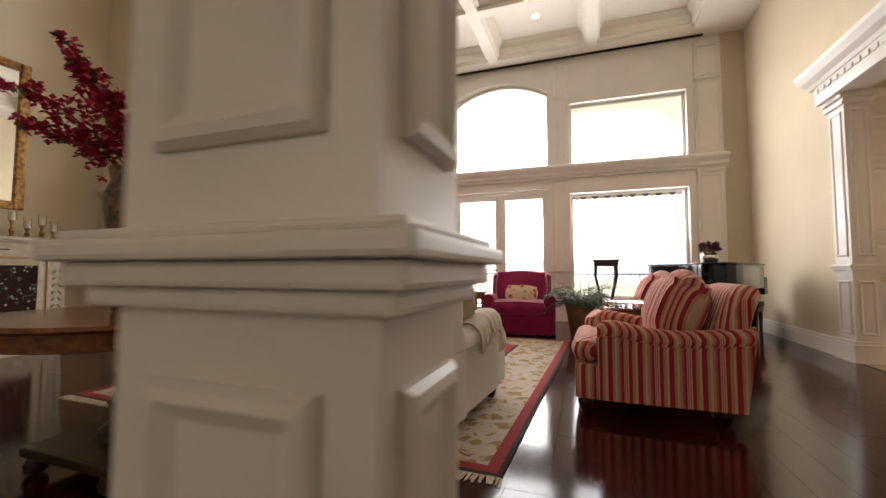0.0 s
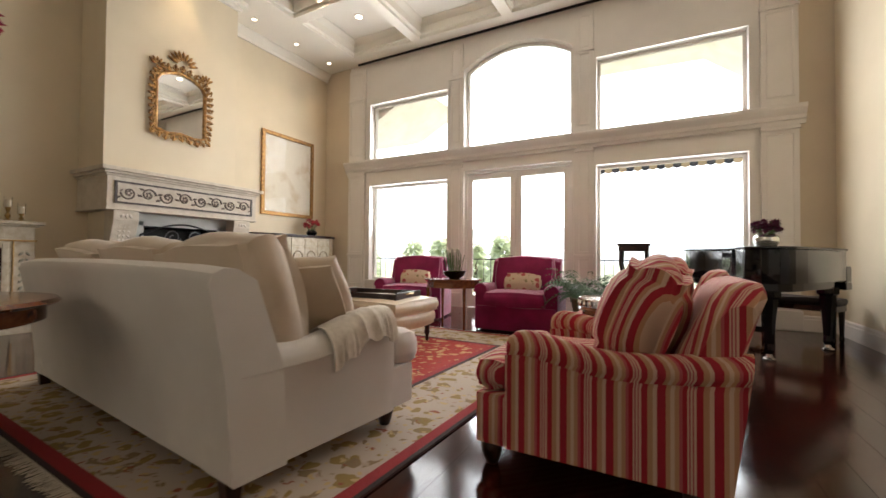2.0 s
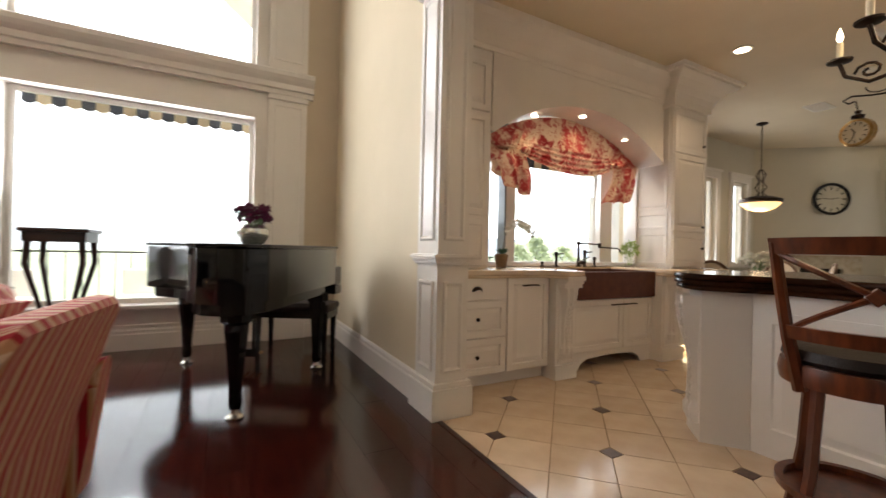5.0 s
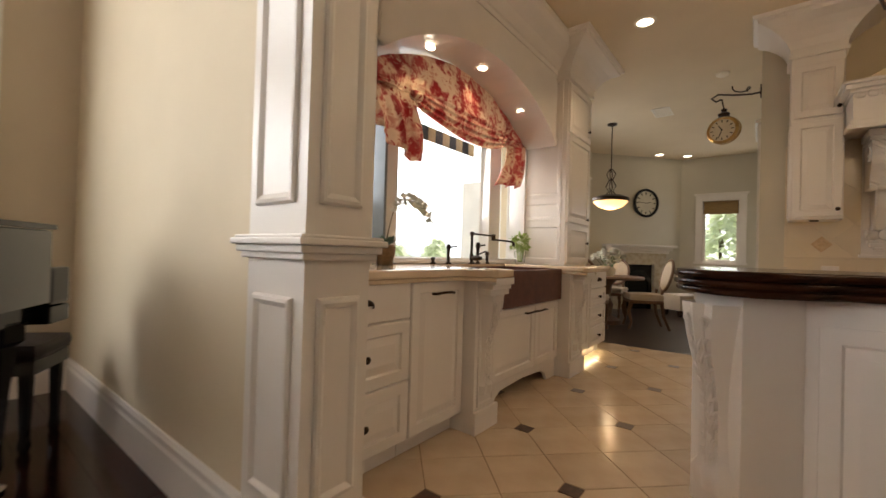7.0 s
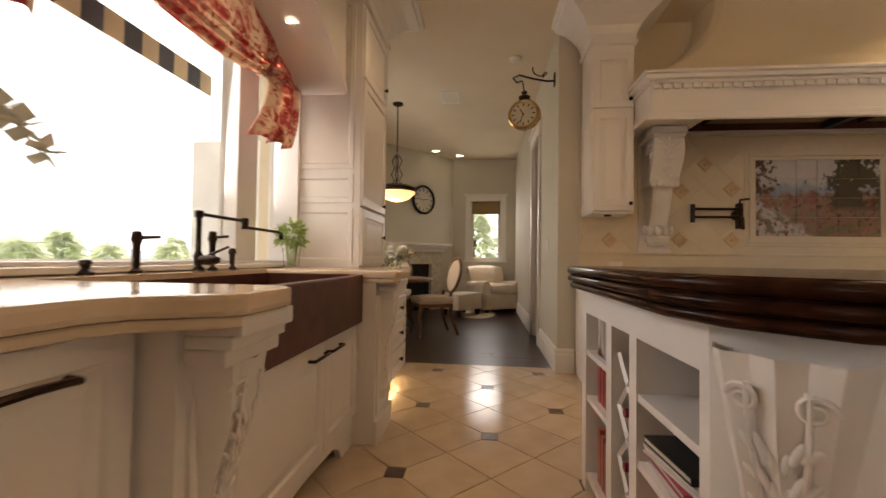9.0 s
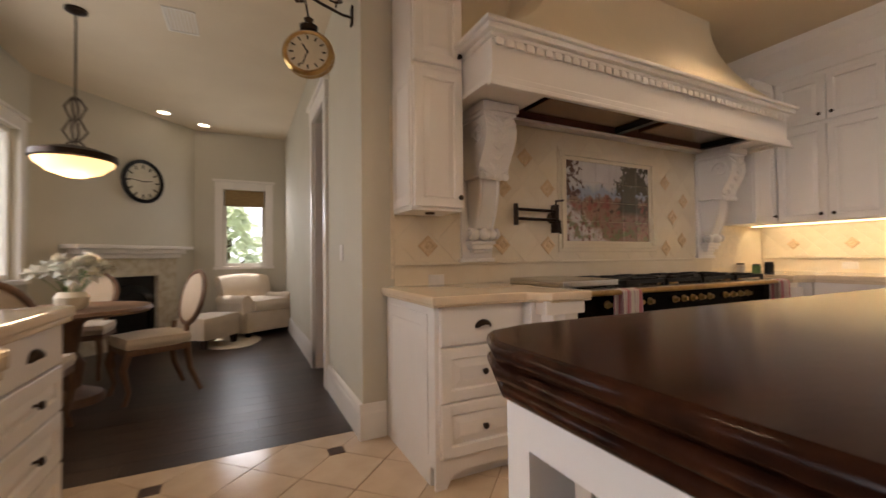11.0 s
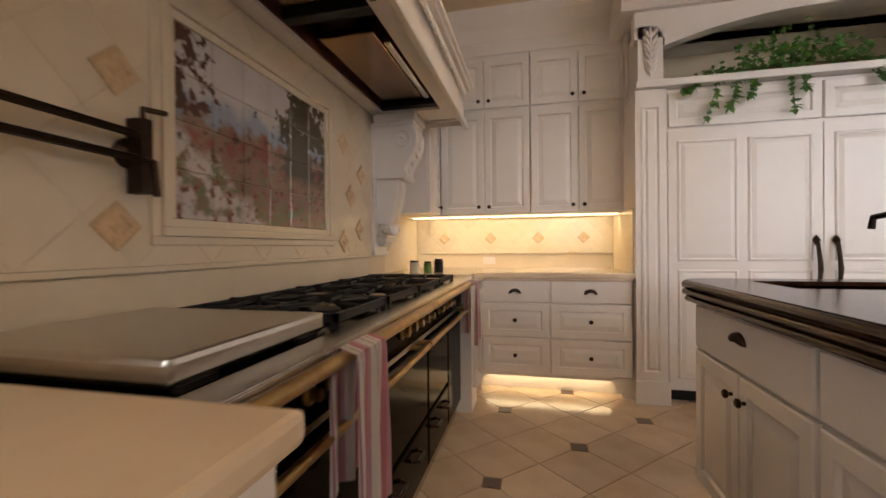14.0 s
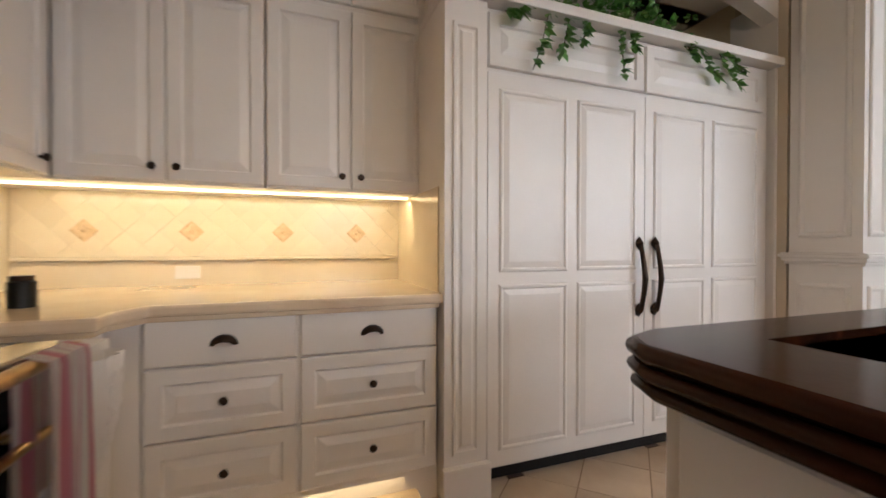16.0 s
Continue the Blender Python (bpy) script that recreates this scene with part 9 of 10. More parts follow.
part("foliage", bm, material("lime_herb_leaf", (0.28, 0.38, 0.08), 0.5, colour2=(0.34, 0.44, 0.12), scale=20), hb)["kind"] = "stuff"

# ivy on the refrigerator shelf
iv = thing("trailing_ivy", "trailing green ivy in a low wicker trough above the refrigerator", "plant", pose(5.02, 1.62, 2.345))
part("trough", box(-0.42, 0.42, -0.12, 0.12, 0, 0.11, 0.02), WICKER, iv)
rnd = random.Random(15)
bm, bst = bmesh.new(), bmesh.new()
lf = material("ivy_leaf", (0.07, 0.20, 0.03), 0.4, colour2=(0.15, 0.30, 0.07), scale=9)


def ivy_leaf(bm, p, d, s):
    for a, k in ((-0.9, 0.75), (0, 1.0), (0.9, 0.75)):
        q = Matrix.Rotation(a, 3, "Y") @ Vector(d)
        leaf_bm(bm, p, q, s * k, s * 0.55, 0.25, rnd.uniform(-0.5, 0.5))


for k in range(340):
    x = rnd.gauss(0, 0.27)
    p = Vector((max(-0.62, min(0.62, x)), rnd.uniform(-0.14, 0.22), 0.08 + abs(rnd.gauss(0, 0.10)) * (1.2 - abs(x))))
    ivy_leaf(bm, p, (rnd.uniform(-1, 1), rnd.uniform(0.1, 1), rnd.uniform(-0.3, 0.6)), rnd.uniform(0.045, 0.075))
for x0, dx, dr in ((0.62, 0.10, 0.30), (0.50, 0.06, 0.20), (0.40, 0.03, 0.12), (0.18, -0.02, 0.26), (0.10, 0.0, 0.10), (-0.40, -0.12, 0.16), (-0.55, -0.18, 0.20), (-0.30, -0.05, 0.08), (0.75, 0.12, 0.05), (-0.62, -0.12, 0.10)):
    pts = [Vector((x0 * 0.6, 0.10, 0.10)), Vector((x0 * 0.9, 0.24, 0.06)), Vector((x0, 0.315, -0.04)), Vector((x0 + dx * 0.5, 0.325, -0.04 - dr * 0.6)), Vector((x0 + dx, 0.33, -0.04 - dr))]
    tube(pts, 0.003, 4, bst)
    for i in range(1, 5):
        for s in range(4):
            p = pts[i - 1].lerp(pts[i], s / 4)
            ivy_leaf(bm, p, (rnd.uniform(-1, 1), 0.6, rnd.uniform(-0.9, 0.1)), rnd.uniform(0.05, 0.085))
part("leaves", bm, lf, iv)["kind"] = "stuff"
part("vines", bst, STEM, iv)["kind"] = "stuff"
iv.matrix_basis = pose(5.02, 1.56, 2.345)


# bar stools
def bar_stool(m):
    e = thing("bar_stool", "red-brown wooden bar stool with crossed back and black leather seat", "bar stool", m, "bar stools")
    part("seat_pad", lathe([(0, 0.70), (0.20, 0.70), (0.222, 0.72), (0.215, 0.755), (0.16, 0.775), (0, 0.78)], 28), LEATHER, e, "black leather seat", smooth=True)
    part("seat_ring", lathe([(0.19, 0.62), (0.225, 0.62), (0.232, 0.66), (0.225, 0.70), (0.19, 0.70)], 28), STOOLWOOD, e, smooth=True)
    for a in (45, 135, 225, 315):
        c, s = math.cos(radians(a)), math.sin(radians(a))
        part("leg", tube([(0.16 * c, 0.16 * s, 0.66), (0.19 * c, 0.19 * s, 0.3), (0.25 * c, 0.25 * s, 0.0)], [0.024, 0.022, 0.020], 6), STOOLWOOD, e)
    part("foot_ring", lathe([(0.205, 0.20), (0.235, 0.20), (0.235, 0.225), (0.205, 0.225), (0.205, 0.20)], 28), STOOLWOOD, e, smooth=True)
    arcp = [(0.235 * math.sin(radians(k)), 0.235 * math.cos(radians(k))) for k in range(-52, 53, 8)]

    def rail(z0, z1, tilt, t=0.014):
        b = bmesh.new()
        rows = []
        for x, y in arcp:
            r = []
            for dz, dt in ((z0, -t), (z0, t), (z1, t), (z1, -t)):
                k = (0.235 + tilt * (dz - 0.7) + dt) / 0.235
                r.append(b.verts.new((x * k, y * k, dz)))
            rows.append(r)
        for a_, b_ in zip(rows, rows[1:]):
            for k in range(4):
                b.faces.new((a_[k], a_[(k + 1) % 4], b_[(k + 1) % 4], b_[k]))
        b.faces.new(rows[0])
        b.faces.new(rows[-1])
        bmesh.ops.recalc_face_normals(b, faces=b.faces)
        return b

    part("top_rail", rail(1.115, 1.175, 0.22), STOOLWOOD, e, smooth=True)
    part("lower_rail", rail(0.80, 0.85, 0.22), STOOLWOOD, e, smooth=True)

    def at(deg, z):
        k = 0.235 + 0.22 * (z - 0.7)
        return (k * math.sin(radians(deg)), k * math.cos(radians(deg)), z)

    for s in (-1, 1):
        part("back_post", tube([at(s * 52, 0.60), at(s * 54, 0.80), at(s * 52, 1.0), at(s * 50, 1.16)], [0.024, 0.022, 0.020, 0.018], 6), STOOLWOOD, e)
        part("cross_slat", tube([at(s * 50 * (1 - k / 4), 0.835 + 0.036 * k) for k in range(9)], 0.011, 6), STOOLWOOD, e)
    part("cross_boss", box(-0.022, 0.022, -0.016, 0.016, -0.022, 0.022, 0.004), STOOLWOOD, e, m=pose(0, at(0, 0.979)[1], 0.979, 0, 45, 0))
    return e


stool = bar_stool(pose(4.60, 4.91, 0, 0, 0, 115))
copy_thing(stool, pose(4.40, 3.85, 0, 0, 0, 98))
fs = thing("step_stool", "low dark wooden step stool on the tiles by the island", "stool", pose(6.52, 3.78, 0, 0, 0, 12))
part("top", box(-0.14, 0.14, -0.20, 0.20, 0.155, 0.18, 0.006), DARKWOOD, fs)
for y in (-0.16, 0.14):
    part("side_board", box(-0.12, 0.12, y, y + 0.02, 0.0, 0.155), DARKWOOD, fs)

# chandelier over the island
cz = thing("chandelier", "wrought iron chandelier with candle bulbs over the island", "chandelier", pose(5.51, 4.80, 0))
part("ceiling_rose", lathe([(0.07, H2), (0.07, H2 - 0.02), (0.02, H2 - 0.05), (0, H2 - 0.05)], 16), BRONZE, cz, smooth=True)
part("stem", tube([(0, 0, H2 - 0.05), (0, 0, 2.12)], 0.012), BRONZE, cz)
part("hub", lathe([(0, 1.98), (0.03, 2.0), (0.045, 2.06), (0.02, 2.14), (0.03, 2.22), (0.015, 2.30), (0, 2.30)], 14, m=pose(0, 0, 0.08)), BRONZE, cz, smooth=True)
for k in range(6):
    a = k * math.pi / 3 + math.pi / 6
    c, s = math.cos(a), math.sin(a)
    pts = [(0.03, 2.22), (0.12, 2.30), (0.18, 2.22), (0.14, 2.10), (0.18, 2.0), (0.28, 1.98), (0.36, 2.04), (0.38, 2.12)]
    ar = part("arm", tube([(r * 1.22 * c, r * 1.22 * s, z + 0.08) for r, z in pts], 0.011, 6), BRONZE, cz, smooth=True)
    sp3 = [((0.28 + 0.05 * math.cos(u * 0.7) * (1 - u / 14)), 2.04 + 0.05 * math.sin(u * 0.7) * (1 - u / 14)) for u in range(12)]
    part("scroll", tube([(r * 1.22 * c, r * 1.22 * s, z + 0.08) for r, z in sp3], 0.008, 5), BRONZE, ar, smooth=True)
    part("drip_pan", lathe([(0, 2.12), (0.055, 2.13), (0.058, 2.14), (0.01, 2.145), (0, 2.145)], 14, m=pose(0.464 * c, 0.464 * s, 0.08)), BRONZE, ar, smooth=True)
    part("candle_sleeve", lathe([(0, 2.145), (0.015, 2.145), (0.015, 2.24), (0, 2.24)], 10, m=pose(0.464 * c, 0.464 * s, 0.08)), WAX, ar, "ivory candle sleeve", smooth=True)
    part("bulb", lathe([(0, 2.24), (0.010, 2.25), (0.015, 2.27), (0.009, 2.30), (0, 2.325)], 10, m=pose(0.464 * c, 0.464 * s, 0.08)), BULB, ar, "lit flame bulb", smooth=True)
lamp("chandelier_glow", "POINT", pose(5.51, 4.80, 2.40), 22, WARM, 0.3)

# pendant in the nook
pe = thing("pendant_lamp", "bronze pendant with a lit alabaster bowl over the breakfast table", "pendant lamp", pose(9.85, 7.55, 0))
PZ = -0.27
part("ceiling_rose", lathe([(0.075, H2), (0.075, H2 - 0.02), (0.02, H2 - 0.04), (0, H2 - 0.04)], 16), BRONZE, pe, smooth=True)
part("chain", tube([(0, 0, H2 - 0.04), (0, 0, 2.72 + PZ)], 0.008, 6), BRONZE, pe)
for k in range(4):
    a = k * math.pi / 2
    part("scroll_arm", tube([(r * math.cos(a), r * math.sin(a), z + PZ) for r, z in ((0.02, 2.74), (0.07, 2.66), (0.03, 2.56), (0.08, 2.46), (0.03, 2.38), (0.10, 2.30), (0.24, 2.26))], 0.009, 5), BRONZE, pe, smooth=True)
BM_ = pose(0, 0, 2.25 + PZ) @ Matrix.Diagonal((1.18, 1.18, 1.1, 1)) @ pose(0, 0, -2.25)
part("rim", lathe([(0.225, 2.22), (0.24, 2.23), (0.235, 2.27), (0.14, 2.31), (0.05, 2.32), (0.05, 2.30), (0.22, 2.25)], 28, m=BM_), BRONZE, pe, smooth=True)
part("bowl", lathe([(0, 2.10), (0.06, 2.105), (0.15, 2.14), (0.215, 2.20), (0.22, 2.22), (0, 2.23)], 28, m=BM_), SHADEGLOW, pe, "glowing alabaster bowl", smooth=True)
lamp("pendant_glow", "POINT", pose(9.85, 7.55, 1.70), 10, WARM, 0.12)


# clocks
def clock_face(e, r, thick, dark_rim):
    part("rim", lathe([(r * 0.86, 0), (r * 0.99, 0), (r, thick * 0.6), (r * 0.93, thick), (r * 0.84, thick * 0.8), (r * 0.84, 0.004)], 40), dark_rim, e, smooth=True)
    part("dial", lathe([(0, 0.004), (r * 0.85, 0.004), (r * 0.85, 0.008), (0, 0.008)], 40), material("cream_clock_dial", (0.62, 0.56, 0.43), 0.6, scale=6), e, "cream dial")
    o = None
    for k in range(12):
        q = pose(0, 0, 0.0095, 0, 0, k * 30) @ pose(0, r * 0.68, 0)
        o = part("hour_mark", box(-r * 0.035, r * 0.035, -r * 0.09, r * 0.09, 0, 0.002), IRON, e, "dark hour mark", m=q) if o is None else again(o, q)
    part("hour_hand", box(-r * 0.02, r * 0.02, -r * 0.08, r * 0.42, 0.012, 0.014), IRON, e, m=pose(0, 0, 0, 0, 0, -80))
    part("minute_hand", box(-r * 0.015, r * 0.015, -r * 0.1, r * 0.62, 0.015, 0.017), IRON, e, m=pose(0, 0, 0, 0, 0, 85))


DG = math.degrees(math.atan2(8.4 - 7.0, 11.5 - 13.1))
ck = thing("wall_clock", "large round black-rimmed clock over the nook fireplace", "clock", Matrix.Translation((12.44, 7.56, 2.22)) @ Matrix.Rotation(math.atan2(-1.6, -1.4) + 0.0, 4, "Z") @ Matrix.Rotation(radians(90), 4, "Y") @ Matrix.Rotation(radians(90), 4, "Z"))
clock_face(ck, 0.30, 0.05, IRON)
br = thing("station_clock", "double-sided bronze station clock hanging from a scrolled wall bracket", "clock", pose(8.16, 5.93, 2.40) @ Matrix.Diagonal((0.92, 1.0, 0.92, 1)))
part("bracket_arm", tube([(0.16, -0.275, 0.42), (0.12, -0.20, 0.40), (0.05, -0.05, 0.40), (0, 0.08, 0.42), (-0.02, 0.14, 0.38), (0.0, 0.10, 0.34), (0.01, 0.06, 0.36)], 0.010, 6), BRONZE, br, smooth=True)
part("bracket_scroll", tube([(0.12 - 0.02 * k, -0.20 + 0.04 * math.cos(k * 0.8) + 0.015 * k, 0.44 + 0.035 * math.sin(k * 0.8)) for k in range(10)], 0.007, 5), BRONZE, br, smooth=True)
part("wall_plate", box(0.13, 0.19, -0.279, -0.266, 0.36, 0.50, 0.004), BRONZE, br)
part("chain", tube([(0, 0.05, 0.36), (0, 0.03, 0.24)], 0.006), BRONZE, br)
part("finial", lathe([(0, 0.15), (0.05, 0.16), (0.055, 0.19), (0.02, 0.21), (0.03, 0.24), (0, 0.25)], 14, m=pose(0, 0.03, 0)), BRONZE, br, smooth=True)
for s in (0, 180):
    f_ = part("drum", lathe([(0.12, 0.0), (0.15, 0.0), (0.155, 0.025), (0.14, 0.045), (0.125, 0.04), (0.12, 0.03)], 32), BRASS, br, smooth=True, m=pose(0, 0.03, 0, 0, 0, s - 20) @ pose(0, 0, 0, 0, -90, 0))
    part("dial", lathe([(0, 0.03), (0.125, 0.03), (0.125, 0.033), (0, 0.033)], 32), material("cream_clock_dial", (0.62, 0.56, 0.43), 0.6, scale=6), f_, "cream dial")
    for k in range(12):
        part("hour_mark", box(-0.005, 0.005, 0.085, 0.112, 0.034, 0.036), IRON, f_, m=pose(0, 0, 0, 0, 0, k * 30))
    part("hand", boxes((-0.004, 0.004, -0.01, 0.09, 0.037, 0.039)), IRON, f_, m=pose(0, 0, 0, 0, 0, 70))
    part("hand", boxes((-0.005, 0.005, -0.01, 0.06, 0.037, 0.039)), IRON, f_, m=pose(0, 0, 0, 0, 0, -60))
tagged(part("smoke_detector", lathe([(0.07, H2), (0.07, H2 - 0.015), (0.05, H2 - 0.03), (0, H2 - 0.03)], 20, m=pose(8.67, 6.01, 0)), WHITE, smooth=True), "round ivory smoke detector on the ceiling", "smoke detector")
cv = thing("ceiling_vent", "flat ivory ceiling air vent", "vent", pose(9.68, 6.8, H2))
part("frame", boxes((-0.20, 0.20, -0.12, -0.10, -0.008, 0), (-0.20, 0.20, 0.10, 0.12, -0.008, 0), (-0.20, -0.18, -0.10, 0.10, -0.008, 0), (0.18, 0.20, -0.10, 0.10, -0.008, 0)), WHITE, cv)
for k in range(7):
    part("slat", box(-0.18, 0.18, -0.09 + k * 0.028, -0.075 + k * 0.028, -0.006, 0), WHITE, cv)

# ---------------------------------------------------------------- breakfast nook furniture
nf = thing("nook_fireplace", "white nook fireplace with mantel and black arched firebox", "fireplace", Matrix.Translation((12.30, 7.70, 0)) @ Matrix.Rotation(math.atan2(-1.6, -1.4) + math.pi / 2, 4, "Z"), kind="structure")
part("surround", boxes((-0.62, -0.34, -0.14, 0.0, 0, 1.16), (0.34, 0.62, -0.14, 0.0, 0, 1.16), (-0.34, 0.34, -0.14, 0.0, 0.92, 1.16), bevel=0.004), OLDPAINT, nf)
part("mantel_shelf", boxes((-0.66, 0.66, -0.18, 0, 1.16, 1.22), (-0.70, 0.70, -0.23, 0, 1.22, 1.28), (-0.78, 0.78, -0.28, 0, 1.28, 1.33), bevel=0.01), TRIM, nf)
part("black_slip", boxes((-0.34, 0.34, -0.06, -0.02, 0, 0.92)), IRON, nf)
part("arch_ring", arch_frame([(-0.32, 0.0)] + arch_points(-0.32, 0.32, 0.50, 0.31, 14) + [(0.32, 0.0)], [(-0.24, 0.0)] + arch_points(-0.24, 0.24, 0.48, 0.23, 14) + [(0.24, 0.0)], -0.09, -0.06, False), BLACK, nf, "black arched iron surround")
br_ = thing("nook_rug", "pale cream rug before the nook armchair", "rug", pose(11.95, 6.45, 0) @ Matrix.Diagonal((0.6, 0.6, 1, 1)))
part("rug_pile", lathe([(0, 0.0), (0.95, 0.0), (0.97, 0.006), (0.95, 0.012), (0, 0.012)], 36, m=Matrix.Diagonal((1, 0.62, 1, 1))), FRINGE, br_)
na = thing("club_chair", "cream upholstered club chair under the nook window", "armchair", pose(12.55, 6.12, 0.012, 0, 0, -60))
part("base", box(-0.40, 0.40, -0.40, 0.38, 0.06, 0.36, 0.03), IVORYSILK, na, smooth=True)
part("backrest", back_bm(0.80, 0.86, 0.20, 0.10, 0.08), IVORYSILK, na, smooth=True, m=pose(0, 0.36, 0))
a_ = part("armrest", arm_bm(0.72, 0.60, 0.16, 0.09, 0.02, 0.06), IVORYSILK, na, smooth=True, m=pose(-0.36, -0.36, 0))
again(a_, pose(0.36, -0.36, 0) @ Matrix.Diagonal((-1, 1, 1, 1)))
part("seat_cushion", soft(0.56, 0.66, 0.17, 0.06, 0.02, 6, m=pose(0, -0.10, 0.44)), IVORYSILK, na, smooth=True)
for x in (-0.34, 0.34):
    for y in (-0.34, 0.34):
        block_foot(na, x, y, 0.08)
no = thing("footstool", "cream upholstered footstool by the nook fireplace", "footstool", pose(11.75, 6.72, 0.012, 0, 0, -40))
part("seat", soft(0.62, 0.46, 0.30, 0.05, 0.01, 6, m=pose(0, 0, 0.25)), IVORYSILK, no, smooth=True)
for x in (-0.25, 0.25):
    for y in (-0.17, 0.17):
        block_foot(no, x, y, 0.12)
bt_ = thing("breakfast_table", "round oak breakfast table with carved pedestal", "table", pose(9.85, 7.60, 0))
part("tabletop", lathe([(0, 0.71), (0.56, 0.71), (0.58, 0.73), (0.56, 0.755), (0, 0.757)], 36), OAK, bt_, smooth=True)
part("pedestal", lathe([(0.26, 0), (0.24, 0.06), (0.10, 0.12), (0.13, 0.30), (0.08, 0.40), (0.11, 0.62), (0.20, 0.71)], 20), OAK, bt_, smooth=True)


def side_chair(m):
    e = thing("dining_chair", "carved oak dining chair with an oval back and cream seat", "chair", m, "breakfast chairs")
    part("seat", soft(0.48, 0.46, 0.09, 0.035, 0.015, 6, m=pose(0, 0, 0.47)), IVORYSILK, e, smooth=True)
    part("seat_rail", box(-0.24, 0.24, -0.23, 0.23, 0.38, 0.43, 0.012), OAK, e)
    for x in (-0.20, 0.20):
        part("front_leg", tube([(x, -0.20, 0.40), (x * 1.1, -0.24, 0.28), (x, -0.20, 0.10), (x * 1.05, -0.23, 0.0)], [0.030, 0.026, 0.017, 0.02], 8), OAK, e, smooth=True)
        part("rear_leg", tube([(x * 0.9, 0.21, 0.42), (x * 0.95, 0.24, 0.2), (x, 0.32, 0.0)], [0.026, 0.022, 0.018], 8), OAK, e, smooth=True)
        part("back_stile", tube([(x * 0.8, 0.21, 0.42), (x * 0.75, 0.23, 0.58)], 0.020, 8), OAK, e, smooth=True)
    part("back_frame", tube([(0.225 * math.sin(k / 24 * 2 * math.pi), 0.27 + 0.10 * -0.0 + 0.11 * (0.5 - 0.5 * math.cos(k / 24 * 2 * math.pi)), 0.56 + 0.235 * (1 - math.cos(k / 24 * 2 * math.pi))) for k in range(25)], 0.021, 8), OAK, e, smooth=True)
    b = lathe([(0, -0.02), (0.20, -0.015), (0.205, 0.0), (0.20, 0.015), (0, 0.02)], 24, m=Matrix.Translation((0, 0.325, 0.795)) @ Matrix.Rotation(radians(-13), 4, "X") @ Matrix.Diagonal((1, 1, 1.07, 1)) @ Matrix.Rotation(radians(90), 4, "X"))
    part("back_pad", b, IVORYSILK, e, smooth=True)
    return e


c1 = side_chair(pose(9.80, 7.03, 0, 0, 0, 205))
copy_thing(c1, pose(9.0, 7.60, 0, 0, 0, 90))
copy_thing(c1, pose(10.7, 7.75, 0, 0, 0, -90))
fl_ = thing("flower_vase", "white lilies with green leaves on the breakfast table", "flowers", pose(9.70, 7.52, 0.757))
part("vase", lathe([(0.07, 0), (0.10, 0.03), (0.11, 0.10), (0.08, 0.14), (0.075, 0.14), (0, 0.05)], 18), WAX, fl_, smooth=True)
bouquet(fl_, 0.24, 0.22, 30, BLOOMW, 77, size=0.085)


# ---------------------------------------------------------------- floors, piece by piece
def clip_rect(poly, x0, x1, y0, y1):
    for axis, lim, keep in ((0, x0, 1), (0, x1, -1), (1, y0, 1), (1, y1, -1)):
        out = []
        for i, p in enumerate(poly):
            q = poly[(i + 1) % len(poly)]
            a, b = (p[axis] - lim) * keep, (q[axis] - lim) * keep
            if a >= 0:
                out.append(p)
            if (a > 0) != (b > 0) and a != b:
                t = a / (a - b)
                out.append((p[0] + (q[0] - p[0]) * t, p[1] + (q[1] - p[1]) * t))
        poly = out
        if len(poly) < 3:
            return []
    return poly


def slab(poly, z0, z1, c=0.0015):
    """A flat piece with a small worn arris."""
    bm = bmesh.new()
    cx, cy = sum(p[0] for p in poly) / len(poly), sum(p[1] for p in poly) / len(poly)
    lo = [bm.verts.new((x, y, z0)) for x, y in poly]
    mid_ = [bm.verts.new((x, y, z1 - c)) for x, y in poly]
    hi = []
    for x, y in poly:
        d = math.hypot(x - cx, y - cy) or 1
        hi.append(bm.verts.new((x - (x - cx) / d * c * 1.4, y - (y - cy) / d * c * 1.4, z1)))
    n = len(poly)
    for a, b in ((lo, mid_), (mid_, hi)):
        for i in range(n):
            bm.faces.new((a[i], a[(i + 1) % n], b[(i + 1) % n], b[i]))
    bm.faces.new(hi)
    return bm


# kitchen: diagonal tiles with one clipped corner, dark insets at every second crossing
tiled = structure("floor_kitchen", boxes((3.72, 8.25, 0.9, 7.9, -0.02, -0.005)), JOINT, "cream stone floor laid on the diagonal with small dark insets")
S, G0, CUT, R2 = 0.3217, 0.0022, 0.066, math.sqrt(0.5)
OX, OY = 4.39, 6.741


def lattice(a, b):
    return OX + (a - b) * S * R2, OY + (a + b) * S * R2


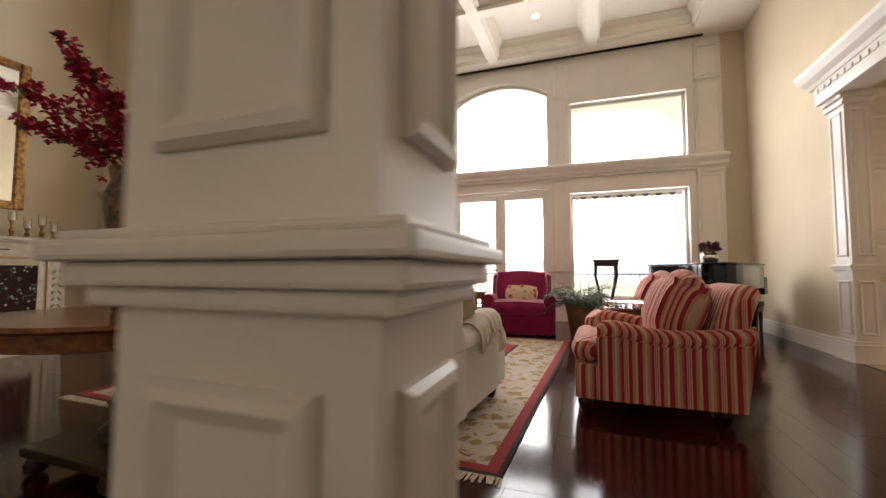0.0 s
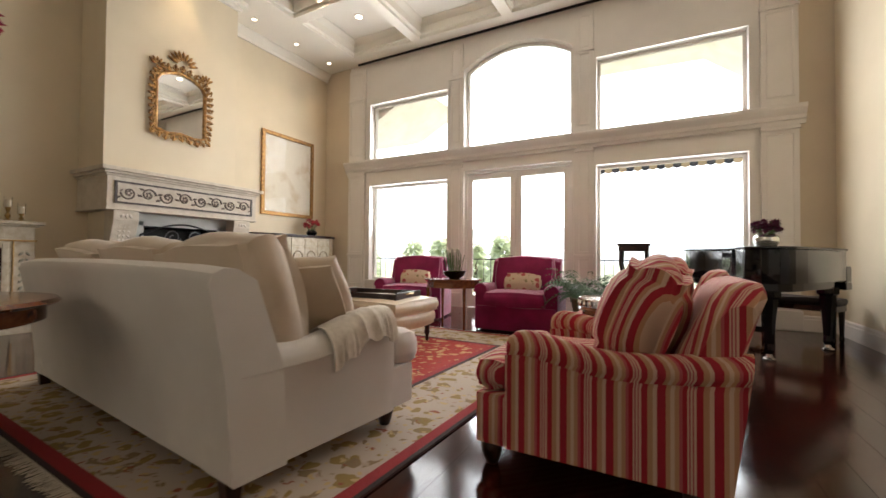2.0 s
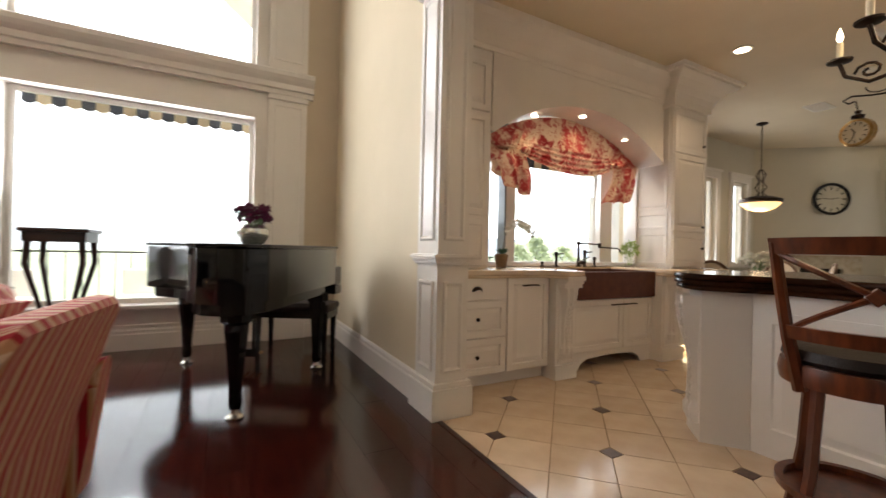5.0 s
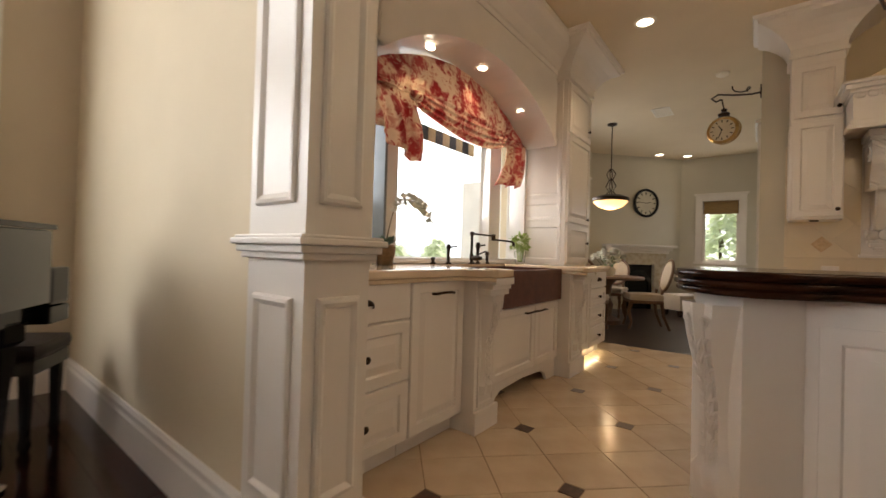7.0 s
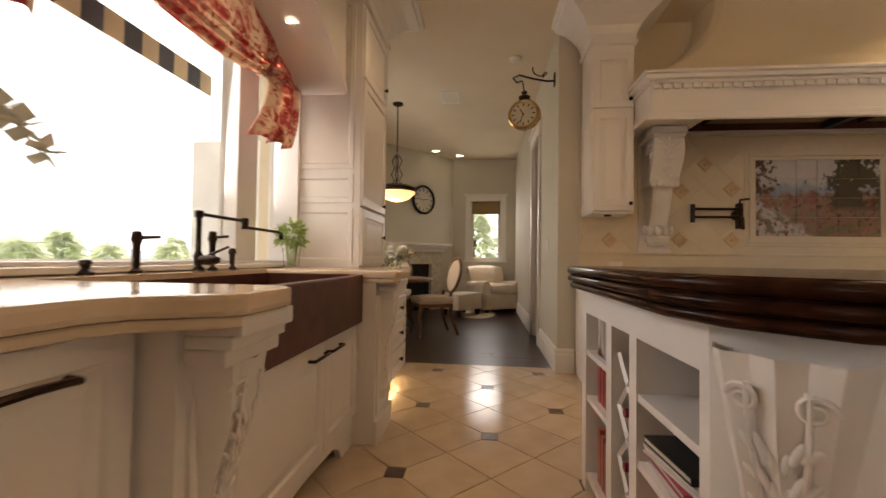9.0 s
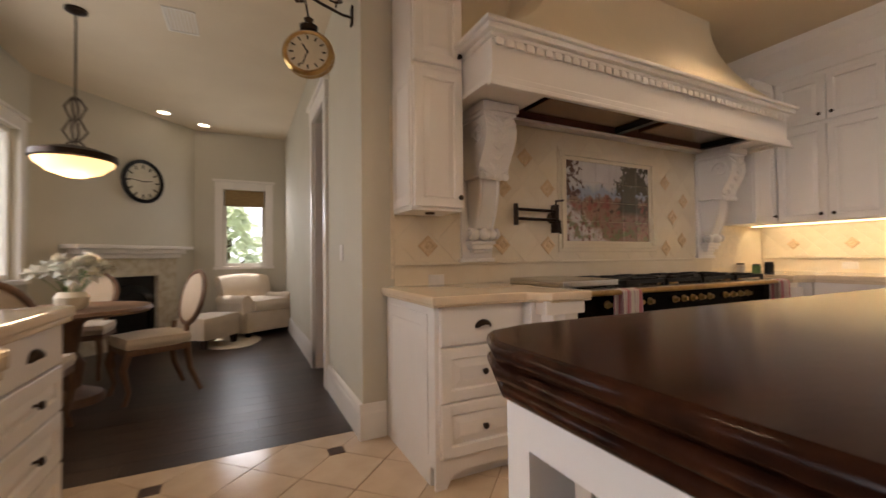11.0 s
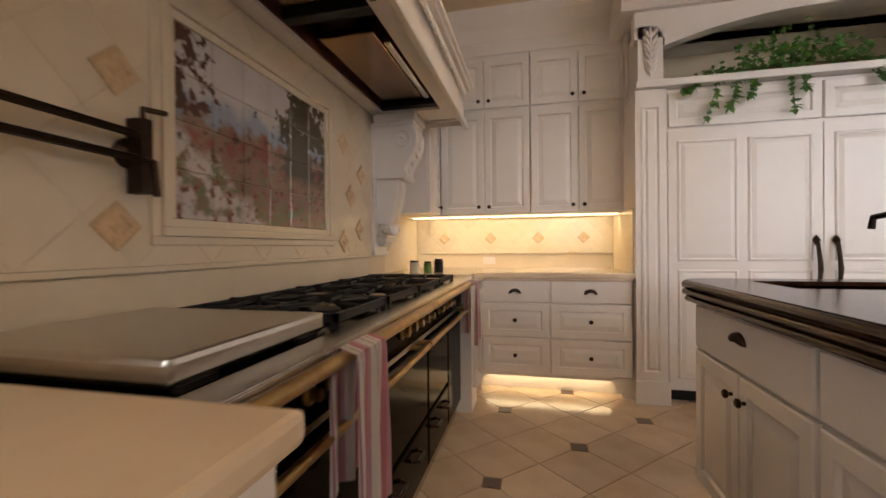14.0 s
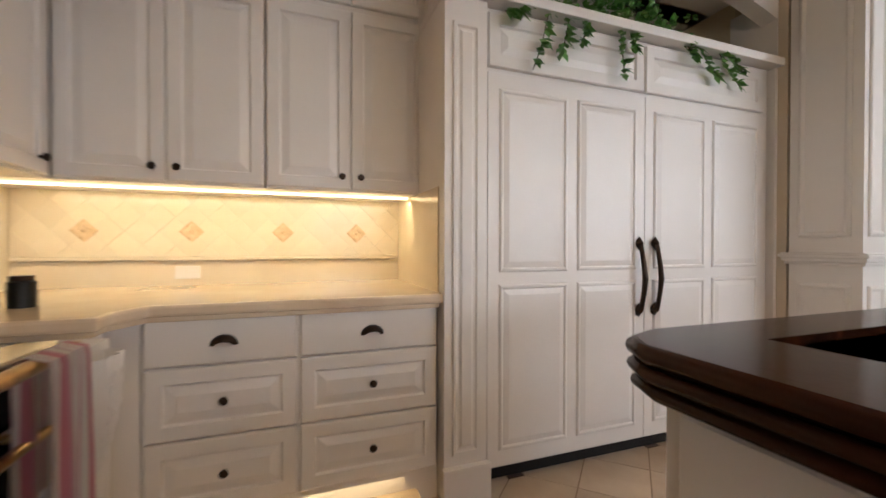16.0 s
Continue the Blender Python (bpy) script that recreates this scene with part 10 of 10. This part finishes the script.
KX0, KX1, KY0, KY1 = 3.72, 8.25, 1.0, 7.85
proto = {}
for a in range(-40, 30):
    for b in range(-40, 30):
        ca, cb = lattice(a + 0.5, b + 0.5)
        if not (KX0 - 0.3 < ca < KX1 + 0.3 and KY0 - 0.3 < cb < KY1 + 0.3):
            continue
        corners = [(a, b), (a + 1, b), (a + 1, b + 1), (a, b + 1)]
        sgn = [(1, 1), (-1, 1), (-1, -1), (1, -1)]
        pts = []
        key = None
        for i, ((u, v), (su, sv)) in enumerate(zip(corners, sgn)):
            g = G0 / S
            if u % 2 == 0 and v % 2 == 0:
                k = CUT / S
                key = i
                two = [(u + su * k, v + sv * g), (u + su * g, v + sv * k)]
                pts += two[::-1] if i % 2 == 0 else two
            else:
                pts.append((u + su * g, v + sv * g))
        world_pts = [lattice(u, v) for u, v in pts]
        inside = all(KX0 <= x <= KX1 and KY0 <= y <= KY1 for x, y in world_pts)
        covered = (cb > 7.25 and ca < 7.6) or (ca > 7.6 and cb < 5.3) or (cb < 1.55) or (5.65 < ca < 5.95 and 3.0 < cb < 5.3)
        if covered:
            continue
        if inside:
            q = pose(ca, cb, 0)
            if key not in proto:
                proto[key] = part("floor_tile", slab([(x - ca, y - cb) for x, y in world_pts], -0.005, 0.0), TILE, tiled, m=q)
            else:
                again(proto[key], q, tiled)
        else:
            poly = clip_rect(world_pts, KX0, KX1, KY0, KY1)
            if len(poly) >= 3:
                part("floor_tile", slab([(x - ca, y - cb) for x, y in poly], -0.005, 0.0), TILE, tiled, m=pose(ca, cb, 0))
ins = None
for a in range(-40, 30, 2):
    for b in range(-40, 30, 2):
        x, y = lattice(a, b)
        if KX0 + 0.05 < x < KX1 - 0.05 and 1.5 < y < 7.3 and not (x > 7.6 and y < 5.3):
            h = CUT * R2 - 0.003
            if ins is None:
                ins = part("inset_tile", slab([(-h, -h), (h, -h), (h, h), (-h, h)], -0.005, -0.0005), INSET, tiled, m=pose(x, y, 0))
            else:
                again(ins, pose(x, y, 0), tiled)


def planks(parent, x0, x1, y0, y1, along, width, lengths, mat, seed, skip=None):
    """Boards along x or y, with staggered ends."""
    rnd = random.Random(seed)
    made = {}
    rows = int(round(((y1 - y0) if along == "x" else (x1 - x0)) / width))
    width = ((y1 - y0) if along == "x" else (x1 - x0)) / rows
    for r in range(rows):
        s0, s1 = (x0, x1) if along == "x" else (y0, y1)
        s = s0 - rnd.choice((0.0, 0.6, 1.2, 1.7))
        while s < s1:
            l = rnd.choice(lengths)
            a, b = max(s, s0), min(s + l, s1)
            s += l
            if b - a < 0.05:
                continue
            c = (y0 if along == "x" else x0) + (r + 0.5) * width
            k = round(b - a, 3)
            q = pose((a + b) / 2, c, 0) if along == "x" else pose(c, (a + b) / 2, 0, 0, 0, 90)
            if skip and skip(q.translation):
                continue
            if k not in made:
                hl, hw = (b - a) / 2 - 0.0008, width / 2 - 0.0008
                made[k] = part("floorboard", slab([(-hl, -hw), (hl, -hw), (hl, hw), (-hl, hw)], -0.02, 0.0, 0.001), mat, parent, m=q)
            else:
                again(made[k], q, parent)


fl = structure("floor", boxes((XL, 3.719, -3.2, YW, -0.022, -0.0195)), GROUT, "glossy dark cherry floorboards of the great room")
planks(fl, XL, 3.719, -3.2, YW, "y", 0.185, (2.4, 3.0, 3.6), PLANK, 1, skip=lambda p: p.y < -1.5)
fl2 = structure("floor_nook", boxes((8.251, 13.4, 5.4, 8.5, -0.022, -0.0195)), GROUT, "dark walnut floorboards of the breakfast nook")
planks(fl2, 8.251, 13.2, 5.43, 8.5, "y", 0.17, (1.5, 2.0, 2.4), PLANK2, 2)
structure("floor_foyer_end", boxes((XL, 3.719, -3.2, -1.2, -0.019, -0.004)), GROUT, "dark boards at the end of the foyer")
structure("threshold_strip", boxes((3.70, 3.735, 1.98, 6.62, -0.004, 0.003), bevel=0.001), DARKWOOD, "dark wood strip between boards and tiles")

# lit back splashback: diagonal glazed tiles
sp_ = thing("splashback_tiles", "glossy cream diagonal wall tiles over the back counter", "tiles", pose(0, YS + 0.007, 0, 0, 0, 180), kind="structure")
o, st = None, 0.108
for a in range(-60, 60):
    for b in range(-60, 60):
        x = (a - b) * st * R2 - 7.1
        z = 1.24 + (a + b) * st * R2
        poly = [(x + u * (st * R2 - 0.0007), z + v * (st * R2 - 0.0007)) for u, v in ((0, -1), (1, 0), (0, 1), (-1, 0))]
        poly2 = clip_rect(poly, -8.08, -6.185, 1.106, UZ - 0.001)
        if len(poly2) < 3:
            continue
        bm = slab([(px - x, pz - z) for px, pz in poly2], 0.0, 0.0045, 0.0004)
        bm.transform(Matrix(((1, 0, 0, 0), (0, 0, -1, 0), (0, 1, 0, 0), (0, 0, 0, 1))))
        if len(poly2) == 4 and poly2 == poly and o is not None:
            bm.free()
            again(o, pose(x, 0, z))
        else:
            t_ = part("wall_tile", bm, SPLASH, sp_, m=pose(x, 0, z))
            if poly2 == poly:
                o = t_
# range splashback tiles: larger squares on the diagonal
sp2 = thing("splashback_tiles", "honed cream diagonal wall tiles behind the range", "tiles", pose(XE - 0.0105, 0, 0, 0, 0, -90), kind="structure")
o, st = None, 0.21
for a in range(-40, 40):
    for b in range(-40, 40):
        x = (a - b) * st * R2 - 3.5
        z = 1.55 + (a + b) * st * R2
        poly = [(x + u * (st * R2 - 0.0006), z + v * (st * R2 - 0.0006)) for u, v in ((0, -1), (1, 0), (0, 1), (-1, 0))]
        poly2 = clip_rect(poly, -5.44, -1.9, 1.106, 2.14)
        if len(poly2) < 3:
            continue
        bm = slab([(px - x, pz - z) for px, pz in poly2], 0.0, 0.005, 0.0004)
        bm.transform(Matrix(((1, 0, 0, 0), (0, 0, -1, 0), (0, 1, 0, 0), (0, 0, 0, 1))))
        if poly2 == poly and o is not None:
            bm.free()
            again(o, pose(x, 0, z))
        else:
            t_ = part("wall_tile", bm, SPLASH, sp2, m=pose(x, 0, z))
            if poly2 == poly:
                o = t_
